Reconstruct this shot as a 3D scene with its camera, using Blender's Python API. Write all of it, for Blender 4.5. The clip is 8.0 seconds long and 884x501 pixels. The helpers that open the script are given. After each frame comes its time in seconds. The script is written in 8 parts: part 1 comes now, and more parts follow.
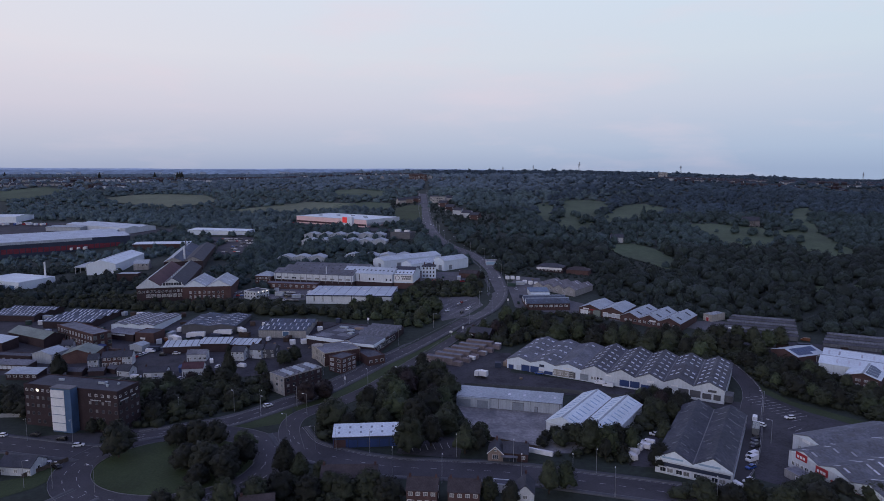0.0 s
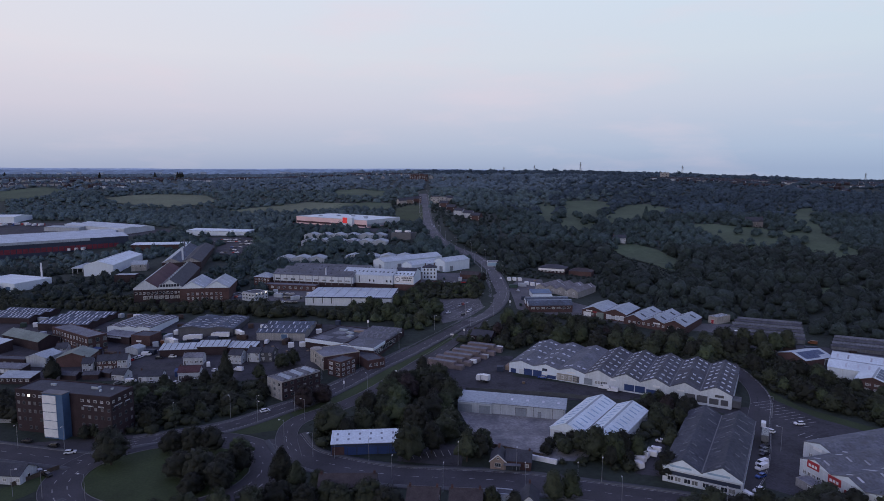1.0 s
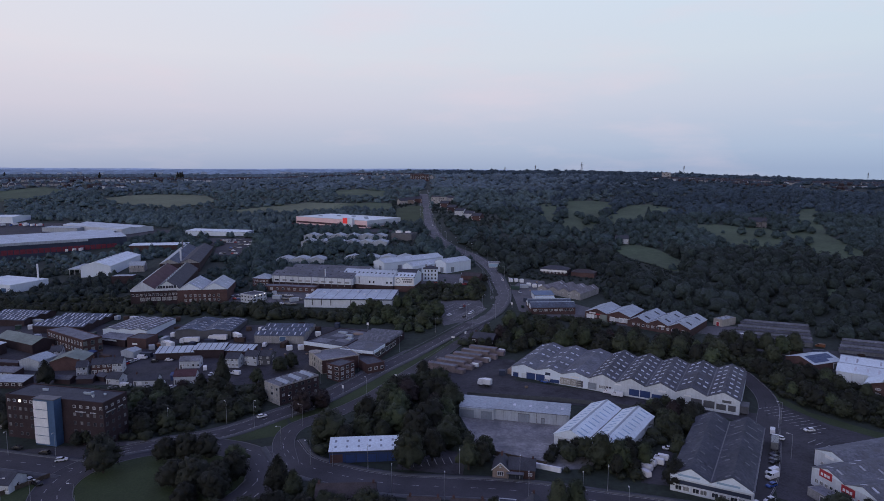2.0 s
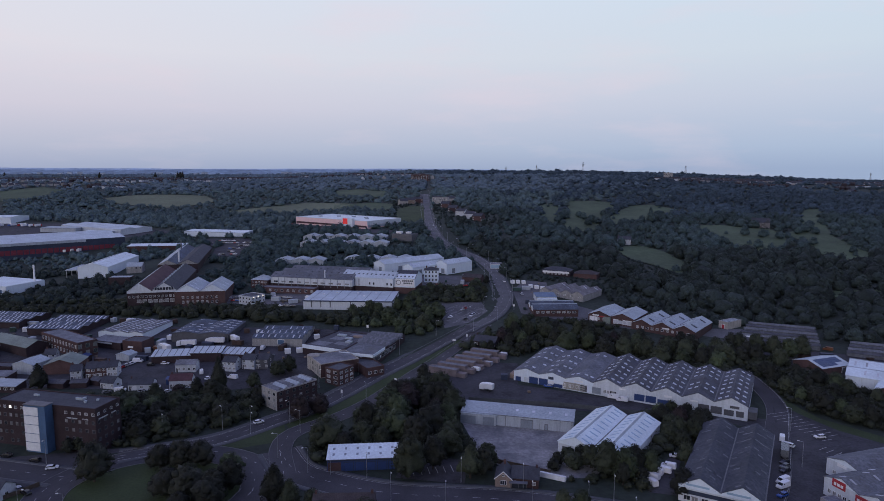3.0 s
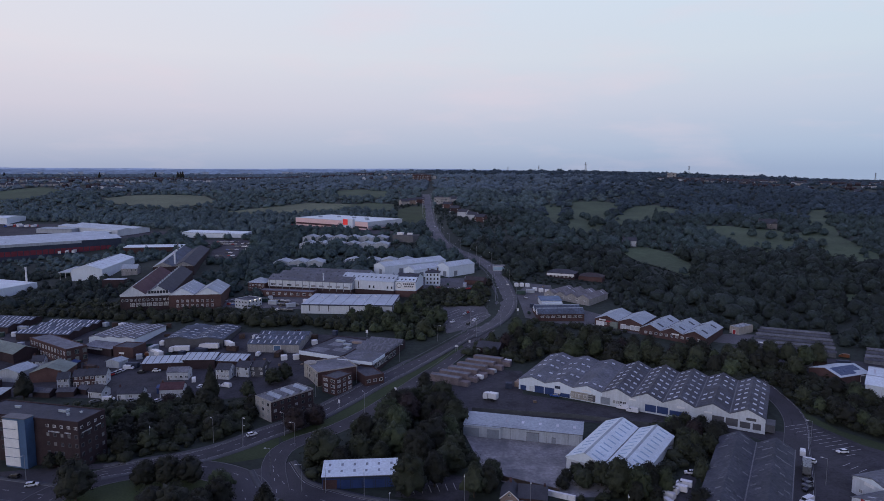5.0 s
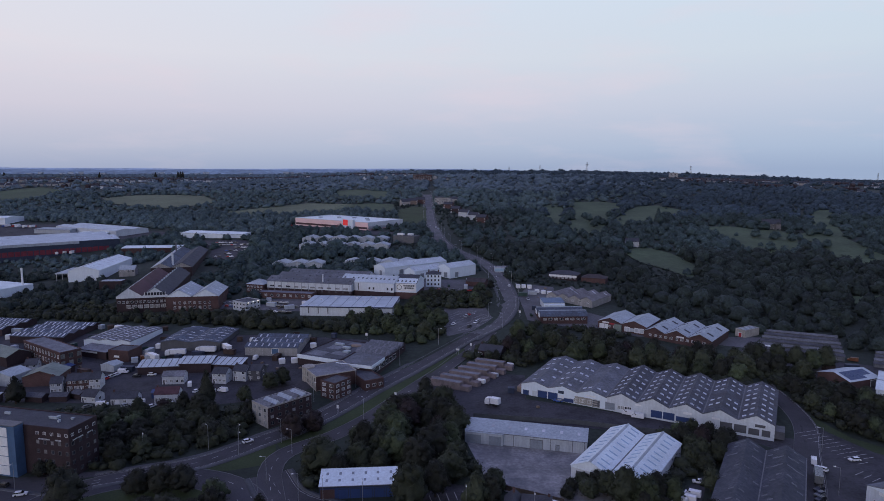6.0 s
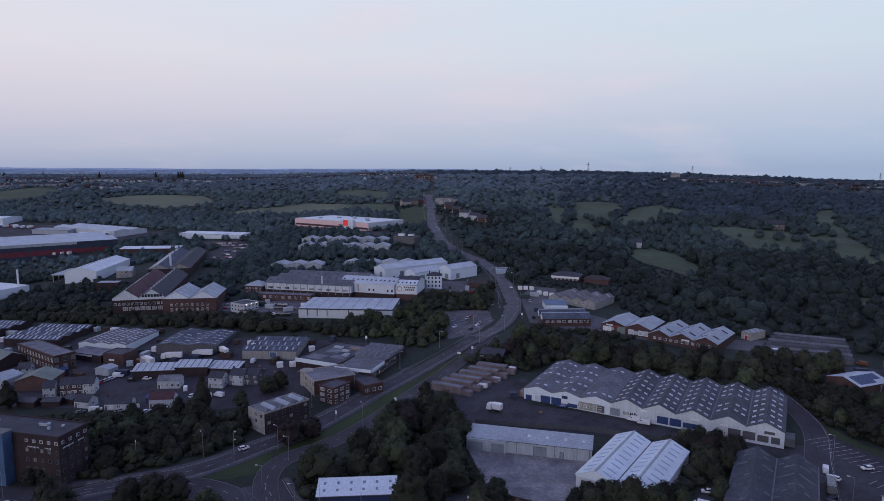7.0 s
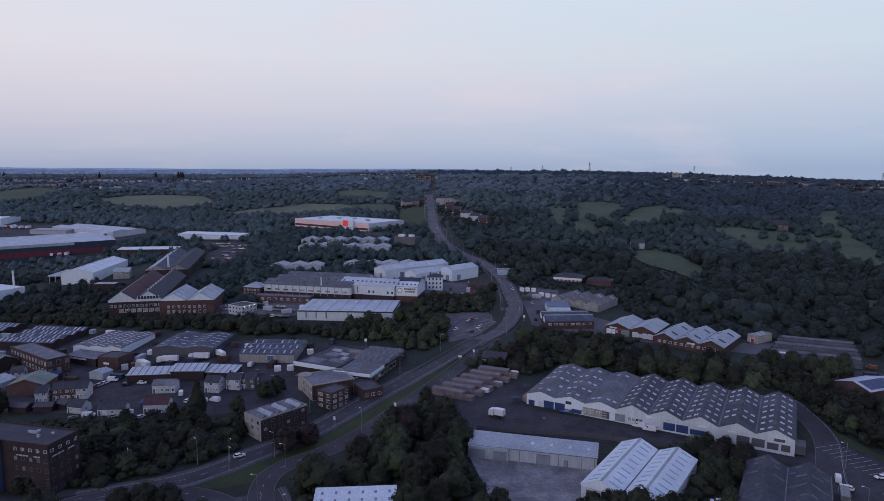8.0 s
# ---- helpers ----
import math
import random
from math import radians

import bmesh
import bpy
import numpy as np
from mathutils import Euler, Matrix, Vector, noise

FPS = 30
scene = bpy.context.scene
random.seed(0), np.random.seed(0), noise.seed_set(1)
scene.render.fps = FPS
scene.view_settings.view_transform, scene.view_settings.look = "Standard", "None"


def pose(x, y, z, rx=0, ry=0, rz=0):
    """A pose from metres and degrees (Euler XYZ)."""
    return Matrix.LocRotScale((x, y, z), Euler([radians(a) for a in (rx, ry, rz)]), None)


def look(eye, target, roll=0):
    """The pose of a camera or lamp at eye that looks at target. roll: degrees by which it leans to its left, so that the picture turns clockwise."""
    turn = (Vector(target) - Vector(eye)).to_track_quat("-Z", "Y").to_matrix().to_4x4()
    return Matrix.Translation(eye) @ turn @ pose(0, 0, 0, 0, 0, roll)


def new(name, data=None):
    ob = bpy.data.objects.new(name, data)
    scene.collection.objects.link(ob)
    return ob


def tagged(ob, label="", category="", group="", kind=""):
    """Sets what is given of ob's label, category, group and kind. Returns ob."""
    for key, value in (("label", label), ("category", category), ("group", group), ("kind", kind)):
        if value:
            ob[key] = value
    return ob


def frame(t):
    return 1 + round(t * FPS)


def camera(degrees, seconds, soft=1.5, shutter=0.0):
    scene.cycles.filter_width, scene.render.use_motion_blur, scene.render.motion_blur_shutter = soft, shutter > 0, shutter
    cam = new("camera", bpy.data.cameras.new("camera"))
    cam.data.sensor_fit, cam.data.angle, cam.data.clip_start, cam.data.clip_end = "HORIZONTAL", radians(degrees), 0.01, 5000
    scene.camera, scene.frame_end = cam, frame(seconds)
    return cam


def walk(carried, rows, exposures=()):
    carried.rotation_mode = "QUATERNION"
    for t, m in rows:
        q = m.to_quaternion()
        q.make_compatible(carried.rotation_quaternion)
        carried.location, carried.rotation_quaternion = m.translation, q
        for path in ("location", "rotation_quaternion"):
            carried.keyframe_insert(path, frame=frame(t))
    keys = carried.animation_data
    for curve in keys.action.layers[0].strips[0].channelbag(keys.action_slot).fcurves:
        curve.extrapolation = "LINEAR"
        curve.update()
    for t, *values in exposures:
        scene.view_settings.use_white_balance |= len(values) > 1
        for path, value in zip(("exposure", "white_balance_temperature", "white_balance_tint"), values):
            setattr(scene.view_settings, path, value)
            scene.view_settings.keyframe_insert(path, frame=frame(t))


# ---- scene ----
# camera and path: a drone gliding forward, level, turning very slowly left
cam = camera(68.57, 8.0, soft=0.8)
ROWS = [
    (0.0, 0.0, 0.0, 100.0, 82.755, 0.0, 0.0), (0.5, -0.05, 2.97, 100.0, 82.755, -0.004, 0.036),
    (1.0, -0.11, 5.95, 100.0, 82.756, -0.007, 0.072), (1.5, -0.16, 8.93, 100.0, 82.756, -0.011, 0.108),
    (3.0, -0.32, 17.89, 100.0, 82.758, -0.021, 0.215), (3.5, -0.37, 20.88, 100.0, 82.758, -0.025, 0.251),
    (4.0, -0.43, 23.88, 100.0, 82.759, -0.029, 0.287), (4.5, -0.48, 26.88, 100.0, 82.759, -0.032, 0.323),
    (6.0, -0.64, 35.91, 100.0, 82.761, -0.043, 0.43), (6.5, -0.7, 38.93, 100.0, 82.762, -0.046, 0.466),
    (7.0, -0.75, 41.95, 100.0, 82.762, -0.05, 0.502), (7.5, -0.8, 44.97, 100.0, 82.763, -0.054, 0.538),
    (8.0, -0.86, 48.0, 100.0, 82.763, -0.057, 0.574),
]
walk(cam, [(t, pose(*row)) for t, *row in ROWS])

# ---- world and light: dusk, the sun just gone behind the viewer ----
world = bpy.data.worlds.new("dusk_sky")
scene.world = world
world.use_nodes = True
wn, wl = world.node_tree.nodes, world.node_tree.links
wn.clear()


def wnode(kind, **values):
    n = wn.new(kind)
    for key, value in values.items():
        n.inputs[key].default_value = value
    return n


def ramp_of(node, stops):
    r = node.color_ramp
    while len(r.elements) < len(stops):
        r.elements.new(0.5)
    for e, (p, c) in zip(r.elements, stops):
        e.position, e.color = p, (*c, 1)
    return node


coord = wn.new("ShaderNodeTexCoord")
sep = wn.new("ShaderNodeSeparateXYZ")
wl.new(coord.outputs["Generated"], sep.inputs[0])
# height above the horizon: slate blue, then the pink belt, then pale blue
west = ramp_of(wn.new("ShaderNodeValToRGB"), [(0.0, (0.36, 0.41, 0.57)), (0.03, (0.48, 0.51, 0.64)), (0.085, (0.645, 0.62, 0.72)), (0.16, (0.735, 0.72, 0.795)), (0.26, (0.72, 0.75, 0.85)), (0.5, (0.425, 0.485, 0.89)), (1.0, (0.18, 0.217, 0.56))])
east = ramp_of(wn.new("ShaderNodeValToRGB"), [(0.0, (0.33, 0.42, 0.60)), (0.03, (0.41, 0.51, 0.68)), (0.10, (0.545, 0.615, 0.75)), (0.16, (0.60, 0.695, 0.80)), (0.26, (0.60, 0.73, 0.87)), (0.5, (0.365, 0.43, 0.865)), (1.0, (0.16, 0.195, 0.535))])
for r in (west, east):
    wl.new(sep.outputs["Z"], r.inputs["Fac"])
side = wnode("ShaderNodeMapRange", **{"From Min": -0.55, "From Max": 0.6})
wl.new(sep.outputs["X"], side.inputs["Value"])
across = wn.new("ShaderNodeMix")
across.data_type = "RGBA"
wl.new(side.outputs["Result"], across.inputs["Factor"])
wl.new(west.outputs["Color"], across.inputs["A"])
wl.new(east.outputs["Color"], across.inputs["B"])
# the wider sky, brighter where the sun went down behind the viewer
sky = wn.new("ShaderNodeTexSky")
sky.sky_type, sky.sun_disc, sky.sun_elevation, sky.sun_rotation = "NISHITA", False, radians(3), radians(205)
sky.dust_density, sky.ozone_density = 1.5, 2.0
dim = wnode("ShaderNodeMix")
dim.data_type = "RGBA"
dim.blend_type = "MULTIPLY"
dim.inputs["Factor"].default_value = 1.0
dim.inputs["B"].default_value = (0.078, 0.098, 0.17, 1)
wl.new(sky.outputs["Color"], dim.inputs["A"])
behind = wnode("ShaderNodeMapRange", **{"From Min": 0.25, "From Max": -0.5, "To Min": 0.0, "To Max": 0.5})
wl.new(sep.outputs["Y"], behind.inputs["Value"])
join = wn.new("ShaderNodeMix")
join.data_type = "RGBA"
wl.new(behind.outputs["Result"], join.inputs["Factor"])
wl.new(across.outputs["Result"], join.inputs["A"])
wl.new(dim.outputs["Result"], join.inputs["B"])
# a few thin pink clouds
stretch = wn.new("ShaderNodeMapping")
stretch.inputs["Scale"].default_value = (2.0, 2.0, 9.0)
wl.new(coord.outputs["Generated"], stretch.inputs["Vector"])
wisps = wnode("ShaderNodeTexNoise", Scale=2.2, Detail=6.0, Roughness=0.55)
wl.new(stretch.outputs["Vector"], wisps.inputs["Vector"])
wisp_k = wnode("ShaderNodeMapRange", **{"From Min": 0.52, "From Max": 0.78, "To Max": 0.34})
wl.new(wisps.outputs["Fac"], wisp_k.inputs["Value"])
cloudy = wn.new("ShaderNodeMix")
cloudy.data_type = "RGBA"
cloudy.inputs["B"].default_value = (0.80, 0.66, 0.74, 1)
wl.new(wisp_k.outputs["Result"], cloudy.inputs["Factor"])
wl.new(join.outputs["Result"], cloudy.inputs["A"])
back = wnode("ShaderNodeBackground", Strength=1.0)
wl.new(cloudy.outputs["Result"], back.inputs["Color"])
out = wn.new("ShaderNodeOutputWorld")
wl.new(back.outputs["Background"], out.inputs["Surface"])

glow = new("sunset_glow", bpy.data.lights.new("sunset_glow", "SUN"))
glow.data.energy, glow.data.angle, glow.data.color = 0.65, radians(35), (0.91, 0.88, 1.0)
glow.matrix_world = look((-70, -120, 60), (0, 0, 0))


# ---- materials ----
def surface(name, col, rough=0.85, var=0.3, scale=0.15, fine=2.0, fine_var=0.2, metal=0.0, bump=0.15, rand=0.0, island=0.0, streak=0.0, spec=0.3, moss=None, depth=0.05):
    """A weathered surface: broad patches, fine grain, relief, and where asked stains running down a slope, moss, or a tone of its own for each piece."""
    m = bpy.data.materials.new(name)
    m.use_nodes = True
    n, l = m.node_tree.nodes, m.node_tree.links
    b = n["Principled BSDF"]
    b.inputs["Metallic"].default_value, b.inputs["Specular IOR Level"].default_value = metal, spec
    geo = n.new("ShaderNodeNewGeometry")

    def noise_k(sc, lo, hi, detail=5.0, stretch=None):
        t = n.new("ShaderNodeTexNoise")
        t.inputs["Scale"].default_value, t.inputs["Detail"].default_value, t.inputs["Roughness"].default_value = sc, detail, 0.62
        if stretch:
            mp = n.new("ShaderNodeMapping")
            mp.inputs["Scale"].default_value = stretch
            l.new(geo.outputs["Position"], mp.inputs["Vector"])
            l.new(mp.outputs["Vector"], t.inputs["Vector"])
        else:
            l.new(geo.outputs["Position"], t.inputs["Vector"])
        r = n.new("ShaderNodeMapRange")
        r.inputs["From Min"].default_value, r.inputs["From Max"].default_value = 0.3, 0.7
        r.inputs["To Min"].default_value, r.inputs["To Max"].default_value = lo, hi
        l.new(t.outputs["Fac"], r.inputs["Value"])
        return r.outputs["Result"], t

    def times(a, c):
        k = n.new("ShaderNodeMath")
        k.operation = "MULTIPLY"
        l.new(a, k.inputs[0])
        l.new(c, k.inputs[1])
        return k.outputs[0]

    k, _ = noise_k(scale, 1 - var, 1 + var)
    g, grain = noise_k(fine, 1 - fine_var, 1 + fine_var, 8.0)
    k = times(k, g)
    if streak:
        s, _ = noise_k(1.0, 1 - streak, 1 + streak * 0.5, 3.0, (1.2, 1.2, 0.12))
        k = times(k, s)
    for amount, socket in ((rand, "object"), (island, "island")):
        if amount:
            source = n.new("ShaderNodeObjectInfo").outputs["Random"] if socket == "object" else geo.outputs["Random Per Island"]
            r = n.new("ShaderNodeMapRange")
            r.inputs["To Min"].default_value, r.inputs["To Max"].default_value = 1 - amount, 1 + amount
            l.new(source, r.inputs["Value"])
            k = times(k, r.outputs["Result"])
    tone = n.new("ShaderNodeVectorMath")
    tone.operation = "SCALE"
    tone.inputs[0].default_value = col
    l.new(k, tone.inputs["Scale"])
    colour = tone.outputs["Vector"]
    if moss:
        mk, _ = noise_k(scale * 2.3, -0.6, 1.0, 6.0)
        mix = n.new("ShaderNodeMix")
        mix.data_type = "RGBA"
        mix.inputs["B"].default_value = (*moss, 1)
        l.new(mk, mix.inputs["Factor"])
        l.new(colour, mix.inputs["A"])
        colour = mix.outputs["Result"]
    l.new(colour, b.inputs["Base Color"])
    rr, _ = noise_k(fine * 0.6, max(0.02, rough - 0.12), min(1.0, rough + 0.12))
    l.new(rr, b.inputs["Roughness"])
    if bump:
        bp = n.new("ShaderNodeBump")
        bp.inputs["Strength"].default_value, bp.inputs["Distance"].default_value = bump, depth
        l.new(grain.outputs["Fac"], bp.inputs["Height"])
        l.new(bp.outputs["Normal"], b.inputs["Normal"])
    return m


GRASS = surface("grass", (0.028, 0.037, 0.028), 0.95, 0.35, 0.02, 0.5, 0.35)
MEADOW = surface("meadow", (0.064, 0.088, 0.046), 0.95, 0.3, 0.02, 0.3, 0.25)
DRY_MEADOW = surface("dry_meadow", (0.125, 0.142, 0.085), 0.95, 0.25, 0.015, 0.3, 0.2)
LAWN = surface("lawn", (0.040, 0.056, 0.022), 0.95, 0.25, 0.06, 1.5, 0.25)
ASPHALT = surface("asphalt", (0.060, 0.057, 0.063), 0.88, 0.3, 0.06, 3.0, 0.2)
OLD_ASPHALT = surface("old_asphalt", (0.046, 0.044, 0.051), 0.9, 0.5, 0.07, 1.2, 0.35, moss=(0.062, 0.060, 0.066))
WORN_ASPHALT = surface("worn_pale_asphalt", (0.112, 0.109, 0.116), 0.9, 0.4, 0.07, 1.2, 0.3, moss=(0.11, 0.108, 0.112))
CONCRETE = surface("concrete_yard", (0.245, 0.238, 0.236), 0.9, 0.38, 0.07, 0.9, 0.3, moss=(0.12, 0.12, 0.13))
PAVING = surface("paving", (0.085, 0.087, 0.093), 0.9, 0.2, 0.2, 2.0, 0.2)
KERB = surface("kerb_stone", (0.15, 0.15, 0.15), 0.85, 0.2, 0.3, 3.0, 0.2)
ROAD_PAINT = surface("road_paint", (0.40, 0.40, 0.39), 0.8, 0.3, 0.5, 4.0, 0.3)
LEAF = surface("leaf", (0.028, 0.0335, 0.019), 0.8, 0.25, 0.05, 0.9, 0.35, island=0.3, rand=0.3, bump=0)
LEAF_DARK = surface("leaf_dark", (0.0155, 0.0172, 0.012), 0.8, 0.3, 0.012, 0.9, 0.35, island=0.3, rand=0.3, bump=0)
# distance haze is mixed into these four foliage colours: paler and bluer
HAZE_LEAF_FAR = surface("haze_far_leaf", (0.108, 0.146, 0.174), 0.85, 0.28, 0.006, 0.35, 0.3, island=0.14, bump=0.6, depth=1.6)
HAZE_LEAF_HILL = surface("haze_hill_leaf", (0.044, 0.067, 0.086), 0.85, 0.3, 0.008, 0.4, 0.3, island=0.16, bump=0.6, depth=1.6)
HAZE_LEAF_MID = surface("haze_slope_leaf", (0.080, 0.115, 0.120), 0.85, 0.28, 0.010, 0.5, 0.35, island=0.22, bump=0.6, depth=1.4)
HAZE_LEAF_SLOPE = surface("haze_upper_slope_leaf", (0.046, 0.071, 0.071), 0.85, 0.3, 0.010, 0.6, 0.4, island=0.22, bump=0.7, depth=1.2)
LEAF_WOOD = surface("wood_leaf", (0.026, 0.037, 0.0335), 0.85, 0.3, 0.012, 0.7, 0.45, island=0.4, bump=0.7, depth=1.2)
LEAF_LIGHT = surface("leaf_light", (0.036, 0.047, 0.024), 0.8, 0.25, 0.05, 0.9, 0.3, island=0.4, rand=0.25, bump=0)
LEAF_COPPER = surface("leaf_copper", (0.024, 0.017, 0.017), 0.8, 0.25, 0.05, 0.9, 0.3, island=0.4, rand=0.2, bump=0)
BARK = surface("bark", (0.06, 0.048, 0.038), 0.95, 0.3, 0.5, 6.0, 0.3)
WHITE_CLAD = surface("white_cladding", (0.67, 0.73, 0.79), 0.6, 0.05, 0.12, 1.5, 0.05, streak=0.07, spec=0.4)
PALE_CLAD = surface("pale_cladding", (0.57, 0.60, 0.635), 0.65, 0.08, 0.12, 1.5, 0.08, streak=0.12)
GREY_CLAD = surface("grey_cladding", (0.39, 0.42, 0.46), 0.6, 0.12, 0.12, 1.5, 0.1, streak=0.2)
# pink light on the retail store's front, put into the wall colour
PINK_LIT_CLAD = surface("pink_lit_cladding", (0.80, 0.56, 0.54), 0.6, 0.08, 0.12, 1.5, 0.08)
WHITE_ROOF = surface("white_roof", (0.63, 0.70, 0.735), 0.5, 0.12, 0.1, 1.2, 0.1, streak=0.12, spec=0.4)
LIGHT_ROOF = surface("light_roof", (0.49, 0.545, 0.58), 0.6, 0.14, 0.1, 1.2, 0.12, streak=0.16)
PALE_ROOF = surface("pale_roof", (0.355, 0.398, 0.43), 0.6, 0.16, 0.1, 1.0, 0.14, streak=0.2)
ASBESTOS = surface("cement_sheet_roof", (0.150, 0.157, 0.178), 0.9, 0.3, 0.10, 0.9, 0.3, streak=0.3, moss=(0.12, 0.12, 0.125))
WORN_SHEET = surface("worn_sheet_roof", (0.205, 0.195, 0.205), 0.9, 0.3, 0.10, 0.9, 0.3, streak=0.35, moss=(0.13, 0.12, 0.12))
OLD_SHEET = surface("old_sheet_roof", (0.092, 0.096, 0.115), 0.85, 0.32, 0.09, 0.9, 0.32, streak=0.3, moss=(0.068, 0.064, 0.066))
DARK_SHEET = surface("dark_sheet_roof", (0.090, 0.110, 0.148), 0.85, 0.32, 0.09, 0.9, 0.32, streak=0.3, moss=(0.062, 0.068, 0.082))
DEEP_SHEET = surface("tarred_sheet_roof", (0.066, 0.070, 0.088), 0.8, 0.3, 0.09, 0.9, 0.3, streak=0.3, moss=(0.048, 0.052, 0.066))
SLATE = surface("slate", (0.055, 0.057, 0.070), 0.8, 0.25, 0.3, 3.0, 0.25)
FELT = surface("roofing_felt", (0.078, 0.080, 0.094), 0.9, 0.35, 0.15, 1.2, 0.25)
PALE_FELT = surface("pale_felt", (0.165, 0.169, 0.190), 0.9, 0.35, 0.15, 1.2, 0.25)
CLAY_TILE = surface("clay_tile", (0.056, 0.046, 0.047), 0.85, 0.25, 0.4, 3.0, 0.25)
MAROON_ROOF = surface("maroon_roof", (0.09, 0.045, 0.05), 0.8, 0.25, 0.1, 1.0, 0.2)
GREEN_ROOF = surface("green_roof", (0.20, 0.23, 0.20), 0.8, 0.2, 0.1, 1.0, 0.2)
BRICK = surface("brick", (0.082, 0.048, 0.046), 0.9, 0.25, 0.25, 5.0, 0.25, rand=0.15)
DARK_BRICK = surface("dark_brick", (0.042, 0.028, 0.031), 0.9, 0.25, 0.25, 5.0, 0.25)
BUFF_BRICK = surface("buff_brick", (0.25, 0.19, 0.155), 0.9, 0.22, 0.25, 5.0, 0.22)
PINK_RENDER = surface("pinkish_block", (0.195, 0.158, 0.158), 0.9, 0.25, 0.2, 2.0, 0.2, streak=0.2)
RENDER_WHITE = surface("white_render", (0.48, 0.50, 0.53), 0.85, 0.12, 0.3, 2.0, 0.1, streak=0.15)
CREAM = surface("cream_render", (0.36, 0.335, 0.30), 0.9, 0.2, 0.25, 2.0, 0.15, streak=0.2)
RENDER_GREY = surface("grey_render", (0.30, 0.29, 0.285), 0.9, 0.2, 0.25, 2.0, 0.15, streak=0.2)
BLUE_PAINT = surface("blue_paint", (0.03, 0.055, 0.15), 0.6, 0.15, 0.3, 2.0, 0.1)
BLUE_PANEL = surface("blue_panel", (0.07, 0.125, 0.22), 0.5, 0.15, 0.2, 2.0, 0.1)
LIGHT_BLUE = surface("light_blue_roof", (0.30, 0.42, 0.52), 0.5, 0.15, 0.2, 2.0, 0.1)
NAVY = surface("navy_cladding", (0.035, 0.045, 0.075), 0.6, 0.15, 0.2, 2.0, 0.1)
DOCK_RED = surface("faded_dock_red", (0.17, 0.032, 0.048), 0.6, 0.2, 0.3, 2.0, 0.15)
RED_PAINT = surface("red_paint", (0.34, 0.035, 0.045), 0.6, 0.15, 0.3, 2.0, 0.1)
SHUTTER = surface("dark_shutter", (0.09, 0.09, 0.10), 0.6, 0.2, 0.3, 2.0, 0.15)
GREY_SHUTTER = surface("grey_shutter", (0.22, 0.245, 0.28), 0.65, 0.15, 0.3, 2.0, 0.15)
ROOFLIGHT = surface("rooflight_sheet", (0.46, 0.48, 0.52), 0.5, 0.15, 0.3, 2.0, 0.15, rand=0.28)
OLD_ROOFLIGHT = surface("old_rooflight", (0.43, 0.44, 0.47), 0.5, 0.15, 0.3, 2.0, 0.15, rand=0.4)
GUTTER = surface("gutter", (0.12, 0.12, 0.13), 0.6, 0.2, 0.5, 3.0, 0.15)
PALISADE = surface("weathered_palisade", (0.09, 0.095, 0.10), 0.7, 0.2, 0.5, 3.0, 0.15)
TRIM = surface("white_trim", (0.72, 0.72, 0.72), 0.5, 0.1, 0.5, 3.0, 0.08)
STEEL = surface("galvanised_steel", (0.35, 0.36, 0.38), 0.45, 0.15, 0.6, 4.0, 0.1, metal=0.6)
SOLAR = surface("solar_glass", (0.02, 0.045, 0.12), 0.35, 0.15, 0.3, 2.0, 0.1, spec=0.3)
TYRE = surface("tyre", (0.02, 0.02, 0.02), 0.9, 0.1, 1.0, 6.0, 0.1)
STONE = surface("pale_stone", (0.32, 0.30, 0.28), 0.9, 0.2, 0.3, 3.0, 0.2)
FENCE_WOOD = surface("fence_wood", (0.09, 0.07, 0.055), 0.9, 0.25, 0.5, 4.0, 0.25)


def glass(name, col, rough=0.12):
    m = surface(name, col, rough, 0.1, 0.4, 2.0, 0.05, bump=0, spec=0.6, rand=0.4)
    return m


GLASS = glass("window_glass", (0.03, 0.035, 0.045))
CURTAINED = glass("curtained_glass", (0.20, 0.20, 0.20), 0.3)
CAR_GLASS = glass("car_glass", (0.012, 0.014, 0.018), 0.08)


def lamp_glow(name, col, strength):
    m = bpy.data.materials.new(name)
    m.use_nodes = True
    b = m.node_tree.nodes["Principled BSDF"]
    b.inputs["Base Color"].default_value = (*col, 1)
    b.inputs["Emission Color"].default_value = (*col, 1)
    b.inputs["Emission Strength"].default_value = strength
    return m


SIGN_LIT = lamp_glow("lit_red_sign", (0.85, 0.05, 0.05), 0.22)
LAMP_ON = lamp_glow("lit_lamp", (1.0, 0.86, 0.66), 3.0)


# ---- geometry helpers ----
def lerp_table(v, table):
    """A smooth curve through (position, value) pairs."""
    for (a, p), (b, q) in zip(table, table[1:]):
        if v <= b:
            k = max(0.0, (v - a) / (b - a))
            return p + (q - p) * (k * k * (3 - 2 * k) * 0.5 + k * 0.5)
    return table[-1][1]


PROFILE = [(0, 1), (260, 2), (330, 4), (400, 9), (450, 14), (500, 19), (600, 24), (740, 34), (900, 42),
           (1200, 57), (1600, 75), (2050, 85), (2600, 85), (5000, 80)]


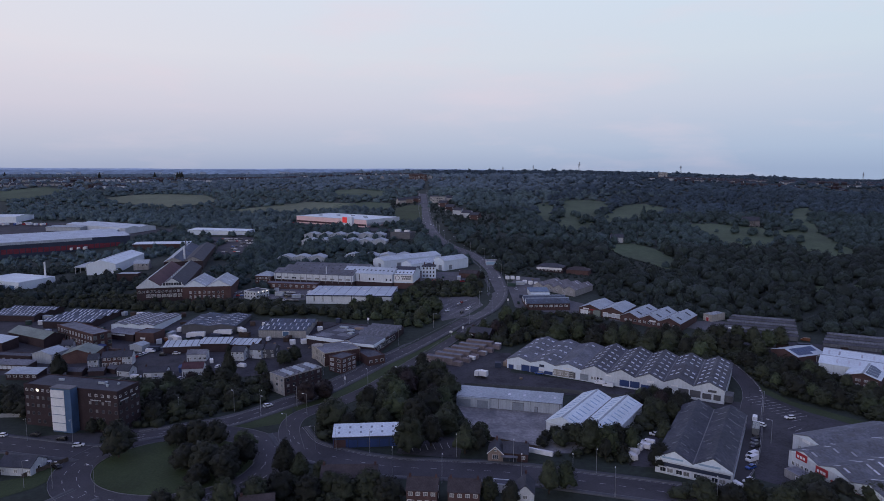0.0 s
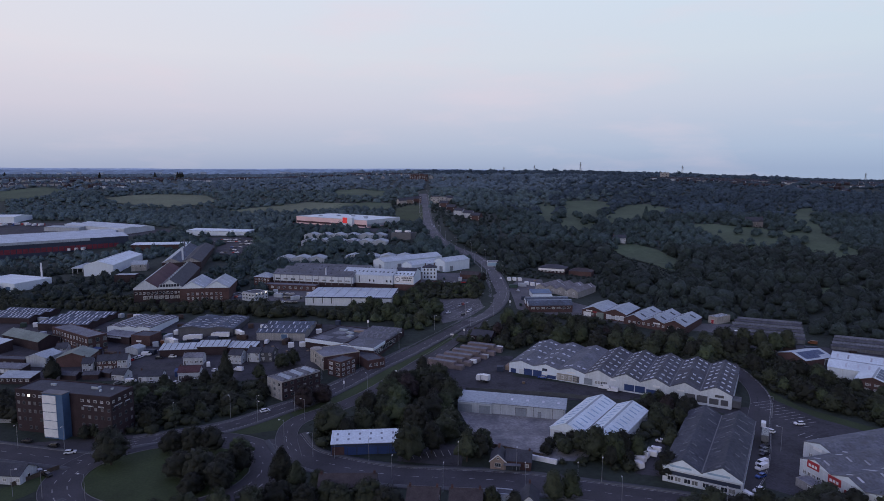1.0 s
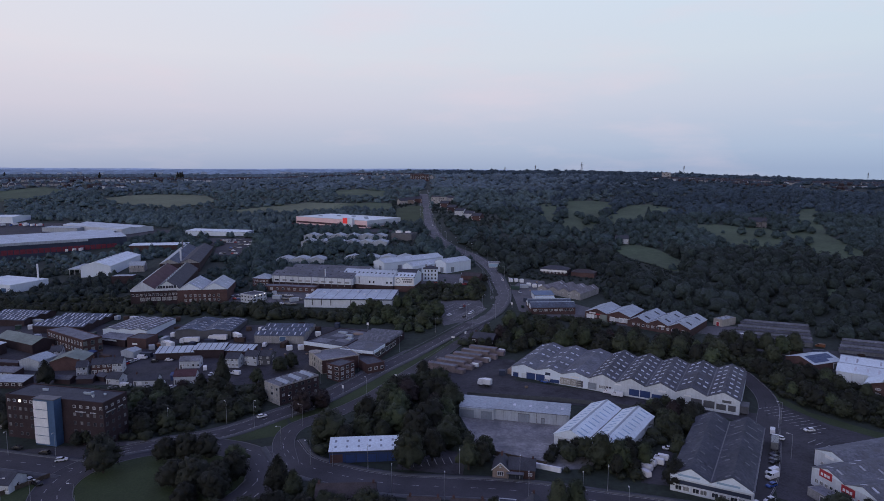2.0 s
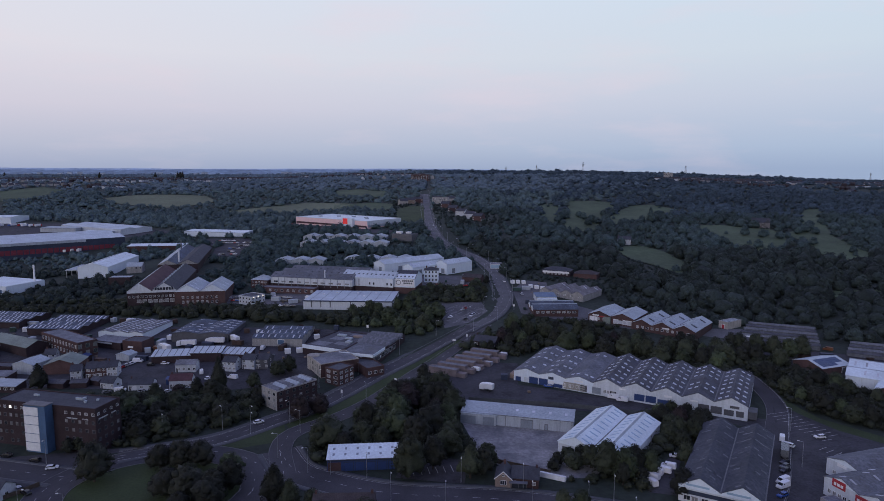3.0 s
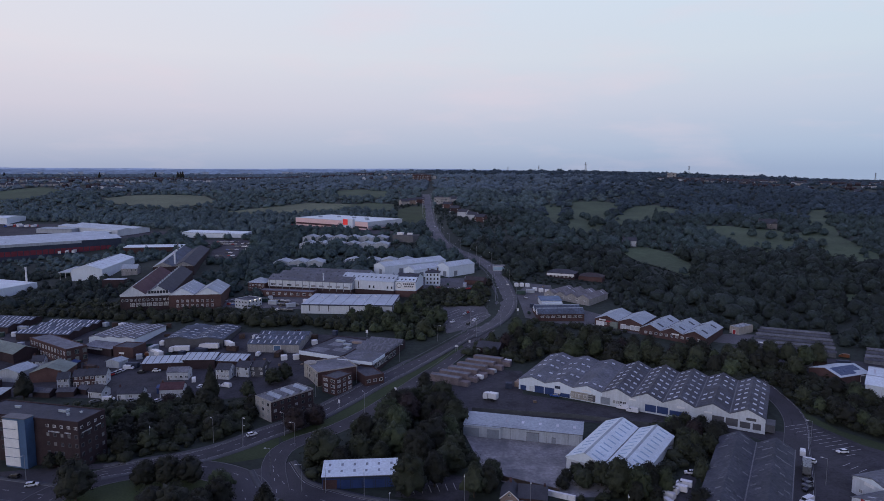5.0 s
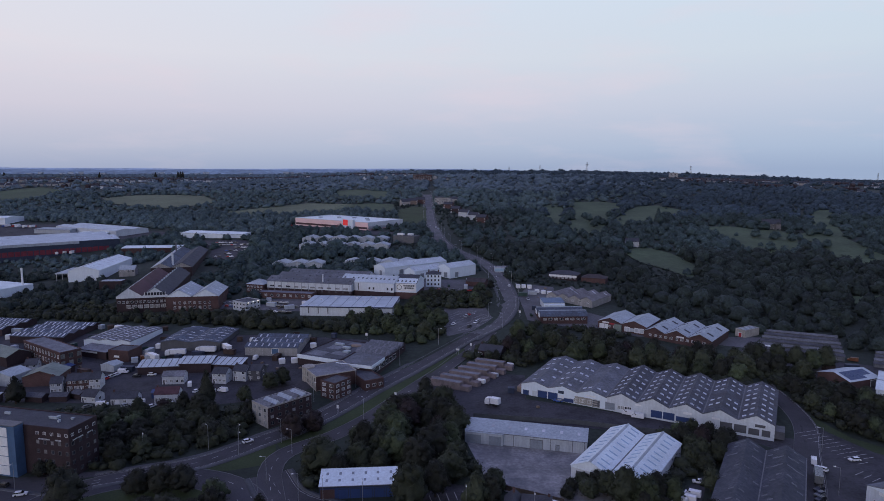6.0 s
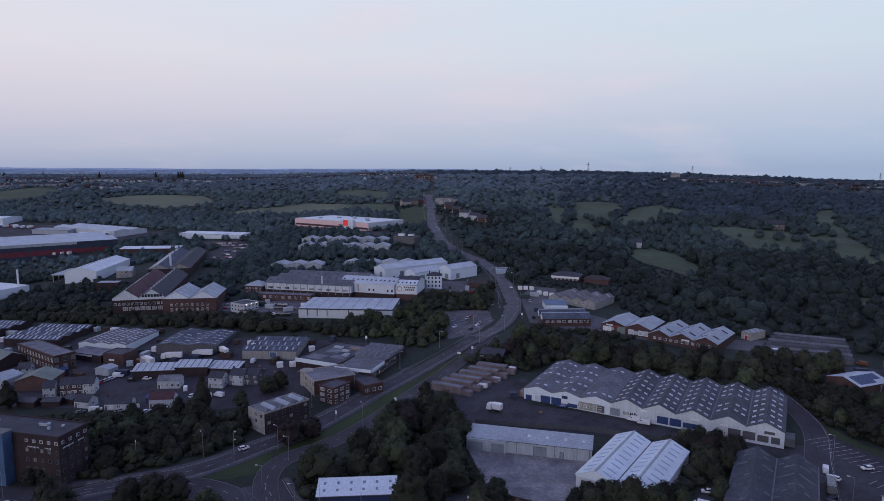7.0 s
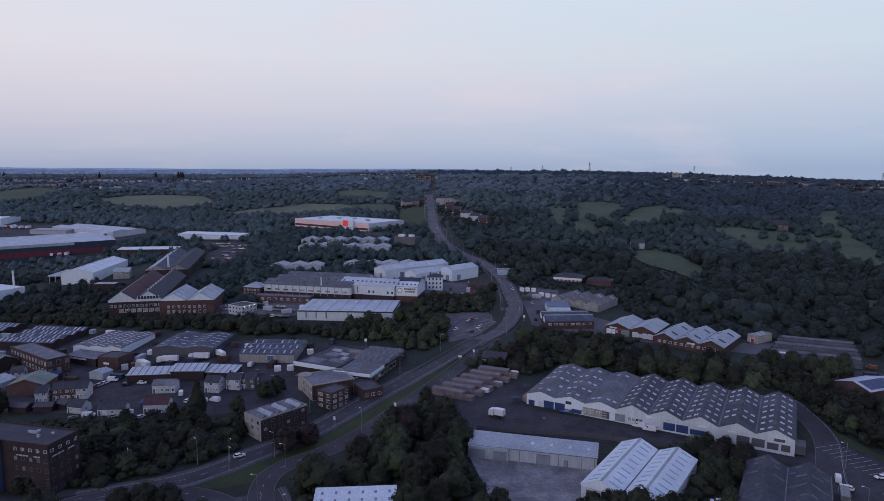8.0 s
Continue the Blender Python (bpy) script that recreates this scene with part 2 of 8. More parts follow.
def ground_z(x, y):
    """The lie of the land: a flat valley floor, a spur that the road climbs, a long ridge behind it, lower to the east."""
    z = lerp_table(y, PROFILE)
    z -= 11 * (1 - math.exp(-((x + 60) / 190) ** 2)) * lerp_table(y, [(300, 0), (560, 1), (950, 1), (1500, 0)])
    a = x / max(y, 300)
    z -= 17 * lerp_table(-a, [(0.02, 0), (0.28, 1)]) * lerp_table(y, [(1300, 0), (2000, 1)])
    return z - lerp_table(a, [(0.2, 0), (0.7, 1)]) * lerp_table(y, [(1000, 0), (2000, 30), (5000, 90)])


def box(bm, x0, x1, y0, y1, z0, z1, m=None):
    vs = [bm.verts.new((x, y, z)) for z in (z0, z1) for x, y in ((x0, y0), (x1, y0), (x1, y1), (x0, y1))]
    for f in ((3, 2, 1, 0), (4, 5, 6, 7), (0, 1, 5, 4), (1, 2, 6, 5), (2, 3, 7, 6), (3, 0, 4, 7)):
        bm.faces.new([vs[i] for i in f])
    if m:
        for v in vs:
            v.co = m @ v.co
    return vs


def prism(bm, outline, a, b, axis="x", m=None):
    """An outline of (u, z) pairs drawn out from a to b along x (u is y) or along y (u is x)."""
    put = (lambda s, u, z: (s, u, z)) if axis == "x" else (lambda s, u, z: (u, s, z))
    p = [bm.verts.new(put(a, u, z)) for u, z in outline]
    q = [bm.verts.new(put(b, u, z)) for u, z in outline]
    k = len(p)
    bm.faces.new(p)
    bm.faces.new(q[::-1])
    for i in range(k):
        bm.faces.new((p[i], q[i], q[(i + 1) % k], p[(i + 1) % k]))
    if m:
        for v in p + q:
            v.co = m @ v.co


def tube(bm, x, y, z0, z1, r0, r1, sides=8, m=None):
    lo = [bm.verts.new((x + r0 * math.cos(i * 2 * math.pi / sides), y + r0 * math.sin(i * 2 * math.pi / sides), z0)) for i in range(sides)]
    hi = [bm.verts.new((x + r1 * math.cos(i * 2 * math.pi / sides), y + r1 * math.sin(i * 2 * math.pi / sides), z1)) for i in range(sides)]
    bm.faces.new(lo[::-1])
    bm.faces.new(hi)
    for i in range(sides):
        bm.faces.new((lo[i], lo[(i + 1) % sides], hi[(i + 1) % sides], hi[i]))
    if m:
        for v in lo + hi:
            v.co = m @ v.co


def mesh_of(name, bm, material):
    bmesh.ops.recalc_face_normals(bm, faces=bm.faces[:])
    me = bpy.data.meshes.new(name)
    bm.to_mesh(me)
    bm.free()
    me.materials.append(material)
    return me


def part(name, bm, material, parent, label="", at=None):
    """A bmesh, or a mesh that several pieces share, as one mesh object under a thing or a part."""
    data = bm if isinstance(bm, bpy.types.Mesh) else mesh_of(name, bm, material)
    ob = new(name, data)
    ob.parent = parent
    if at is not None:
        ob.matrix_basis = at
    return tagged(ob, label)


def thing(name, label, category, m, group="", kind=""):
    ob = new(name)
    ob.empty_display_size = 0.5
    ob.matrix_basis = m
    return tagged(ob, label, category, group, kind)


def soup(name, verts, tris, material, smooth=False):
    """A mesh from arrays of corners and triangles."""
    me = bpy.data.meshes.new(name)
    me.vertices.add(len(verts))
    me.vertices.foreach_set("co", np.ascontiguousarray(verts, dtype=np.float32).ravel())
    me.loops.add(len(tris) * 3)
    me.loops.foreach_set("vertex_index", np.ascontiguousarray(tris, dtype=np.int32).ravel())
    me.polygons.add(len(tris))
    me.polygons.foreach_set("loop_start", np.arange(0, len(tris) * 3, 3, dtype=np.int32))
    me.polygons.foreach_set("loop_total", np.full(len(tris), 3, dtype=np.int32))
    if smooth:
        me.polygons.foreach_set("use_smooth", np.ones(len(tris), dtype=bool))
    me.update(calc_edges=True)
    me.materials.append(material)
    return me


def grid_sheet(name, xs, ys, lift, material, keep=None):
    """A sheet that lies on the land, over rows of x and y."""
    xs, ys = np.asarray(xs), np.asarray(ys)
    verts = np.array([(x, y, ground_z(x, y) + lift) for y in ys for x in xs])
    w = len(xs)
    tris = []
    for j in range(len(ys) - 1):
        for i in range(w - 1):
            if keep and not keep((xs[i] + xs[i + 1]) / 2, (ys[j] + ys[j + 1]) / 2):
                continue
            a = j * w + i
            tris += [(a, a + 1, a + w + 1), (a, a + w + 1, a + w)]
    return new(name, soup(name, verts, tris, material))


def inside(x, y, ring):
    c = False
    for (x0, y0), (x1, y1) in zip(ring, ring[1:] + ring[:1]):
        if (y0 > y) != (y1 > y) and x < (x1 - x0) * (y - y0) / (y1 - y0) + x0:
            c = not c
    return c


def spline(points, step=4.0):
    """A smooth line through the given places."""
    pts = [Vector(p) for p in points]
    pts = [pts[0] * 2 - pts[1]] + pts + [pts[-1] * 2 - pts[-2]]
    line = []
    for a, b, c, d in zip(pts, pts[1:], pts[2:], pts[3:]):
        n = max(2, int((c - b).length / step))
        for i in range(n):
            t = i / n
            line.append(0.5 * (2 * b + (c - a) * t + (2 * a - 5 * b + 4 * c - d) * t * t + (3 * b - a - 3 * c + d) * t ** 3))
    return line + [pts[-2]]


BLOCKED = []   # footprints that no tree may stand in: (x, y, turn, half length, half width)
ROADS = []     # (line, half width)
OPEN = []      # rings of open ground


def blocked(x, y, margin=2.0):
    for bx, by, turn, hl, hw in BLOCKED:
        dx, dy = x - bx, y - by
        if abs(dx) + abs(dy) > (hl + hw + margin) * 1.5:
            continue
        c, s = math.cos(turn), math.sin(turn)
        if abs(dx * c + dy * s) < hl + margin and abs(-dx * s + dy * c) < hw + margin:
            return True
    for line, half in ROADS:
        for p in line:
            if abs(p.x - x) < half + margin and abs(p.y - y) < half + margin:
                return True
    return any(inside(x, y, ring) for ring in OPEN)


def ribbon(name, line, left, right, lift, material, thick=0.0, parent=None):
    """A band along a line, between two offsets to its left, lying on the land; thick gives it a raised edge."""
    verts, tris = [], []
    for i, p in enumerate(line):
        d = (line[min(i + 1, len(line) - 1)] - line[max(i - 1, 0)])
        d = d.normalized() if d.length else Vector((1, 0))
        n = Vector((-d.y, d.x))
        mid = ground_z(p.x, p.y)
        a, b = p + n * left, p + n * right
        for q, dz in ((a, -0.3 if thick else 0), (a, thick), (b, thick), (b, -0.3 if thick else 0)):
            verts.append((q.x, q.y, mid + lift + dz))
        if i:
            o, k = (i - 1) * 4, i * 4
            for e in ((0, 1), (1, 2), (2, 3)) if thick else ((1, 2),):
                tris += [(o + e[0], k + e[0], k + e[1]), (o + e[0], k + e[1], o + e[1])]
    ob = new(name, soup(name, np.array(verts), np.array(tris), material))
    if parent:
        ob.parent = parent
    return ob


# ---- buildings ----
def wall_frame(L, W, face, u, z):
    """The pose of an opening on a face of a building (f, b, l, r): u metres from the face's middle to its right, seen from outside."""
    if face == "f":
        return pose(u, -W / 2, z)
    if face == "b":
        return pose(-u, W / 2, z, 0, 0, 180)
    if face == "l":
        return pose(-L / 2, -u, z, 0, 0, -90)
    return pose(L / 2, u, z, 0, 0, 90)


SHARED = {}


def shared(key, make):
    if key not in SHARED:
        SHARED[key] = make()
    return SHARED[key]


def window_mesh(w, h, material, bars):
    bm = bmesh.new()
    t = 0.09
    for x0, x1, z0, z1 in ((-w / 2, w / 2, 0, t), (-w / 2, w / 2, h - t, h), (-w / 2, -w / 2 + t, t, h - t), (w / 2 - t, w / 2, t, h - t)):
        box(bm, x0, x1, -0.07, 0.02, z0, z1)
    for i in range(1, bars + 1):
        x = -w / 2 + w * i / (bars + 1)
        box(bm, x - 0.04, x + 0.04, -0.06, 0.02, t, h - t)
    return mesh_of("window_frame", bm, material)


def pane_mesh(w, h, material):
    bm = bmesh.new()
    box(bm, -w / 2 + 0.05, w / 2 - 0.05, -0.035, 0.01, 0.05, h - 0.05)
    return mesh_of("pane", bm, material)


def window(b, dims, face, u, z, w, h, bars=1, frame_mat=None, pane_mat=None, m=None):
    fm, pm = frame_mat or TRIM, pane_mat or GLASS
    data = shared(("win", w, h, fm.name, bars), lambda: window_mesh(w, h, fm, bars))
    ob = part("window", data, fm, b, at=m or wall_frame(*dims, face, u, z))
    part("pane", shared(("pane", w, h, pm.name), lambda: pane_mesh(w, h, pm)), pm, ob)
    return ob


def door_mesh(w, h, material):
    """A ribbed door leaf or roller shutter in one piece."""
    n = max(3, int(h / 0.45))
    outline = [(0.02, h), (0.02, 0.0)]
    for i in range(n):
        outline += [(-0.05 - 0.02 * (i % 2), h * i / n), (-0.05 - 0.02 * (i % 2), h * (i + 1) / n - 0.01)]
    outline.append((-0.05, h))
    bm = bmesh.new()
    prism(bm, outline, -w / 2, w / 2, "x")
    return mesh_of("door", bm, material)


def frame_mesh(w, h, material):
    bm = bmesh.new()
    box(bm, -w / 2 - 0.18, -w / 2, -0.11, 0.02, 0, h)
    box(bm, w / 2, w / 2 + 0.18, -0.11, 0.02, 0, h)
    box(bm, -w / 2 - 0.18, w / 2 + 0.18, -0.11, 0.02, h, h + 0.2)
    return mesh_of("door_frame", bm, material)


def door(b, dims, face, u, w, h, material, z=0.0, label="", frame_mat=None):
    fm = frame_mat or TRIM
    at = wall_frame(*dims, face, u, z)
    ob = part("door", shared(("door", w, h, material.name), lambda: door_mesh(w, h, material)), material, b, label, at)
    part("door_frame", shared(("doorframe", w, h, fm.name), lambda: frame_mesh(w, h, fm)), fm, ob)
    return ob


def panel(b, dims, face, u, z, w, h, material, name="sign", label="", deep=0.12):
    bm = bmesh.new()
    box(bm, -w / 2, w / 2, -deep, 0.02, 0, h)
    return part(name, bm, material, b, label, wall_frame(*dims, face, u, z))


def slope_slab(bm, corners, thick):
    """A sheet with thickness through four corners; its underside lies straight below."""
    up = [bm.verts.new(c) for c in corners]
    dn = [bm.verts.new((c[0], c[1], c[2] - thick)) for c in corners]
    bm.faces.new(up)
    bm.faces.new(dn[::-1])
    for i in range(4):
        j = (i + 1) % 4
        bm.faces.new((up[i], dn[i], dn[j], up[j]))


def footing(x, y, rot, L, W):
    c, s = math.cos(radians(rot)), math.sin(radians(rot))
    zs = [ground_z(x + u * c - v * s, y + u * s + v * c) for u in (-L / 2, L / 2) for v in (-W / 2, W / 2)]
    return sum(zs) / 4, min(zs)


def walls(b, L, W, h, deep, material, holes=0.3, name="wall", z0=None):
    """Four walls with thickness; deep is how far they reach below the floor."""
    t = holes
    for x0, x1, y0, y1 in ((-L / 2, L / 2, -W / 2, -W / 2 + t), (-L / 2, L / 2, W / 2 - t, W / 2), (-L / 2, -L / 2 + t, -W / 2 + t, W / 2 - t), (L / 2 - t, L / 2, -W / 2 + t, W / 2 - t)):
        bm = bmesh.new()
        box(bm, x0, x1, y0, y1, -deep if z0 is None else z0, h)
        part(name, bm, material, b)


def rooflight_mesh(w, l, material):
    bm = bmesh.new()
    vs = box(bm, -w / 2, w / 2, -l / 2, l / 2, -0.02, 0.07)
    for v in vs[4:]:
        v.co.x *= 0.94
        v.co.y *= 0.97
    return mesh_of("rooflight", bm, material)


def rooflights(b, p0, across, down, cols, rows, w, l, material, skip=0.0, seed=1, lo=0.1, hi=0.9):
    """Sheets set in a slope: p0 its top corner, across along the ridge, down along the fall."""
    rng = random.Random(seed)
    data = shared(("light", w, l, material.name), lambda: rooflight_mesh(w, l, material))
    a, d = Vector(across), Vector(down)
    ax, dn = a.normalized(), d.normalized()
    up = ax.cross(dn)
    if up.z < 0:
        up = -up
    m3 = Matrix((dn.cross(up).normalized(), dn, up)).transposed().to_4x4()
    for i in range(cols):
        for j in range(rows):
            if rng.random() < skip:
                continue
            k = lo + (hi - lo) * ((j + 0.5) / rows)
            at = Vector(p0) + a * ((i + 0.5) / cols + rng.uniform(-0.006, 0.006)) + d * k
            part("rooflight", data, material, b, at=Matrix.Translation(at) @ m3)


def building(name, label, category, x, y, rot, L, W, h, wall_mat, roof_mat, roof="gable", bays=1, ridge="y", rise=2.0, over=0.3, lights=None, light_mat=None,
             gable_mat=None, base=None, group="", parapet=0.5, z=None, ridge_cap=True, light_size=(1.1, 2.0), bay_mats=None, bay_lights=None, bay_rise=None, slope_mats=None):
    """A building on a rectangle: x, y its middle, rot its turn, L along the front, W its depth, h the eaves. Roofs: gable bays with ridges along y or x, mono, flat, hip."""
    mid, low = footing(x, y, rot, L, W)
    z0 = mid if z is None else z
    deep = z0 - low + 0.6
    b = thing(name, label, category, pose(x, y, z0, 0, 0, rot), group)
    BLOCKED.append((x, y, radians(rot), L / 2, W / 2))
    if base:
        bh, bmat = base
        walls(b, L, W, bh, deep, bmat, 0.34, "plinth_wall")
        walls(b, L - 0.06, W - 0.06, h, -bh, wall_mat, 0.3)
    else:
        walls(b, L, W, h, deep, wall_mat)
    gm = gable_mat or wall_mat
    th = 0.14
    if roof == "gable":
        span, run = (L, W) if ridge == "y" else (W, L)
        bw = span / bays
        swap = (lambda u, v, zz: (u, v, zz)) if ridge == "y" else (lambda u, v, zz: (v, u, zz))
        for i in range(bays):
            u0, u1 = -span / 2 + i * bw, -span / 2 + (i + 1) * bw
            um = (u0 + u1) / 2
            rise = bay_rise[i] if bay_rise else rise
            for end in (-1, 1):
                bm = bmesh.new()
                v0, v1 = end * run / 2, end * (run / 2 - 0.3)
                prism(bm, [(u0, h), (u1, h), (um, h + rise)], min(v0, v1), max(v0, v1), "y" if ridge == "y" else "x")
                part("gable", bm, gm, b)
            drop = rise / (bw / 2) * over
            for a, first in ((u0, i == 0), (u1, i == bays - 1)):
                edge, ez = (a + math.copysign(over, a - um), h - drop) if first else (a, h)
                bm = bmesh.new()
                cs = [swap(edge, -run / 2 - over, ez + th), swap(um, -run / 2 - over, h + rise + th), swap(um, run / 2 + over, h + rise + th), swap(edge, run / 2 + over, ez + th)]
                slope_slab(bm, cs, th)
                sl = part("roof_slope", bm, slope_mats[i][a == u1] if slope_mats else bay_mats[i] if bay_mats else roof_mat, b)
                spec = bay_lights[i] if bay_lights else lights
                if spec:
                    cols, rows = spec[:2]
                    skip = spec[2] if len(spec) > 2 else 0.0
                    p0 = swap(um, -run / 2, h + rise + th)
                    rooflights(sl, p0, Vector(swap(um, run / 2, h + rise + th)) - Vector(p0), Vector(swap(a, -run / 2, h + th)) - Vector(p0), cols, rows, light_size[0], light_size[1], light_mat or ROOFLIGHT, skip, seed=i + int(x))
            if ridge_cap and not (bay_mats and bay_mats[i] is not roof_mat):
                bm = bmesh.new()
                prism(bm, [(um - 0.5, h + rise + th - 0.5 * rise / (bw / 2) + 0.02), (um + 0.5, h + rise + th - 0.5 * rise / (bw / 2) + 0.02), (um, h + rise + th + 0.12)], -run / 2 - over, run / 2 + over, "y" if ridge == "y" else "x")
                part("ridge_cap", bm, PALE_ROOF if roof_mat in (DARK_SHEET, WHITE_ROOF) else roof_mat, b)
            if i:
                bm = bmesh.new()
                lo, hi = (u0 - 0.35, u0 + 0.35)
                q0, q1 = swap(lo, -run / 2 - over, 0), swap(hi, run / 2 + over, 0)
                box(bm, q0[0], q1[0], q0[1], q1[1], h + 0.02, h + th + 0.10)
                part("valley_gutter", bm, GUTTER, b)
    elif roof == "mono":
        bm = bmesh.new()
        slope_slab(bm, [(-L / 2 - over, -W / 2 - over, h + th), (L / 2 + over, -W / 2 - over, h + th), (L / 2 + over, W / 2 + over, h + rise + th), (-L / 2 - over, W / 2 + over, h + rise + th)], th)
        sl = part("roof_slope", bm, roof_mat, b)
        for end in (-1, 1):
            bm = bmesh.new()
            x0, x1 = end * L / 2, end * (L / 2 - 0.3)
            prism(bm, [(-W / 2, h), (W / 2, h), (W / 2, h + rise)], min(x0, x1), max(x0, x1), "x")
            part("gable", bm, gm, b)
        bm = bmesh.new()
        box(bm, -L / 2, L / 2, W / 2 - 0.3, W / 2, h, h + rise)
        part("wall", bm, wall_mat, b)
        if lights:
            rooflights(sl, (-L / 2, W / 2, h + rise + th), (L, 0, 0), (0, -W, -rise), lights[0], lights[1], light_size[0], light_size[1], light_mat or ROOFLIGHT, lights[2] if len(lights) > 2 else 0.0, seed=int(y))
        bm = bmesh.new()
        box(bm, -L / 2 - over, L / 2 + over, -W / 2 - over - 0.14, -W / 2 - over, h - 0.06, h + 0.1)
        part("gutter", bm, GUTTER, b)
    elif roof == "hip":
        k = min(L, W) / 2 + over
        o = over
        c = [(-L / 2 - o, -W / 2 - o), (L / 2 + o, -W / 2 - o), (L / 2 + o, W / 2 + o), (-L / 2 - o, W / 2 + o)]
        bm = bmesh.new()
        base_v = [bm.verts.new((*p, h)) for p in c]
        top = [bm.verts.new((*p, h + 0.12)) for p in c]
        r = ((-L / 2 - o + k, 0), (L / 2 + o - k, 0)) if L >= W else ((0, -W / 2 - o + k), (0, W / 2 + o - k))
        e = [bm.verts.new((*p, h + rise)) for p in r]
        for i in range(4):
            bm.faces.new((base_v[i], base_v[(i + 1) % 4], top[(i + 1) % 4], top[i]))
        bm.faces.new(base_v[::-1])
        if L >= W:
            for f in ((top[0], top[1], e[1], e[0]), (top[1], top[2], e[1]), (top[2], top[3], e[0], e[1]), (top[3], top[0], e[0])):
                bm.faces.new(f)
        else:
            for f in ((top[0], top[1], e[0]), (top[1], top[2], e[1], e[0]), (top[2], top[3], e[1]), (top[3], top[0], e[0], e[1])):
                bm.faces.new(f)
        part("roof", bm, roof_mat, b)
    else:
        bm = bmesh.new()
        box(bm, -L / 2 + 0.3, L / 2 - 0.3, -W / 2 + 0.3, W / 2 - 0.3, h - 0.25, h)
        part("roof", bm, roof_mat, b)
        if parapet:
            for x0, x1, y0, y1 in ((-L / 2 - 0.05, L / 2 + 0.05, -W / 2 - 0.05, -W / 2 + 0.3), (-L / 2 - 0.05, L / 2 + 0.05, W / 2 - 0.3, W / 2 + 0.05),
                                   (-L / 2 - 0.05, -L / 2 + 0.3, -W / 2 + 0.3, W / 2 - 0.3), (L / 2 - 0.3, L / 2 + 0.05, -W / 2 + 0.3, W / 2 - 0.3)):
                bm = bmesh.new()
                box(bm, x0, x1, y0, y1, h, h + parapet)
                part("parapet", bm, gm, b)
    return b


def windows(b, dims, face, n, z, w, h, span, mid=0.0, bars=1, panes=(0,), frame_mat=None, skip=()):
    """A row of n windows, evenly over span metres of a face."""
    rng = random.Random(int(z * 10) + n)
    for i in range(n):
        if i in skip:
            continue
        u = mid + (0 if n == 1 else -span / 2 + span * i / (n - 1))
        window(b, dims, face, u, z, w, h, bars, frame_mat, (GLASS, CURTAINED)[rng.choice(panes)])


def chimney(b, x, y, z, tall=1.4, w=0.6, material=None):
    bm = bmesh.new()
    box(bm, x - w / 2, x + w / 2, y - w / 2, y + w / 2, z - 1.0, z + tall)
    box(bm, x - w / 2 - 0.06, x + w / 2 + 0.06, y - w / 2 - 0.06, y + w / 2 + 0.06, z + tall - 0.2, z + tall - 0.05)
    for s in (-0.14, 0.14):
        tube(bm, x + s, y, z + tall, z + tall + 0.3, 0.1, 0.09, 6)
    return part("chimney", bm, material or BRICK, b)


def roof_unit(b, x, y, z, w, d, h, material, label=""):
    bm = bmesh.new()
    box(bm, x - w / 2, x + w / 2, y - d / 2, y + d / 2, z - 0.05, z + h * 0.85)
    box(bm, x - w / 2 - 0.08, x + w / 2 + 0.08, y - d / 2 - 0.08, y + d / 2 + 0.08, z + h * 0.85, z + h)
    return part("roof_unit", bm, material, b, label)


def flue(b, x, y, z, tall, r, material):
    bm = bmesh.new()
    tube(bm, x, y, z - 1, z + tall, r, r * 0.92, 10)
    tube(bm, x, y, z + tall - 0.25, z + tall, r * 1.15, r * 1.15, 10)
    return part("flue", bm, material, b)


def seams(b, x0, x1, n, y0, y1, z, material, thick=0.10, rise=0.0):
    """Raised joints across a flat or gently falling roof."""
    for i in range(n):
        x = x0 + (x1 - x0) * (i + 0.5) / n
        bm = bmesh.new()
        slope_slab(bm, [(x - 0.16, y0, z + thick), (x + 0.16, y0, z + thick), (x + 0.16, y1, z + thick + rise), (x - 0.16, y1, z + thick + rise)], thick)
        part("roof_joint", bm, material, b)


def brick_house(x, y, rot, L, W, h, wall, roof, label, rise=2.4, ridge="x", front=2, storeys=2, name="house", group="", chimneys=1, panes=(0, 1), sides=True):
    """A small dwelling with windows on each floor, a front door and chimneys."""
    b = building(name, label, "house", x, y, rot, L, W, h, wall, roof, "gable", 1, ridge, rise, 0.25, group=group)
    dims = (L, W)
    fl = h / storeys
    for s in range(storeys):
        for face, n, span in (("f", front, L - 2.4), ("r" if x < 0 else "l", 1, 0))[:2 if sides else 1]:
            windows(b, dims, face, n, s * fl + 0.95, 1.3, 1.15, span, 0.0 if s or face != "f" else 0.5, 1, panes)
    door(b, dims, "f", -L / 2 + 0.85, 0.9, 2.0, SHUTTER)
    for i in range(chimneys):
        cx = (-L / 2 + 0.6) if i == 0 else (L / 2 - 0.6)
        chimney(b, cx if ridge == "x" else 0, 0 if ridge == "x" else (W / 2 - 0.6 if i == 0 else -W / 2 + 0.6), h + rise, 0.9)
    return b


# ---- the land ----
def steps(*spans):
    out = []
    for a, b, s in spans:
        out += list(np.arange(a, b, s))
    return out + [spans[-1][1]]


xs = steps((-4800, -1200, 300), (-1200, -450, 50), (-450, 450, 9), (450, 1200, 50), (1200, 4800, 300))
ys = steps((-1500, 100, 200), (100, 800, 9), (800, 1600, 40), (1600, 4950, 200))
tagged(grid_sheet("ground", xs, ys, 0.0, GRASS), "rough dark grass and scrub over rolling land", "ground", kind="structure")


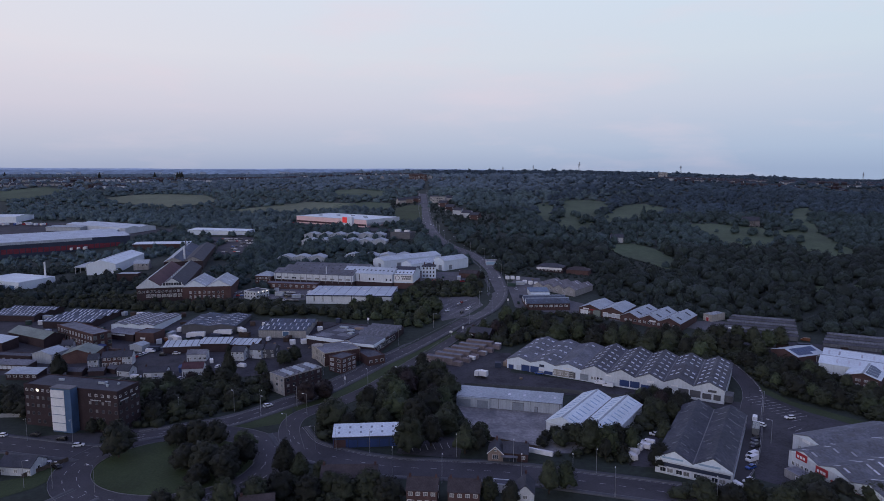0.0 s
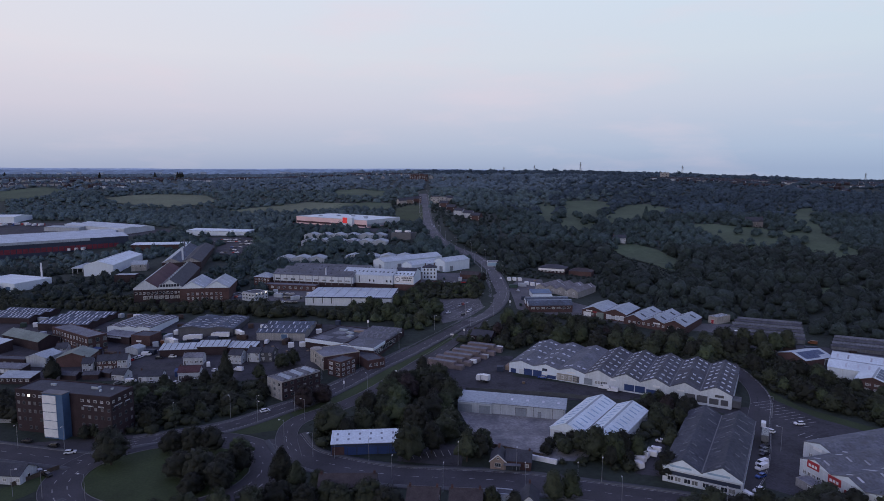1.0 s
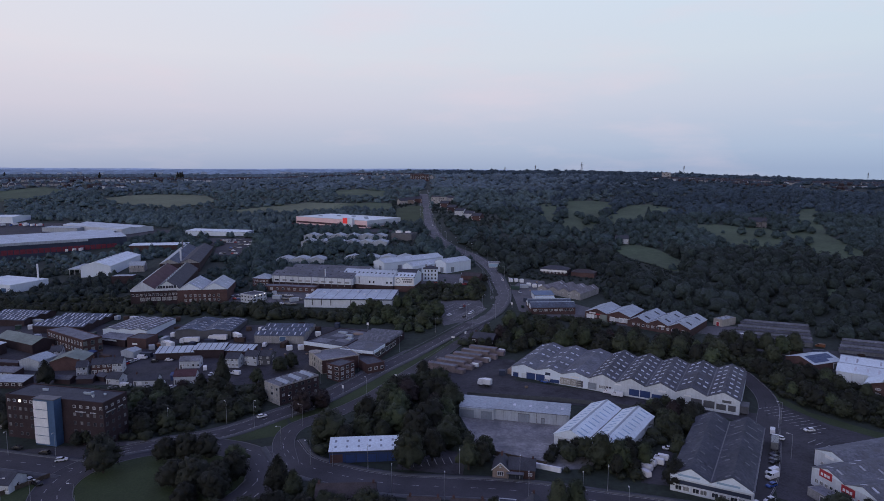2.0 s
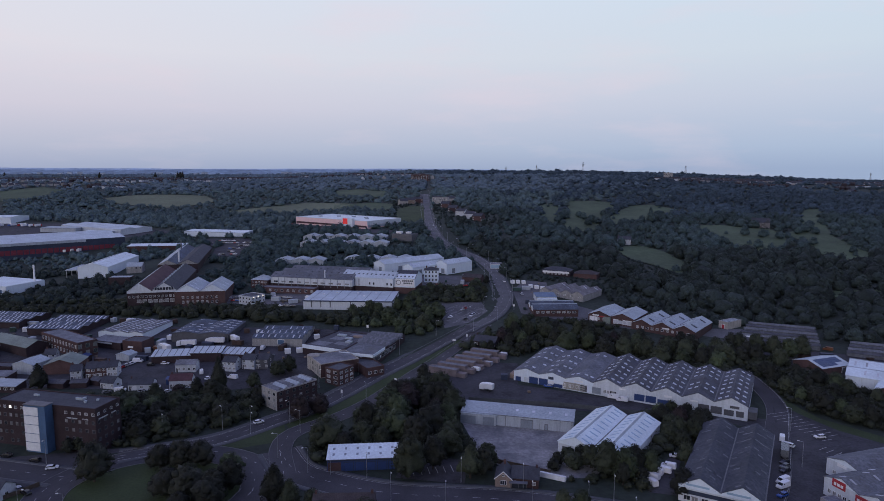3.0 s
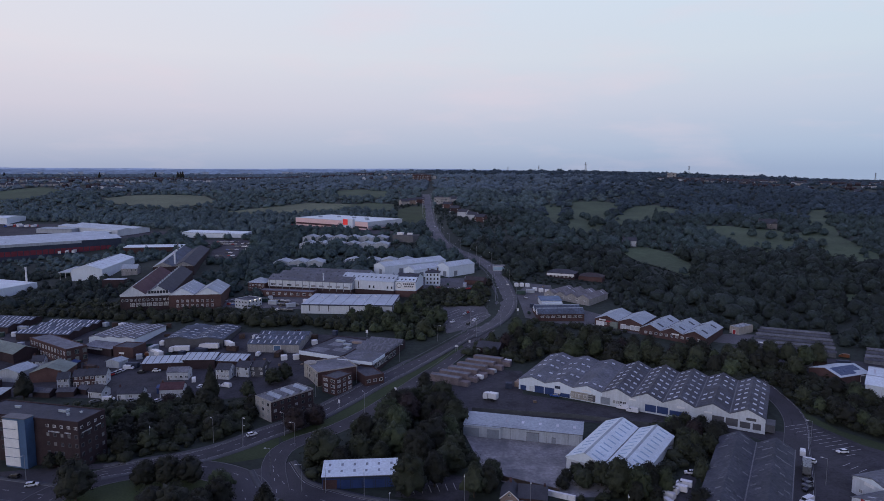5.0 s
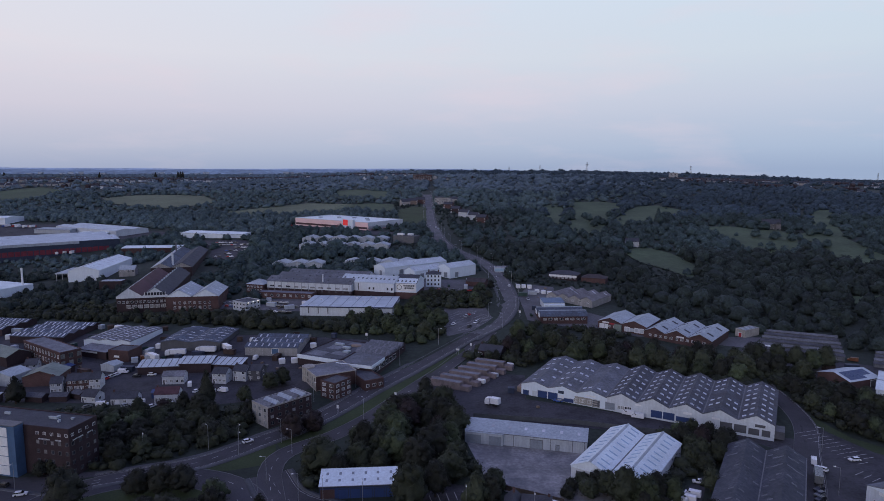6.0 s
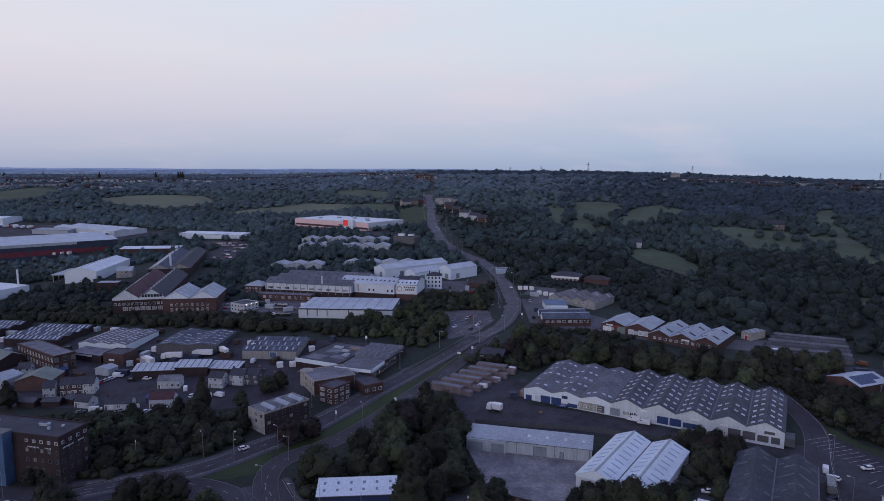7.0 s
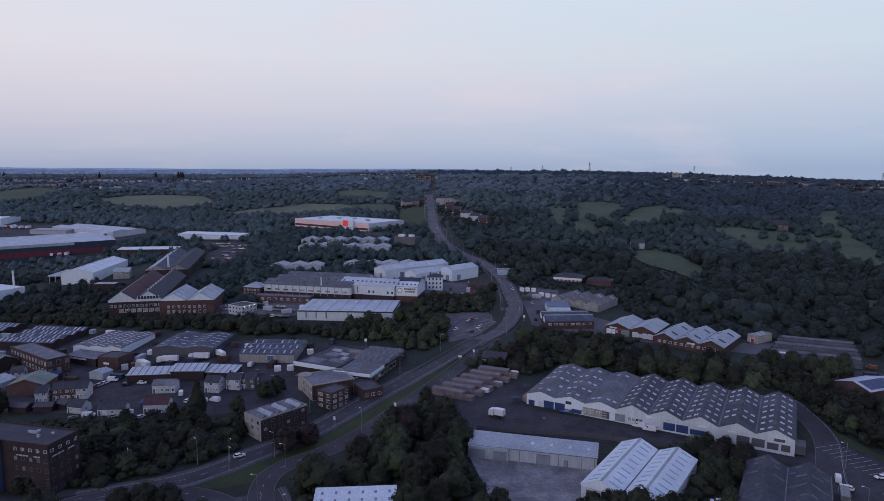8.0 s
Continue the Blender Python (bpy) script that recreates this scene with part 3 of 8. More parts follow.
def yard(name, label, ring, lift, material, step=3.0, category="yard"):
    """Open ground of one surface inside a ring of places."""
    px, py = [p[0] for p in ring], [p[1] for p in ring]
    OPEN.append(ring)
    bm = bmesh.new()
    vs = [bm.verts.new((p[0], p[1], 0)) for p in ring]
    bm.faces.new(vs)
    bmesh.ops.triangulate(bm, faces=bm.faces[:])
    bmesh.ops.subdivide_edges(bm, edges=bm.edges[:], cuts=max(1, int(max(max(px) - min(px), max(py) - min(py)) / 24)), use_grid_fill=True)
    for v in bm.verts:
        v.co.z = ground_z(v.co.x, v.co.y) + lift
    if sum(f.normal.z for f in bm.faces) < 0:
        bmesh.ops.reverse_faces(bm, faces=bm.faces[:])
    me = bpy.data.meshes.new(name)
    bm.to_mesh(me)
    bm.free()
    me.materials.append(material)
    return tagged(new(name, me), label, category, kind="structure")


def dashes(line, offset, lift, on, off, width, start=0.0):
    """Painted strokes along a line; off 0 paints it unbroken."""
    verts, tris, run = [], [], -start
    for p, q in zip(line, line[1:]):
        d = q - p
        n = Vector((-d.y, d.x)).normalized()
        k = max(1, int(d.length / 1.0))
        for i in range(k):
            if off == 0 or run % (on + off) < on:
                a, b = p + d * (i / k), p + d * ((i + 1) / k)
                o = len(verts)
                for e in (a + n * (offset - width / 2), b + n * (offset - width / 2), b + n * (offset + width / 2), a + n * (offset + width / 2)):
                    c = a.lerp(b, 0.5)
                    verts.append((e.x, e.y, ground_z(c.x, c.y) + lift))
                tris += [(o, o + 1, o + 2), (o, o + 2, o + 3)]
            run += d.length / k
    return verts, tris


def road(name, label, points, width, marks=(), kerbs=True, path=1.8, lift=0.10, material=None, step=4.0):
    line = spline(points, step)
    ROADS.append((line, width / 2))
    ob = tagged(ribbon(name, line, -width / 2, width / 2, lift, material or ASPHALT), label, "road", kind="structure")
    if kerbs:
        for s in (-1, 1):
            a, b = s * width / 2, s * (width / 2 + 0.2)
            ribbon("kerb", line, min(a, b), max(a, b), lift, KERB, 0.12, ob)
            if path:
                a, b = s * (width / 2 + 0.2), s * (width / 2 + 0.2 + path)
                ribbon("pavement", line, min(a, b), max(a, b), lift + 0.01, PAVING, 0.10, ob)
    verts, tris = [], []
    for offset, on, off, w in marks:
        v, t = dashes(line, offset, lift + 0.03, on, off, w)
        tris += [tuple(i + len(verts) for i in q) for q in t]
        verts += v
    if verts:
        mk = new("road_marking", soup("road_marking", np.array(verts), np.array(tris), ROAD_PAINT))
        mk.parent = ob
        tagged(mk, "worn white painted lines", kind="stuff")
    return line


# roundabout, bottom of the valley
ring_line = [(-89 + 32 * math.cos(a), 205.5 + 26.5 * math.sin(a)) for a in [i * math.pi / 8 for i in range(17)]]
road("road", "asphalt roundabout with dashed white lane lines", ring_line, 11.8, [(-2, 2, 4, 0.18), (2, 2, 4, 0.18)], path=0, lift=0.11, step=3.0)
yard("roundabout_island", "mown grass island of the roundabout", [(-89 + 26.1 * math.cos(i * math.pi / 12), 205.5 + 20.6 * math.sin(i * math.pi / 12)) for i in range(24)], 0.10, LAWN, category="lawn")
OPEN.pop()
# main road: one carriageway from the roundabout, then round the bend and up the hill
LOWER = road("road", "carriageway leading from the roundabout to the bend", [(-112, 229), (-84, 242), (-66, 261.5), (-54, 275), (-42, 295), (-31, 315), (-10, 350), (12, 385), (16, 391)], 8.4, [(0, 2, 5, 0.16), (3.7, 3, 0, 0.14), (-3.7, 3, 0, 0.14)], lift=0.11)
MAIN = road("road", "main road curving up the hill between works and trees", [(10, 381), (14, 388), (30, 416), (39, 448), (40, 482), (36, 541), (25, 590), (6, 632), (-7, 676), (-15, 740), (-20, 800), (-25, 900), (-28, 990), (-35, 1150)], 11.0,
            [(-0.0, 3, 6, 0.2), (-4.9, 3, 0, 0.15), (4.9, 3, 0, 0.15)], material=WORN_ASPHALT)
road("road", "second carriageway beside a grass verge", [(-52, 216), (-58, 236), (-56, 250), (-42.5, 264), (-32, 279), (-24, 294), (-11, 320), (2, 346), (15, 374), (24, 394)], 7.5, [(0, 2, 5, 0.16)], path=0, lift=0.12)
road("road", "street running past the terraces", [(-58, 234), (-49, 219), (-36, 211), (-16, 204), (21, 200), (55, 191), (78, 184), (120, 170), (170, 160)], 12.0, [(0, 2, 4, 0.16), (5.4, 3, 0, 0.12)])
road("road", "side street west of the roundabout", [(-122, 214), (-140, 218), (-175, 226), (-230, 236)], 10.0, [(0, 2, 4, 0.15)])
road("road", "street leaving the roundabout southward", [(-108, 186), (-118, 168), (-138, 140)], 10.0, [(0, 2, 4, 0.15)])
road("road", "estate road past the saw-tooth works", [(78, 184), (96, 200), (110, 222), (124, 250), (138, 280), (142, 320)], 8.0, [(-3.7, 3, 0, 0.12)], path=0)

# yards and open ground
yard("verge", "mown grass verge between two carriageways", [(-62, 258), (-56, 265), (-48, 275), (-38, 292), (-27, 311), (-8, 342), (8, 366), (9, 364), (-1, 346), (-14, 320), (-28, 294), (-36, 280), (-46, 266), (-59, 253)], 0.07, LAWN, category="verge")
yard("verge", "mown grass corner beside the roundabout", [(-88, 240), (-78, 243), (-62, 258), (-60, 250), (-62, 240), (-72, 236), (-84, 236)], 0.07, LAWN, category="verge")
yard("yard", "asphalt standing for vans beside the double shed", [(62, 205), (66, 216), (78, 231), (85, 236), (74, 216), (70, 203)], 0.07, OLD_ASPHALT)
yard("yard", "worn concrete yard in front of a grey shed", [(6, 262), (50, 252), (60, 236), (48, 214), (33, 214), (13, 226)], 0.08, CONCRETE)
yard("yard", "asphalt yard of the saw-tooth works", [(-10, 322), (22, 332), (36, 330), (33, 300), (128, 262), (140, 276), (146, 262), (122, 244), (112, 258), (60, 270), (8, 282), (-2, 296)], 0.07, OLD_ASPHALT)
yard("yard", "car park marked with white bays", [(100, 196), (138, 282), (142, 268), (148, 252), (164, 232), (182, 214), (150, 200), (120, 178)], 0.07, OLD_ASPHALT)
yard("verge", "rough grass bank between the car park and the trees", [(138, 283), (143.5, 284), (147.5, 264), (166.5, 239), (187, 219), (183, 214), (164, 232), (148, 252), (142, 268)], 0.09, LAWN, category="verge")
yard("yard", "lorry yard among the works", [(-330, 300), (-100, 292), (-70, 300), (-28, 352), (-36, 376), (-80, 384), (-330, 398)], 0.06, OLD_ASPHALT)
yard("yard", "small car park with white bays beside the road", [(0, 385), (14, 396), (27, 420), (24, 440), (-2, 436), (-4, 405)], 0.08, WORN_ASPHALT)
yard("yard", "forecourt of the works on the hill", [(-40, 476), (26, 478), (28, 512), (0, 508), (-40, 502)], 0.05, WORN_ASPHALT)
yard("yard", "forecourt of the works on the hill", [(-150, 436), (-66, 426), (-64, 448), (-90, 458), (-150, 456)], 0.05, WORN_ASPHALT)
yard("yard", "asphalt apron of the eastern sheds", [(48, 418), (48, 470), (60, 500), (76, 496), (74, 476), (70, 452), (96, 428), (112, 420), (150, 392), (176, 392), (160, 372), (100, 392)], 0.06, WORN_ASPHALT)
yard("yard", "car park of the retail store", [(-180, 805), (-78, 731), (-50, 715), (-62, 700), (-93, 708), (-197, 787)], 0.05, OLD_ASPHALT)
yard("yard", "storage yard with long low sheds", [(150, 372), (200, 350), (260, 330), (270, 300), (200, 300), (168, 330)], 0.06, OLD_ASPHALT)
yard("yard", "car park of the trade building", [(-256, 668), (-205, 660), (-205, 698), (-256, 706)], 0.05, OLD_ASPHALT)
yard("yard", "works car park behind the brick works", [(-216, 612), (-186, 600), (-184, 650), (-196, 690), (-212, 690), (-226, 652)], 0.3, OLD_ASPHALT)
yard("yard", "distribution yard with parked lorries", [(-520, 752), (-330, 730), (-300, 770), (-470, 850), (-640, 850)], 0.05, OLD_ASPHALT)
yard("verge", "mown grass in front of the bungalow", [(-150, 180), (-133, 183), (-126.4, 189.5), (-123.6, 196), (-129, 205), (-133, 197), (-146, 191)], 0.09, LAWN, category="verge")
yard("yard", "wide asphalt mouth of the side street", [(-157, 227), (-126, 228), (-117, 214), (-113, 203), (-110, 190), (-121, 190), (-126, 203), (-136, 212.5), (-147, 213)], 0.09, ASPHALT)
yard("yard", "car park beside the shop and trees", [(-16, 214), (6, 210), (8, 226), (-12, 232)], 0.07, OLD_ASPHALT)
yard("yard", "forecourt of the office block", [(-178, 222), (-112, 236), (-112, 232), (-178, 214)], 0.07, OLD_ASPHALT)
yard("meadow", "golf fairway of pale mown grass", [(148, 1029), (164, 1054), (181, 1064), (156, 897), (139, 820), (125, 776), (127, 848)], 0.8, MEADOW, category="meadow")
yard("meadow", "golf fairway of pale mown grass", [(206, 1097), (255, 1103), (281, 1076), (227, 937), (189, 815), (176, 773), (148, 756), (143, 794), (175, 941)], 0.8, MEADOW, category="meadow")
yard("meadow", "golf fairway of pale mown grass", [(226, 908), (265, 995), (297, 1050), (334, 1065), (355, 1005), (315, 932), (272, 877), (245, 862), (214, 831), (201, 799)], 0.8, MEADOW, category="meadow")
yard("meadow", "golf fairway of pale mown grass", [(313, 831), (349, 837), (370, 813), (394, 804), (394, 768), (350, 676), (323, 653), (305, 652), (299, 675), (308, 730), (309, 783)], 0.8, MEADOW, category="meadow")
yard("meadow", "golf fairway of pale mown grass", [(543, 1006), (580, 1020), (494, 864), (435, 739), (422, 677), (418, 652), (390, 614), (368, 625), (368, 648), (385, 701), (388, 746), (391, 770), (432, 799)], 0.8, MEADOW, category="meadow")
yard("meadow", "golf fairway of pale mown grass", [(168, 654), (183, 673), (200, 681), (216, 654), (219, 605), (195, 544), (191, 562), (185, 582), (173, 610)], 0.8, MEADOW, category="meadow")
yard("meadow", "pale pasture among hedges on the far hillside", [(-167, 1002), (-115, 1015), (-78, 994), (-69, 887), (-111, 918), (-155, 919)], 0.8, MEADOW, category="meadow")
yard("meadow", "pale pasture among hedges on the far hillside", [(-210, 1251), (-167, 1278), (-105, 1209), (-96, 1084), (-143, 1104), (-184, 1117)], 0.8, MEADOW, category="meadow")
yard("meadow", "green field beside the hill road", [(-67, 921), (-51, 967), (-31, 969), (-24, 791), (-36, 765), (-56, 769)], 0.5, LAWN, category="meadow")
yard("meadow", "dry hay meadow on the far hillside", [(-589, 1142), (-560, 1190), (-531, 1205), (-470, 1200), (-426, 1177), (-377, 1093), (-400, 1050), (-431, 1022), (-500, 1055), (-549, 1083)], 0.8, DRY_MEADOW, category="meadow")
yard("meadow", "dry hay meadow on the far hillside", [(-319, 976), (-280, 1010), (-217, 1049), (-140, 1008), (-138, 933), (-170, 915), (-219, 905), (-299, 930)], 0.8, DRY_MEADOW, category="meadow")
yard("meadow", "pasture on the far hillside", [(-880, 1180), (-828, 1356), (-740, 1285), (-706, 1142), (-740, 1096)], 0.8, MEADOW, category="meadow")
yard("meadow", "rough pasture below the woods", [(263, 483), (323, 493), (310, 469), (257, 465)], 0.8, MEADOW, category="meadow")

# where the far town stands among the trees
TOWN_WEST = [(-1150, 1330), (-1250, 1950), (-480, 1950), (-500, 1520), (-620, 1420), (-700, 1330)]
TOWN_EAST = [(780, 1290), (700, 1420), (430, 1500), (480, 1640), (660, 1720), (1250, 1900), (1300, 1500), (960, 1290)]
TOWN_MID = [(-520, 1700), (-560, 2000), (-120, 2040), (-110, 1820), (-330, 1760)]
TOWN_NORTH = [(-140, 1480), (-240, 1600), (120, 1650), (100, 1520)]


# ---- buildings round the roundabout and the street ----
OFFICE = (41.5, 12.0)
b = building("office_block", "five-storey dark brick office block with a felt roof", "office block", -138.6, 240.9, -13, *OFFICE, 16, DARK_BRICK, SLATE, "flat", parapet=0.35)
for s in range(5):
    for mid, n, span in ((-12.2, 7, 14.5), (14.3, 5, 11.0)):
        windows(b, OFFICE, "f", n, 1.2 + 3.1 * s, 1.15, 1.3 if s < 4 else 1.0, span, mid, 1, (0, 0, 0, 1), GUTTER if s < 4 else TRIM, skip=((1, 4), (3,), (), (5,), ())[s])
    windows(b, OFFICE, "r", 4, 1.2 + 3.1 * s, 1.15, 1.3 if s < 4 else 1.0, 9.0, 0, 1, (0, 0, 1), GUTTER if s < 4 else TRIM)
    windows(b, OFFICE, "l", 3, 1.2 + 3.1 * s, 1.15, 1.3, 7.0, 0, 1, (0, 0, 1), GUTTER)
for z in (13.0, 16.05):
    for face, w in (("f", 41.6), ("r", 12.1)):
        panel(b, OFFICE, face, 0, z - 0.25, w, 0.2, DARK_BRICK, "string_course", deep=0.1)
bm = bmesh.new()
box(bm, -5.2, 3.4, -9.4, -5.9, -0.4, 16.9)
tower = part("stair_tower", bm, BLUE_PANEL, b, "projecting stair tower clad in blue and white panels")
for i in range(5):
    bm = bmesh.new()
    box(bm, -5.3, 0.6, -9.55, -9.38, 0.5 + i * 3.2, 0.5 + i * 3.2 + 2.95)
    part("panel", bm, TRIM, tower, "pale translucent cladding panel")
bm = bmesh.new()
box(bm, -5.5, 3.6, -9.7, -5.7, 16.9, 17.15)
part("tower_cap", bm, GUTTER, tower)
for x, y, w, d, h in ((8, 1, 2.4, 0.5, 0.8), (9.6, 1.6, 0.7, 1.6, 0.8), (12.5, -1, 0.7, 0.7, 0.8), (15, 2, 0.8, 0.6, 0.6), (-10, 1, 2.2, 0.6, 0.7)):
    roof_unit(b, x, y, 16, w, d, h, PALE_ROOF)

panel(b, OFFICE, "f", -14.6, 13.7, 1.0, 0.9, LAMP_ON, "lit_window", "one lit window of the top floor", deep=0.06)
# two words of pale lettering below the top windows, too small to read
for face, mids, n in (("f", (11.2, 16.6), (9, 5)), ("r", (-2.4, 2.6), (9, 5))):
    for mid, k in zip(mids, n):
        for i in range(k):
            panel(b, OFFICE, face, mid + (i - (k - 1) / 2) * 0.5, 12.0, 0.3, 0.42, PALE_CLAD, "letter_bar", deep=0.08)

SHOP = (23.0, 8.2)
b = building("shop", "low blue-fronted unit with a white sheet roof and rooflights", "shop", -27.3, 223.3, 4.9, *SHOP, 4.0, BLUE_PAINT, WHITE_ROOF, "mono", rise=1.4, lights=(6, 2), light_size=(0.75, 1.2), light_mat=GREY_SHUTTER)
panel(b, SHOP, "f", -9.2, 0, 4.2, 3.0, BRICK, "brick_panel")
for i in range(5):
    door(b, SHOP, "f", -4.5 + i * 3.6, 2.9, 2.9, BLUE_PAINT, frame_mat=NAVY)
panel(b, SHOP, "f", 0, 3.35, 22.6, 0.55, NAVY, "fascia")

LODGE = (8.2, 7.0)
b = building("lodge", "small brick lodge with a slate roof and a white-trimmed gable", "house", 25.3, 211.2, -10, *LODGE, 3.0, BRICK, SLATE, "gable", ridge="x", rise=2.3)
windows(b, LODGE, "f", 3, 1.0, 1.2, 1.1, 5.4, 0, 1, (1, 0))
bm = bmesh.new()
box(bm, -9.2, -4.1, -4.6, 3.0, -0.5, 3.0)
wing = part("gabled_wing", bm, BUFF_BRICK, b, "cross wing of buff brick under its own gable")
bm = bmesh.new()
prism(bm, [(-9.2, 3.0), (-4.1, 3.0), (-6.65, 5.2)], -4.6, -4.3, "y")
part("gable", bm, BUFF_BRICK, wing)
for a in (-9.5, -3.8):
    bm = bmesh.new()
    slope_slab(bm, [(a, -4.9, 2.85), (-6.65, -4.9, 5.4), (-6.65, 3.2, 5.4), (a, 3.2, 2.85)], 0.14)
    part("roof_slope", bm, SLATE, wing)
    bm = bmesh.new()
    slope_slab(bm, [(a, -5.0, 2.9), (-6.65, -5.0, 5.45), (-6.65, -4.9, 5.45), (a, -4.9, 2.9)], 0.3)
    part("bargeboard", bm, TRIM, wing)
window(wing, LODGE, "f", 0, 0, 2.0, 1.5, 2, m=pose(-6.65, -4.6, 0.9))
window(wing, LODGE, "f", 0, 0, 0.9, 0.7, 1, m=pose(-6.65, -4.6, 3.6))
chimney(b, -6.65, 1.0, 5.2, 1.3, 0.7)
chimney(b, 3.4, 0, 5.1, 0.8)

for x, y, rot, L, wall, words in ((-5.6, 182.6, -5, 9.0, BRICK, "two-storey brick house in a row, white windows"), (6.6, 181.5, -5, 9.2, BRICK, "two-storey brick house in a row, white windows"), (-28.5, 190.5, 2, 17.0, DARK_BRICK, "long dark brick house with small white windows")):
    brick_house(x, y, rot, L, 8.2, 5.0, wall, CLAY_TILE, words, 2.2, front=4, group="houses along the street", chimneys=2, panes=(0, 1, 1))
b = building("garage", "small flat-roofed garage with white walls", "garage", 18.2, 188.6, -10, 5.0, 3.4, 2.6, RENDER_WHITE, FELT, "flat", parapet=0.15)
door(b, (5.0, 3.4), "f", -0.8, 2.2, 2.0, TRIM)
brick_house(24.6, 180.6, -9, 5.2, 8.0, 5.0, RENDER_WHITE, SLATE, "narrow white-rendered house with a steep slate roof", 2.6, "y", front=1, group="houses along the street")
b = brick_house(-137.2, 201.5, -6, 11.5, 7.5, 2.9, RENDER_WHITE, SLATE, "white-rendered bungalow with a slate roof", 2.2, front=3, storeys=1, name="bungalow")
for x, y, rot in ((-150, 193, -6), (-66, 166, 12), (-52, 172, 12)):
    brick_house(x, y, rot, 9.5, 7.5, 4.9, BRICK, CLAY_TILE, "two-storey brick house with a tiled roof", 2.3, front=3)

# ---- the works east of the road ----
GREY = (42.7, 9.5)
b = building("grey_shed", "long grey metal shed with a pale low roof", "warehouse", 28.2, 259.3, -14.1, *GREY, 4.3, GREY_CLAD, PALE_ROOF, "mono", rise=1.0, lights=(7, 1, 0.2), light_size=(1.0, 1.8), light_mat=OLD_ROOFLIGHT)
bm = bmesh.new()
box(bm, -21.3, -7.6, -5.6, -4.7, -0.5, 4.0)
annex = part("front_bay", bm, GREY_CLAD, b, "shallow bay standing forward of the front")
bm = bmesh.new()
slope_slab(bm, [(-21.5, -5.8, 4.2), (-7.4, -5.8, 4.2), (-7.4, -4.7, 4.45), (-21.5, -4.7, 4.45)], 0.15)
part("bay_roof", bm, PALE_ROOF, annex)
for u, w, mat in ((-18.5, 6.0, GREY_SHUTTER), (-10.5, 4.5, GREY_SHUTTER)):
    bm = bmesh.new()
    box(bm, u - w / 2, u + w / 2, -5.7, -5.58, 0, 3.3)
    part("door", bm, mat, annex)
door(b, GREY, "f", 4.0, 4.2, 3.2, GREY_SHUTTER, frame_mat=GUTTER)
door(b, GREY, "f", 11.4, 1.0, 2.1, GREY_SHUTTER, frame_mat=GUTTER)
for u in (-4, 9, 16.5, 20.6):
    panel(b, GREY, "f", u, 0, 0.14, 4.2, GUTTER, "downpipe", deep=0.14)

TWIN = (24.6, 36.0)
b = building("twin_shed", "white twin-gabled shed with strip rooflights", "warehouse", 59.2, 239.6, -34, *TWIN, 4.8, PALE_CLAD, WHITE_ROOF, bays=2, rise=2.7, lights=(10, 1), light_size=(0.7, 3.2), light_mat=LIGHT_BLUE, gable_mat=WHITE_CLAD)
panel(b, TWIN, "f", 0, 4.2, 24.7, 0.55, WHITE_CLAD, "fascia")
for u in (-8.5, -1.5, 7.0):
    door(b, TWIN, "f", u, 4.0, 3.2, SHUTTER, frame_mat=GUTTER)

SAW = (97.5, 43.0)
b = building("sawtooth_works", "long eight-bay works with white front and cement-sheet roofs", "factory", 84.8, 302.4, -28, *SAW, 4.7, PALE_CLAD, OLD_SHEET, bays=8, rise=2.7,
             gable_mat=PALE_CLAD, bay_mats=[ASBESTOS] * 3 + [OLD_SHEET] * 5, bay_rise=[1.8] * 3 + [2.7] * 5, bay_lights=[(5, 2, 0.1), (5, 2, 0.15), (4, 2, 0.75)] + [(7, 2, 0.05)] * 3 + [(7, 2, 0.35), (7, 2, 0.05)], light_size=(1.5, 1.5))
for u, w, mat in ((-30.3, 36.8, WHITE_CLAD), (18.4, 60.5, PALE_CLAD)):
    panel(b, SAW, "f", u, 3.3, w, 1.4, mat, "upper_cladding", deep=0.10)
panel(b, SAW, "f", -30.3, 0, 36.8, 3.28, WHITE_CLAD, "lower_cladding", deep=0.03)
for i in range(3):
    bm = bmesh.new()
    x0 = -48.7 + i * 12.19
    prism(bm, [(x0, 4.68), (x0 + 12.19, 4.68), (x0 + 6.1, 6.46)], -21.62, -21.45, "y")
    part("gable_board", bm, WHITE_CLAD, b)
panel(b, SAW, "f", -20.4, 0.1, 9.6, 3.1, CREAM, "office_front", "cream-painted office front", deep=0.06)
windows(b, SAW, "f", 2, 3.5, 1.3, 0.9, 4.0, -21.5, 1, (1, 0))
for u, w, h, mat in ((-46.6, 2.6, 2.2, BLUE_PAINT), (-42.6, 2.0, 2.2, PALE_CLAD), (-39.2, 4.2, 3.0, BLUE_PAINT), (-34.6, 4.2, 3.0, BLUE_PAINT), (-27.8, 4.4, 1.6, BLUE_PAINT), (-16.2, 3.0, 2.9, SHUTTER), (-10.5, 3.8, 2.9, GREY_SHUTTER),
                     (7.6, 4.2, 2.9, BLUE_PAINT), (12.2, 4.2, 2.9, BLUE_PAINT), (32.6, 4.2, 3.0, SHUTTER), (37.4, 4.2, 3.0, SHUTTER), (42.0, 3.6, 2.4, SHUTTER), (46.0, 2.8, 2.4, SHUTTER)):
    door(b, SAW, "f", u, w, h, mat, frame_mat=PALE_CLAD)
for u, n in ((-23.6, 2), (-20.2, 2), (-4.8, 4)):
    windows(b, SAW, "f", n, 0.9, 1.3, 1.5, 0.95 * n + 0.4, u, 1, (0, 1))
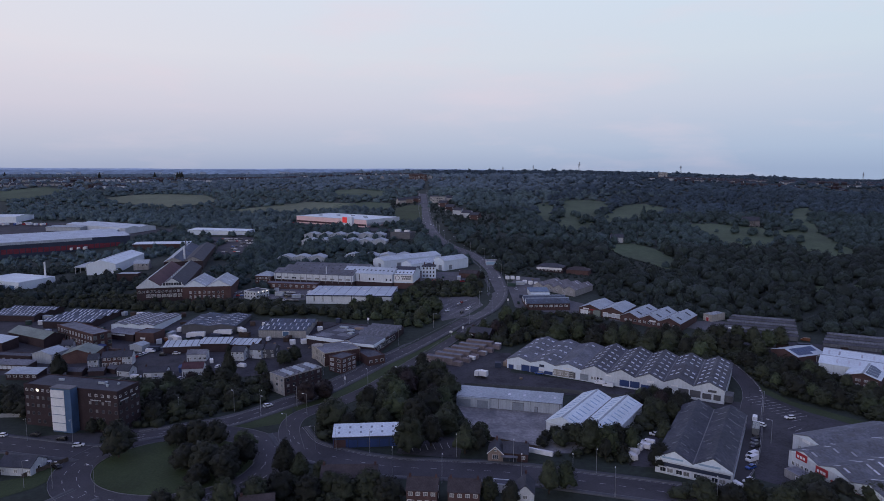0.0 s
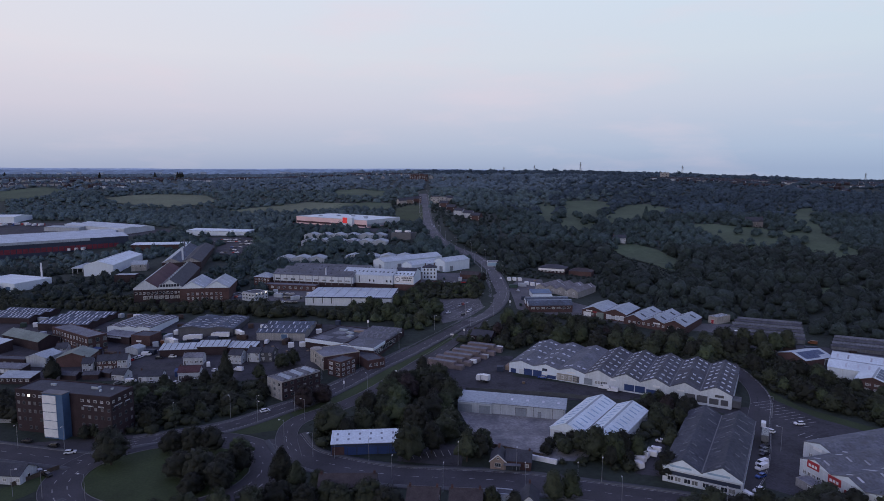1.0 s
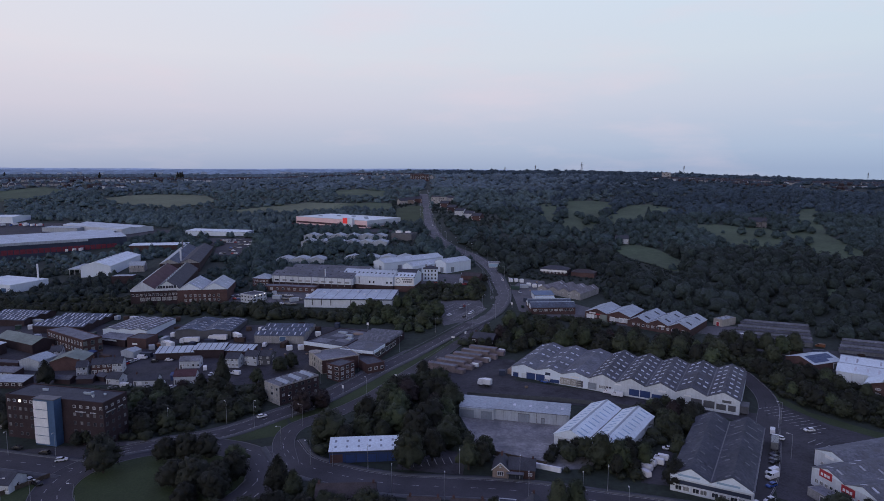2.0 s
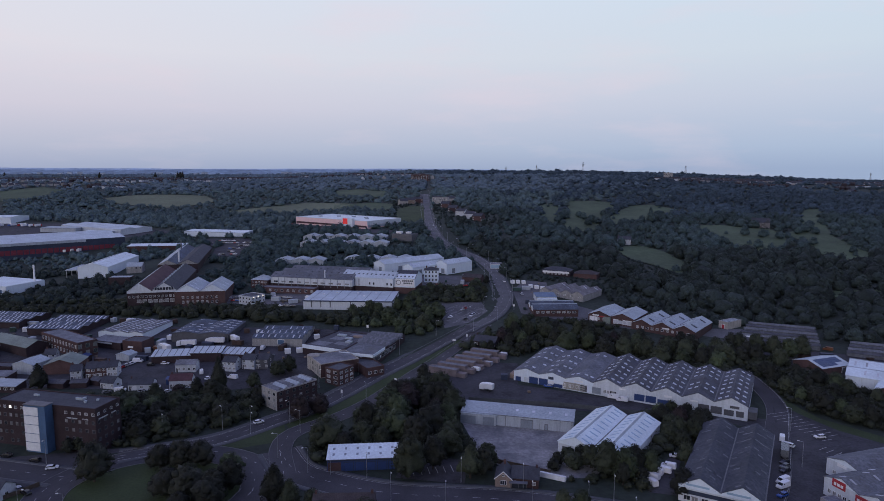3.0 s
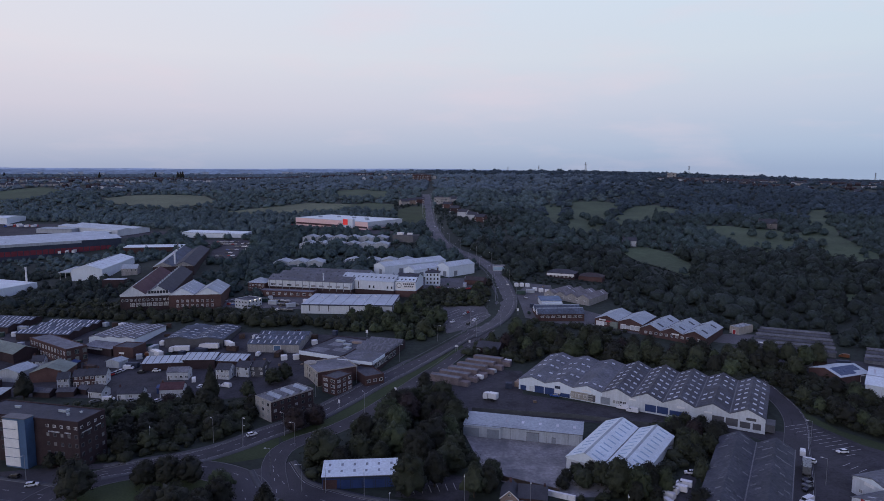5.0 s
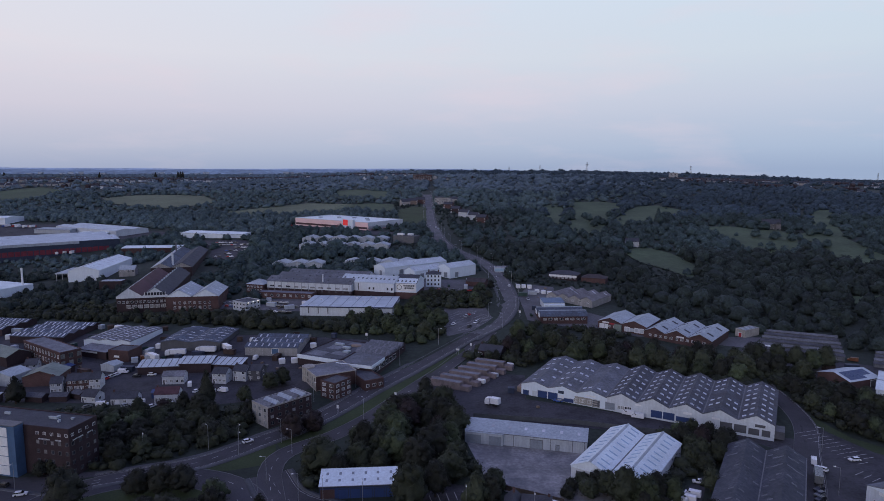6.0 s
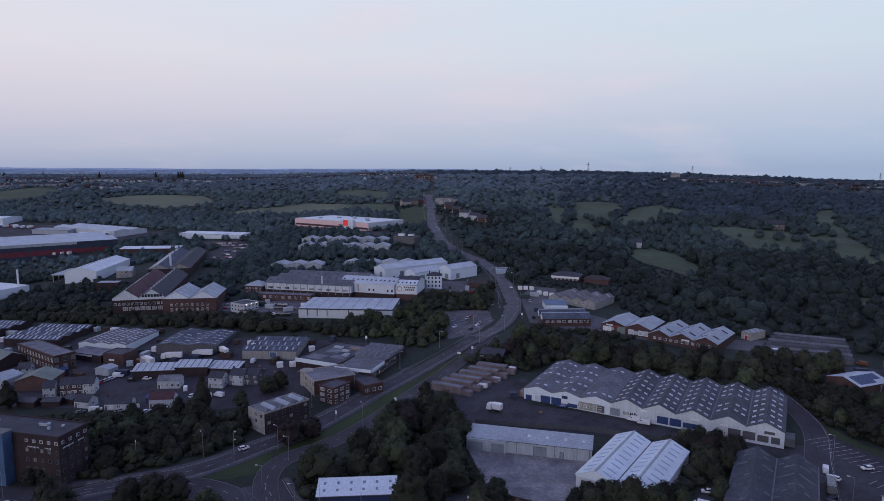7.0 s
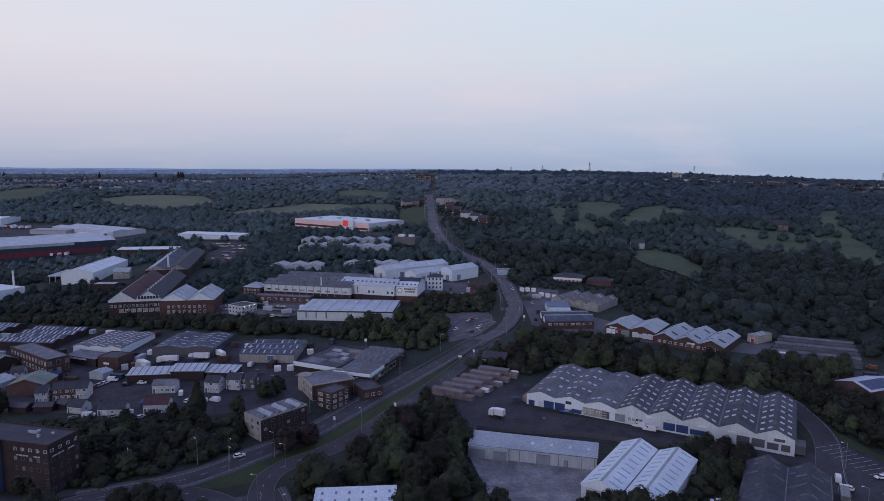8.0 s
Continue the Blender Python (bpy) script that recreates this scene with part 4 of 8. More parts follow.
panel(b, SAW, "f", 18.2, 0.2, 6.6, 1.9, BLUE_PAINT, "blue_panel")
for u, w, h, z, mat in ((-31.0, 2.4, 1.2, 3.2, NAVY), (-31.0, 2.6, 1.4, 1.2, TRIM), (-18.5, 4.0, 0.7, 3.9, TRIM), (0.5, 2.6, 0.6, 3.6, TRIM), (19.0, 3.0, 0.9, 3.4, TRIM), (29.0, 2.8, 0.7, 3.4, TRIM), (44.0, 3.4, 1.0, 3.2, SHUTTER)):
    panel(b, SAW, "f", u, z, w, h, mat, "sign", "plain signboard", deep=0.2)
bm = bmesh.new()
box(bm, 48.7, 52.0, -20.4, -14.0, -0.5, 2.4)
part("lean_to", bm, SHUTTER, b, "low dark lean-to at the end wall")
bm = bmesh.new()
box(bm, -51.4, -48.7, -20.0, -13.0, -0.5, 2.6)
part("lean_to", bm, BUFF_BRICK, b)

DARK = (23.0, 53.5)
b = building("double_shed", "double-gabled shed under a dark weathered sheet roof", "warehouse", 92.6, 218.5, -29.2, *DARK, 5.0, PALE_CLAD, DEEP_SHEET, bays=2, rise=3.1, gable_mat=WHITE_CLAD, lights=(16, 3, 0.80), light_size=(0.85, 1.7), light_mat=ASBESTOS, ridge_cap=False)
panel(b, DARK, "f", 0, 4.4, 23.2, 0.8, WHITE_CLAD, "fascia", deep=0.25)
for u in (-6.2, 4.8):
    panel(b, DARK, "f", u, 5.15, 6.4, 0.6, LIGHT_BLUE, "sign", "long pale blue signboard", deep=0.2)
panel(b, DARK, "f", 0, 2.6, 22.0, 1.2, NAVY, "glazed_band")
for u in (-8, -3, 2.4, 7.6):
    windows(b, DARK, "f", 2, 0.6, 1.9, 1.5, 2.2, u, 1, (0, 1))
panel(b, DARK, "r", 0, 4.95, 53.9, 0.25, GUTTER, "gutter", deep=0.3)

SIGN_SHED = (35.0, 46.0)
b = building("trade_warehouse", "pale trade warehouse with red signs and dark sheet roofs", "warehouse", 142.0, 194.5, -73, *SIGN_SHED, 5.6, PALE_CLAD, ASBESTOS, bays=3, rise=2.0, gable_mat=WHITE_CLAD, lights=(10, 2, 0.55), light_size=(0.8, 2.2), light_mat=OLD_ROOFLIGHT, ridge_cap=False)
for u, z in ((-12.4, 4.3), (-4.6, 3.0)):
    s = panel(b, SIGN_SHED, "f", u, z, 4.4, 2.3, RED_PAINT, "sign", "red signboard with plain white bars", deep=0.2)
    for i, (w, z) in enumerate(((1.0, 0.9), (1.1, 0.9), (1.0, 0.9))):
        bm = bmesh.new()
        box(bm, -1.6 + i * 1.15, -1.6 + i * 1.15 + w * 0.8, -0.26, -0.18, 0.55, 1.4)
        part("letter_bar", bm, TRIM, s)
for u in (0.5, 4.5, 9.0, 13.5):
    door(b, SIGN_SHED, "f", u, 3.4, 3.2, RED_PAINT)
windows(b, SIGN_SHED, "f", 5, 1.4, 1.2, 1.3, 7.0, -12, 1, (1, 0))
b = building("trade_unit", "small pale unit with a dark roof joined behind the warehouse", "warehouse", 143.5, 217.5, -72, 13.0, 38.0, 5.4, PALE_CLAD, ASBESTOS, bays=1, rise=1.8, gable_mat=WHITE_CLAD, ridge_cap=False)
panel(b, (13.0, 38.0), "f", -1.0, 4.4, 3.2, 0.9, TRIM, "sign", "plain white signboard")
windows(b, (13.0, 38.0), "f", 3, 1.2, 1.3, 1.2, 7.0, 0, 1, (1, 0))
b = building("store_hut", "low flat-roofed grey hut beside the car park", "hut", 113.5, 194.5, -72, 8.0, 5.0, 2.6, RENDER_GREY, PALE_FELT, "flat", parapet=0.1)
door(b, (8.0, 5.0), "f", 1.0, 1.0, 2.0, SHUTTER)

SOLAR_B = (18.5, 16.0)
b = building("solar_unit", "brick unit with a pale roof carrying solar panels", "warehouse", 182.3, 323.0, 21, *SOLAR_B, 3.6, BRICK, LIGHT_ROOF, bays=1, ridge="x", rise=2.2)
for i in range(6):
    for j in range(3):
        if j == 2 and i > 3:
            continue
        bm = bmesh.new()
        y0, y1 = -0.9 - j * 2.1, -2.9 - j * 2.1
        slope_slab(bm, [(-7.6 + i * 2.5, y0, 6.03 + y0 * 0.275), (-5.2 + i * 2.5, y0, 6.03 + y0 * 0.275), (-5.2 + i * 2.5, y1, 6.03 + y1 * 0.275), (-7.6 + i * 2.5, y1, 6.03 + y1 * 0.275)], 0.06)
        part("solar_panel", bm, SOLAR, b)
door(b, SOLAR_B, "f", 5.5, 3.6, 2.8, SHUTTER)
b = building("white_unit", "broad white unit with a shallow white roof", "warehouse", 206.0, 300.5, -36, 42.0, 30.0, 4.8, WHITE_CLAD, WHITE_ROOF, bays=2, ridge="x", rise=2.2, lights=(9, 1, 0.3), light_size=(0.8, 3.4), light_mat=OLD_ROOFLIGHT)
for i in range(9):
    panel(b, (42.0, 30.0), "f", -20 + i * 5, 0, 0.16, 4.6, PALE_CLAD, "downpipe", deep=0.12)
BRK = (13.5, 19.0)
b = building("brick_offices", "two-storey brick offices with a pale roof and solar panels", "office", 193.5, 286.5, -41, *BRK, 4.6, BRICK, WHITE_ROOF, bays=1, rise=2.2)
for z in (0.7, 2.8):
    windows(b, BRK, "f", 4, z, 2.0, 1.0, 9.8, 0, 2, (1,))
for j in range(4):
    bm = bmesh.new()
    slope_slab(bm, [(0.8, -8 + j * 4, 6.85), (5.4, -8 + j * 4, 5.35), (5.4, -4.6 + j * 4, 5.35), (0.8, -4.6 + j * 4, 6.85)], 0.08)
    part("solar_panel", bm, SOLAR, b)
for i in range(6):
    b = building("store_row", "long low sheet-roofed store in a yard", "store shed", 181.0 + i * 3.6, 362.0 + i * 6.4, -24, 40.0 - i * 1.0, 2.9, 2.0, ASBESTOS, (FELT, ASBESTOS)[i % 2], ridge="x", rise=0.7, group="long low stores", ridge_cap=False)
for i in range(4):
    b = building("store_row", "long low sheet-roofed store in a yard", "store shed", 225.0 + i * 4.0, 338.0 + i * 5.6, -26, 36.0, 3.0, 2.0, ASBESTOS, (FELT, ASBESTOS)[i % 2], ridge="x", rise=0.7, group="long low stores", ridge_cap=False)

# pinkish garage rows stepping up beside the works
for i in range(6):
    x, y = -0.5 + i * 4.2, 314.5 + i * 5.4
    b = building("garage_row", "row of pinkish block garages with a flat roof", "garage", x, y, -27 + i * 0.8, 14.5, 3.6, 3.1, PINK_RENDER, PALE_FELT, "flat", parapet=0.12, group="stepped garage rows")
    for u in (-1.0, 1.0):
        door(b, (14.5, 3.6), "r", u, 1.4, 2.1, SHUTTER, frame_mat=PINK_RENDER)
    bm = bmesh.new()
    box(bm, 7.2, 11.6, -1.6, 1.6, -0.5, 1.9)
    part("block_bay", bm, PINK_RENDER, b, "low open block bay at the end")
brick_house(22.5, 357.0, -25, 12.0, 8.0, 3.0, DARK_BRICK, SLATE, "low slate-roofed brick house among trees", 2.4, front=3, storeys=1)

# sheds at the wood's edge
SS = (28.3, 25.0)
b = building("edge_units", "pair of brick-fronted units with pale gabled roofs", "warehouse", 106.8, 409.8, -35, *SS, 4.0, BRICK, PALE_ROOF, bays=2, rise=2.6)
for u, w, mat in ((-11.8, 2.6, TRIM), (-9.2, 1.6, TRIM), (3.2, 2.8, TRIM), (8.6, 2.0, TRIM), (11.5, 2.2, TRIM)):
    door(b, SS, "f", u, w, 2.6, mat)
panel(b, SS, "f", -9.5, 3.3, 4.0, 0.8, TRIM, "sign", "plain white signboard", deep=0.2)
panel(b, SS, "f", -5.4, 2.9, 3.6, 0.7, RED_PAINT, "sign", "plain red signboard", deep=0.15)
panel(b, SS, "f", 7.4, 0.3, 11.6, 2.0, RENDER_WHITE, "shop_front", "white rendered shop front", deep=0.08)
bm = bmesh.new()
box(bm, -4.2, 0.2, -14.0, -12.4, -0.4, 3.4)
part("porch", bm, GREEN_ROOF, b, "green glazed porch")
windows(b, SS, "f", 2, 1.0, 1.6, 1.4, 3.5, -5.8, 1, (1,))
SS2 = (36.5, 31.0)
b = building("edge_works", "three-gabled brick works with pale sheet roofs", "factory", 133.2, 390.5, -38.5, *SS2, 4.0, BRICK, PALE_ROOF, bays=3, rise=2.8, lights=(2, 1, 0.3), light_size=(2.0, 3.6), light_mat=SLATE)
windows(b, SS2, "f", 11, 1.5, 1.5, 1.4, 29.0, 0, 1, (1, 0))
panel(b, SS2, "f", 2.0, 3.1, 4.0, 0.8, TRIM, "sign", "plain white signboard", deep=0.2)
b = building("edge_hut", "small cream hut with a ribbed flat roof", "hut", 170.0, 396.5, -58, 6.0, 13.0, 4.2, CREAM, PALE_ROOF, "flat", parapet=0.12)
seams(b, -2.6, 2.6, 3, -6.3, 6.3, 4.2, GUTTER)
door(b, (6.0, 13.0), "f", 0, 1.8, 2.4, RED_PAINT)

DK = (28.0, 19.0)
b = building("forge_shed", "low brick shed with two dark ridges and white gable ends", "warehouse", 68.6, 422.5, 3.0, *DK, 3.6, BRICK, DARK_SHEET, bays=2, ridge="x", rise=2.6, gable_mat=WHITE_CLAD)
windows(b, DK, "f", 8, 1.2, 2.2, 1.3, 23.0, 0, 2, (1, 0))
for j in (-4.5, 4.5):
    panel(b, DK, "l", j, 2.2, 4.2, 1.8, TRIM, "gable_panel", deep=0.1)
b = building("blue_roofed_unit", "small unit with blue and white stepped roofs", "warehouse", 67.5, 447.5, 2.0, 13.5, 12.0, 3.6, PALE_CLAD, BLUE_PANEL, "mono", rise=0.8)
bm = bmesh.new()
box(bm, -6.4, 6.4, -9.5, -6.0, -0.5, 3.0)
part("front_canopy", bm, WHITE_ROOF, b)
b = building("grey_works", "grey pitched works of several sheet roofs", "factory", 88.5, 467.0, -40, 34.0, 27.0, 2.8, RENDER_GREY, WORN_SHEET, bays=4, rise=2.4, lights=(3, 1, 0.5), light_size=(1.2, 3.0), light_mat=OLD_ROOFLIGHT, ridge_cap=False)
windows(b, (34.0, 27.0), "f", 6, 0.9, 1.6, 1.3, 28.0, 0, 1, (1, 0))
WF = (22.0, 13.0)
b = building("clinic", "low building with a white front band and slate roofs", "hall", 90.5, 531.0, -24, *WF, 3.8, DARK_BRICK, SLATE, "hip", rise=2.6)
panel(b, WF, "f", 0, 2.0, 21.4, 1.6, TRIM, "white_band", deep=0.2)
windows(b, WF, "f", 7, 0.8, 1.6, 1.1, 18.0, 0, 1, (1, 0))
building("hall_wing", "brick wing with a dark tiled roof among trees", "hall", 112.0, 524.0, -24, 18.0, 12.0, 3.4, BRICK, CLAY_TILE, "hip", rise=2.4)
b = building("roadside_hut", "white roadside unit with a pale blue fascia", "shop", 43.5, 545.0, 0, 12.5, 9.0, 3.8, RENDER_WHITE, PALE_FELT, "flat", parapet=0.2)
panel(b, (12.5, 9.0), "f", 0, 0.9, 12.3, 2.4, LIGHT_BLUE, "blue_front", deep=0.15)

# ---- the trading estate west of the road ----
BB = (10.7, 20.3)
b = building("brick_block", "three-storey brick block with a pale side and a grey roof", "office block", -65.4, 281.3, -41, *BB, 7.8, RENDER_GREY, PALE_FELT, "flat", parapet=0.3)
for s in range(3):
    windows(b, BB, "f", 3, 0.7 + 2.5 * s, 1.4, 1.3, 7.0, 0, 1, (0, 1), GREY_SHUTTER)
    windows(b, BB, "r", 6, 0.7 + 2.5 * s, 1.5, 1.3, 16.5, 0, 1, (0, 0, 1), GUTTER)
bm = bmesh.new()
box(bm, 5.34, 5.375, -10.1, 10.1, -0.4, 7.5)
part("brick_face", bm, DARK_BRICK, b)
for i in range(6):
    bm = bmesh.new()
    prism(bm, [(-9.2 + i * 3.1, 7.75), (-7.2 + i * 3.1, 7.75), (-7.4 + i * 3.1, 8.7)], -4.0, 4.4, "x")
    part("roof_light_ridge", bm, (ASBESTOS, PALE_ROOF)[i % 2], b, "ridge of old roof glazing")
CN = (8.4, 10.0)
b = building("corner_block", "three-storey red brick corner building with white windows", "office block", -48.0, 303.9, -34, *CN, 7.0, BRICK, FELT, "flat", parapet=0.4)
for s in range(3):
    windows(b, CN, "f", 2, 0.6 + 2.3 * s, 2.2, 1.3, 4.2, 0, 2, (1, 0))
    windows(b, CN, "r", 3, 0.6 + 2.3 * s, 1.8, 1.3, 6.8, 0, 2, (1, 0))
CV = (17.0, 19.0)
b = building("cream_block", "cream-rendered building with a rounded corner and grey felt roof", "hall", -53.6, 320.0, -59.4, *CV, 6.2, CREAM, PALE_FELT, "flat", parapet=0.3)
bm = bmesh.new()
tube(bm, -7.2, -7.4, -0.4, 6.7, 3.0, 3.0, 18)
part("round_corner", bm, CREAM, b, "rounded cream corner turret")
for s in range(2):
    windows(b, CV, "f", 5, 0.8 + 2.8 * s, 1.3, 1.8, 12.5, 1.0, 1, (1, 0), frame_mat=STONE)
panel(b, CV, "r", 0, 0, 18.9, 6.1, BRICK, "brick_side", "red brick side wall", deep=0.12)
b = building("brick_annex", "two-storey red brick annex along the road", "hall", -37.0, 318.5, -59, 18.0, 9.0, 4.0, BRICK, FELT, "flat", parapet=0.4)
windows(b, (18.0, 9.0), "r", 3, 1.2, 1.6, 1.4, 6.0, 0, 1, (0, 1))
D1 = (23.6, 33.0)
b = building("showroom", "single-storey showroom with a deep white fascia", "showroom", -55.6, 352.8, -25, *D1, 3.9, DARK_BRICK, FELT, "flat", parapet=0.3)
panel(b, D1, "f", 0, 2.6, 23.8, 1.9, WHITE_CLAD, "fascia", deep=0.3)
for x, y, w, d in ((-5, -9, 9, 7), (5, -5, 8, 5), (-3, 3, 7, 6), (4, 12, 9, 5)):
    bm = bmesh.new()
    box(bm, x - w / 2, x + w / 2, y - d / 2, y + d / 2, 3.8, 3.96 + 0.01 * x / 5)
    part("felt_patch", bm, PALE_FELT, b, "paler patch of roofing felt")
for x, y, w, d in ((3, 4, 4, 2), (7, -2, 3, 3), (-4, 8, 5, 2), (6, 9, 6, 2.5)):
    roof_unit(b, x, y, 3.9, w, d, 0.8, BUFF_BRICK if w > 5 else PALE_ROOF)
D2 = (18.0, 42.0)
b = building("showroom_hall", "showroom hall with ribbed grey roof and white fascia", "showroom", -37.0, 345.6, -18.0, *D2, 4.4, DARK_BRICK, ASBESTOS, "flat", parapet=0.35)
for i in range(4):
    bm = bmesh.new()
    prism(bm, [(-2 + i * 5.0, 4.3), (3.0 + i * 5.0, 4.3), (2.8 + i * 5.0, 6.2)], -9.2, 9.2, "x")
    part("roof_ridge", bm, ASBESTOS, b)
    for k in range(6):
        bm = bmesh.new()
        slope_slab(bm, [(-8 + k * 3, -1.0 + i * 5.0, 4.9), (-7 + k * 3, -1.0 + i * 5.0, 4.9), (-7 + k * 3, 2.2 + i * 5.0, 6.15), (-8 + k * 3, 2.2 + i * 5.0, 6.15)], 0.05)
        part("rooflight", bm, PALE_FELT, b)
for face, u, w in (("f", 0, 18.2), ("r", -13.5, 14.0)):
    panel(b, D2, face, u, 3.7, w, 1.4, WHITE_CLAD, "fascia", deep=0.3)
windows(b, D2, "r", 6, 0.8, 3.6, 2.4, 24.0, -6, 2, (0,))
R4 = (27.0, 27.0)
b = building("ribbed_works", "low works with grey ribbed roofs and rooflight strips", "factory", -88.8, 368.0, -3, *R4, 3.2, RENDER_GREY, DARK_SHEET, bays=3, ridge="x", rise=1.3, lights=(8, 1, 0.1), light_size=(0.7, 2.8), light_mat=OLD_ROOFLIGHT, ridge_cap=False)
door(b, R4, "f", 2.0, 3.4, 2.5, BLUE_PANEL)
R3 = (31.0, 29.0)
b = building("dark_fronted_works", "works with a dark front wall and grey sheet roof", "factory", -133.0, 376.0, -1.5, *R3, 3.6, SHUTTER, DARK_SHEET, bays=2, rise=1.2, lights=(6, 2, 0.4), light_size=(0.8, 2.4), light_mat=OLD_ROOFLIGHT, ridge_cap=False)
R2 = (26.5, 29.5)
b = building("white_works", "white-walled works with a pale roof of many rooflights", "factory", -176.0, 379.0, -8, *R2, 3.8, WHITE_CLAD, ASBESTOS, bays=3, rise=0.9, lights=(10, 1, 0.1), light_size=(0.7, 3.0), ridge_cap=False)
R1 = (31.0, 33.0)
b = building("grey_works_hall", "works hall with dark roofs striped by rooflights", "factory", -220.0, 391.0, -5, *R1, 3.2, DARK_BRICK, DARK_SHEET, bays=4, ridge="x", rise=1.2, lights=(12, 1, 0.1), light_size=(0.8, 3.3), ridge_cap=False)
b = building("grey_works_hall", "works hall with dark roofs striped by rooflights", "factory", -264.0, 404.0, -8, 32.0, 26.0, 3.2, DARK_BRICK, DARK_SHEET, bays=3, ridge="x", rise=1.2, lights=(12, 1, 0.1), light_size=(0.8, 3.3), ridge_cap=False)
BF = (39.0, 10.0)
b = building("brick_factory", "two-storey red brick factory with tall windows", "factory", -198.3, 350.5, -35, *BF, 7.6, BRICK, PALE_FELT, "flat", parapet=0.3)
for s in range(2):
    windows(b, BF, "f", 12, 1.0 + 3.5 * s, 1.4, 1.9, 35.0, 0, 1, (0, 1))
    windows(b, BF, "r", 3, 1.0 + 3.5 * s, 1.9, 2.2, 7.6, 0, 2, (0, 1), frame_mat=GREEN_ROOF)
b = building("low_brick_range", "low brick range with pale rooflights", "factory", -178.0, 356.0, -20, 19.0, 8.0, 3.6, DARK_BRICK, PALE_FELT, "mono", rise=0.8)
panel(b, (19.0, 8.0), "f", -2, 2.4, 11.0, 0.8, TRIM, "fascia", deep=0.2)
b = building("brick_unit", "square brick unit with small white signs", "factory", -162.5, 352.2, -12, 11.5, 10.0, 5.0, BRICK, FELT, "flat", parapet=0.3)
panel(b, (11.5, 10.0), "f", -1, 1.6, 3.0, 1.0, TRIM, "sign", "plain white signboard")
b = building("green_roofed_hall", "brick hall with a pale green roof", "hall", -182.0, 319.5, 8, 15.0, 13.0, 4.4, BRICK, GREEN_ROOF, "gable", ridge="y", rise=2.6, ridge_cap=False)
b = building("green_roofed_hall", "brick hall with a pale green roof", "hall", -225.5, 352.0, -28, 33.0, 12.0, 4.4, DARK_BRICK, GREEN_ROOF, "gable", ridge="x", rise=2.6, ridge_cap=False)
b = building("white_roofed_hall", "brick hall with a pale sheet roof", "hall", -240.5, 341.0, -22, 22.0, 9.0, 4.6, DARK_BRICK, LIGHT_ROOF, "mono", rise=1.2)
for u in (3.0, 8.5):
    panel(b, (22.0, 9.0), "f", u, 3.6, 0.5, 0.35, LAMP_ON, "floodlight", "small lit floodlight", deep=0.3)
b = building("yard_range", "low dark brick range with a felt roof", "workshop", -217.0, 318.0, -8, 26.0, 6.0, 3.4, DARK_BRICK, FELT, "flat", parapet=0.2)
windows(b, (26.0, 6.0), "f", 6, 1.0, 1.4, 1.3, 21.0, 0, 1, (0, 1), GUTTER)
b = building("tin_hall", "hall clad in pale curved sheets", "hall", -198.0, 318.5, -10, 11.0, 11.0, 4.6, GREY_CLAD, PALE_ROOF, "gable", ridge="y", rise=1.6)
b = building("pale_shed", "low shed with a pale roof behind the office block", "shed", -194.0, 293.0, -3, 15.0, 7.0, 2.8, DARK_BRICK, PALE_ROOF, "mono", rise=1.0)
windows(b, (15.0, 7.0), "f", 5, 1.2, 1.6, 1.1, 12.0, 0, 1, (1, 0))
b = building("sheeted_store", "long low brick store with a strip of white panels", "shed", -207.5, 305.0, -5, 19.0, 6.0, 3.0, DARK_BRICK, PALE_FELT, "mono", rise=0.7)
for i in range(7):
    panel(b, (19.0, 6.0), "f", -7.6 + i * 2.5, 0.8, 2.1, 1.7, PALE_CLAD, "white_panel")
brick_house(-197.0, 333.0, 12, 5.2, 5.4, 4.2, RENDER_WHITE, SLATE, "white house with a dark slate roof among workshops", 2.2, front=2)
for x, y, rot, L in ((-172.5, 297.0, -8, 8.0), (-163.0, 297.5, 5, 7.0), (-156.5, 300.5, -20, 5.0)):
    building("garden_shed", "low dark felt-roofed shed behind houses", "shed", x, y, rot, L, 4.6, 2.3, DARK_BRICK, FELT, "gable", ridge="x", rise=1.0, group="sheds behind the houses")
building("tarpaulin_store", "small lean-to store under a blue sheet", "shed", -180.5, 333.0, -30, 5.0, 4.0, 2.6, DARK_BRICK, BLUE_PAINT, "mono", rise=0.8)
building("blue_shed", "small blue tin shed beside a bungalow", "shed", -124.0, 301.0, 10, 3.4, 3.0, 2.4, BLUE_PAINT, BLUE_PAINT, "mono", rise=0.5)
brick_house(-169.6, 307.0, 14, 4.6, 6.0, 4.6, RENDER_WHITE, SLATE, "white-rendered house with a blue-grey roof", 2.2, front=2)
for i, (wall, words) in enumerate(((BRICK, "brick terraced house with white windows"), (BRICK, "brick terraced house with white windows"), (RENDER_WHITE, "white-rendered end of terrace"))):
    brick_house(-164.4 + i * 4.45, 310.6 + i * 0.95, 12, 4.5, 7.0, 4.7, wall, SLATE, words, 2.2, front=2, group="small terrace", panes=(0, 1))
brick_house(-149.0, 297.0, -12, 6.6, 5.6, 2.7, RENDER_WHITE, SLATE, "white bungalow with a slate roof", 2.2, front=2, storeys=1, name="bungalow")
brick_house(-123.5, 319.0, 4, 9.5, 6.0, 3.6, RENDER_WHITE, PALE_FELT, "long white cottage with a pale roof", 1.6, front=4, storeys=1)
brick_house(-102.5, 320.0, -8, 6.5, 6.2, 4.6, RENDER_WHITE, SLATE, "white house beside the lorry yard", 2.0, front=3)
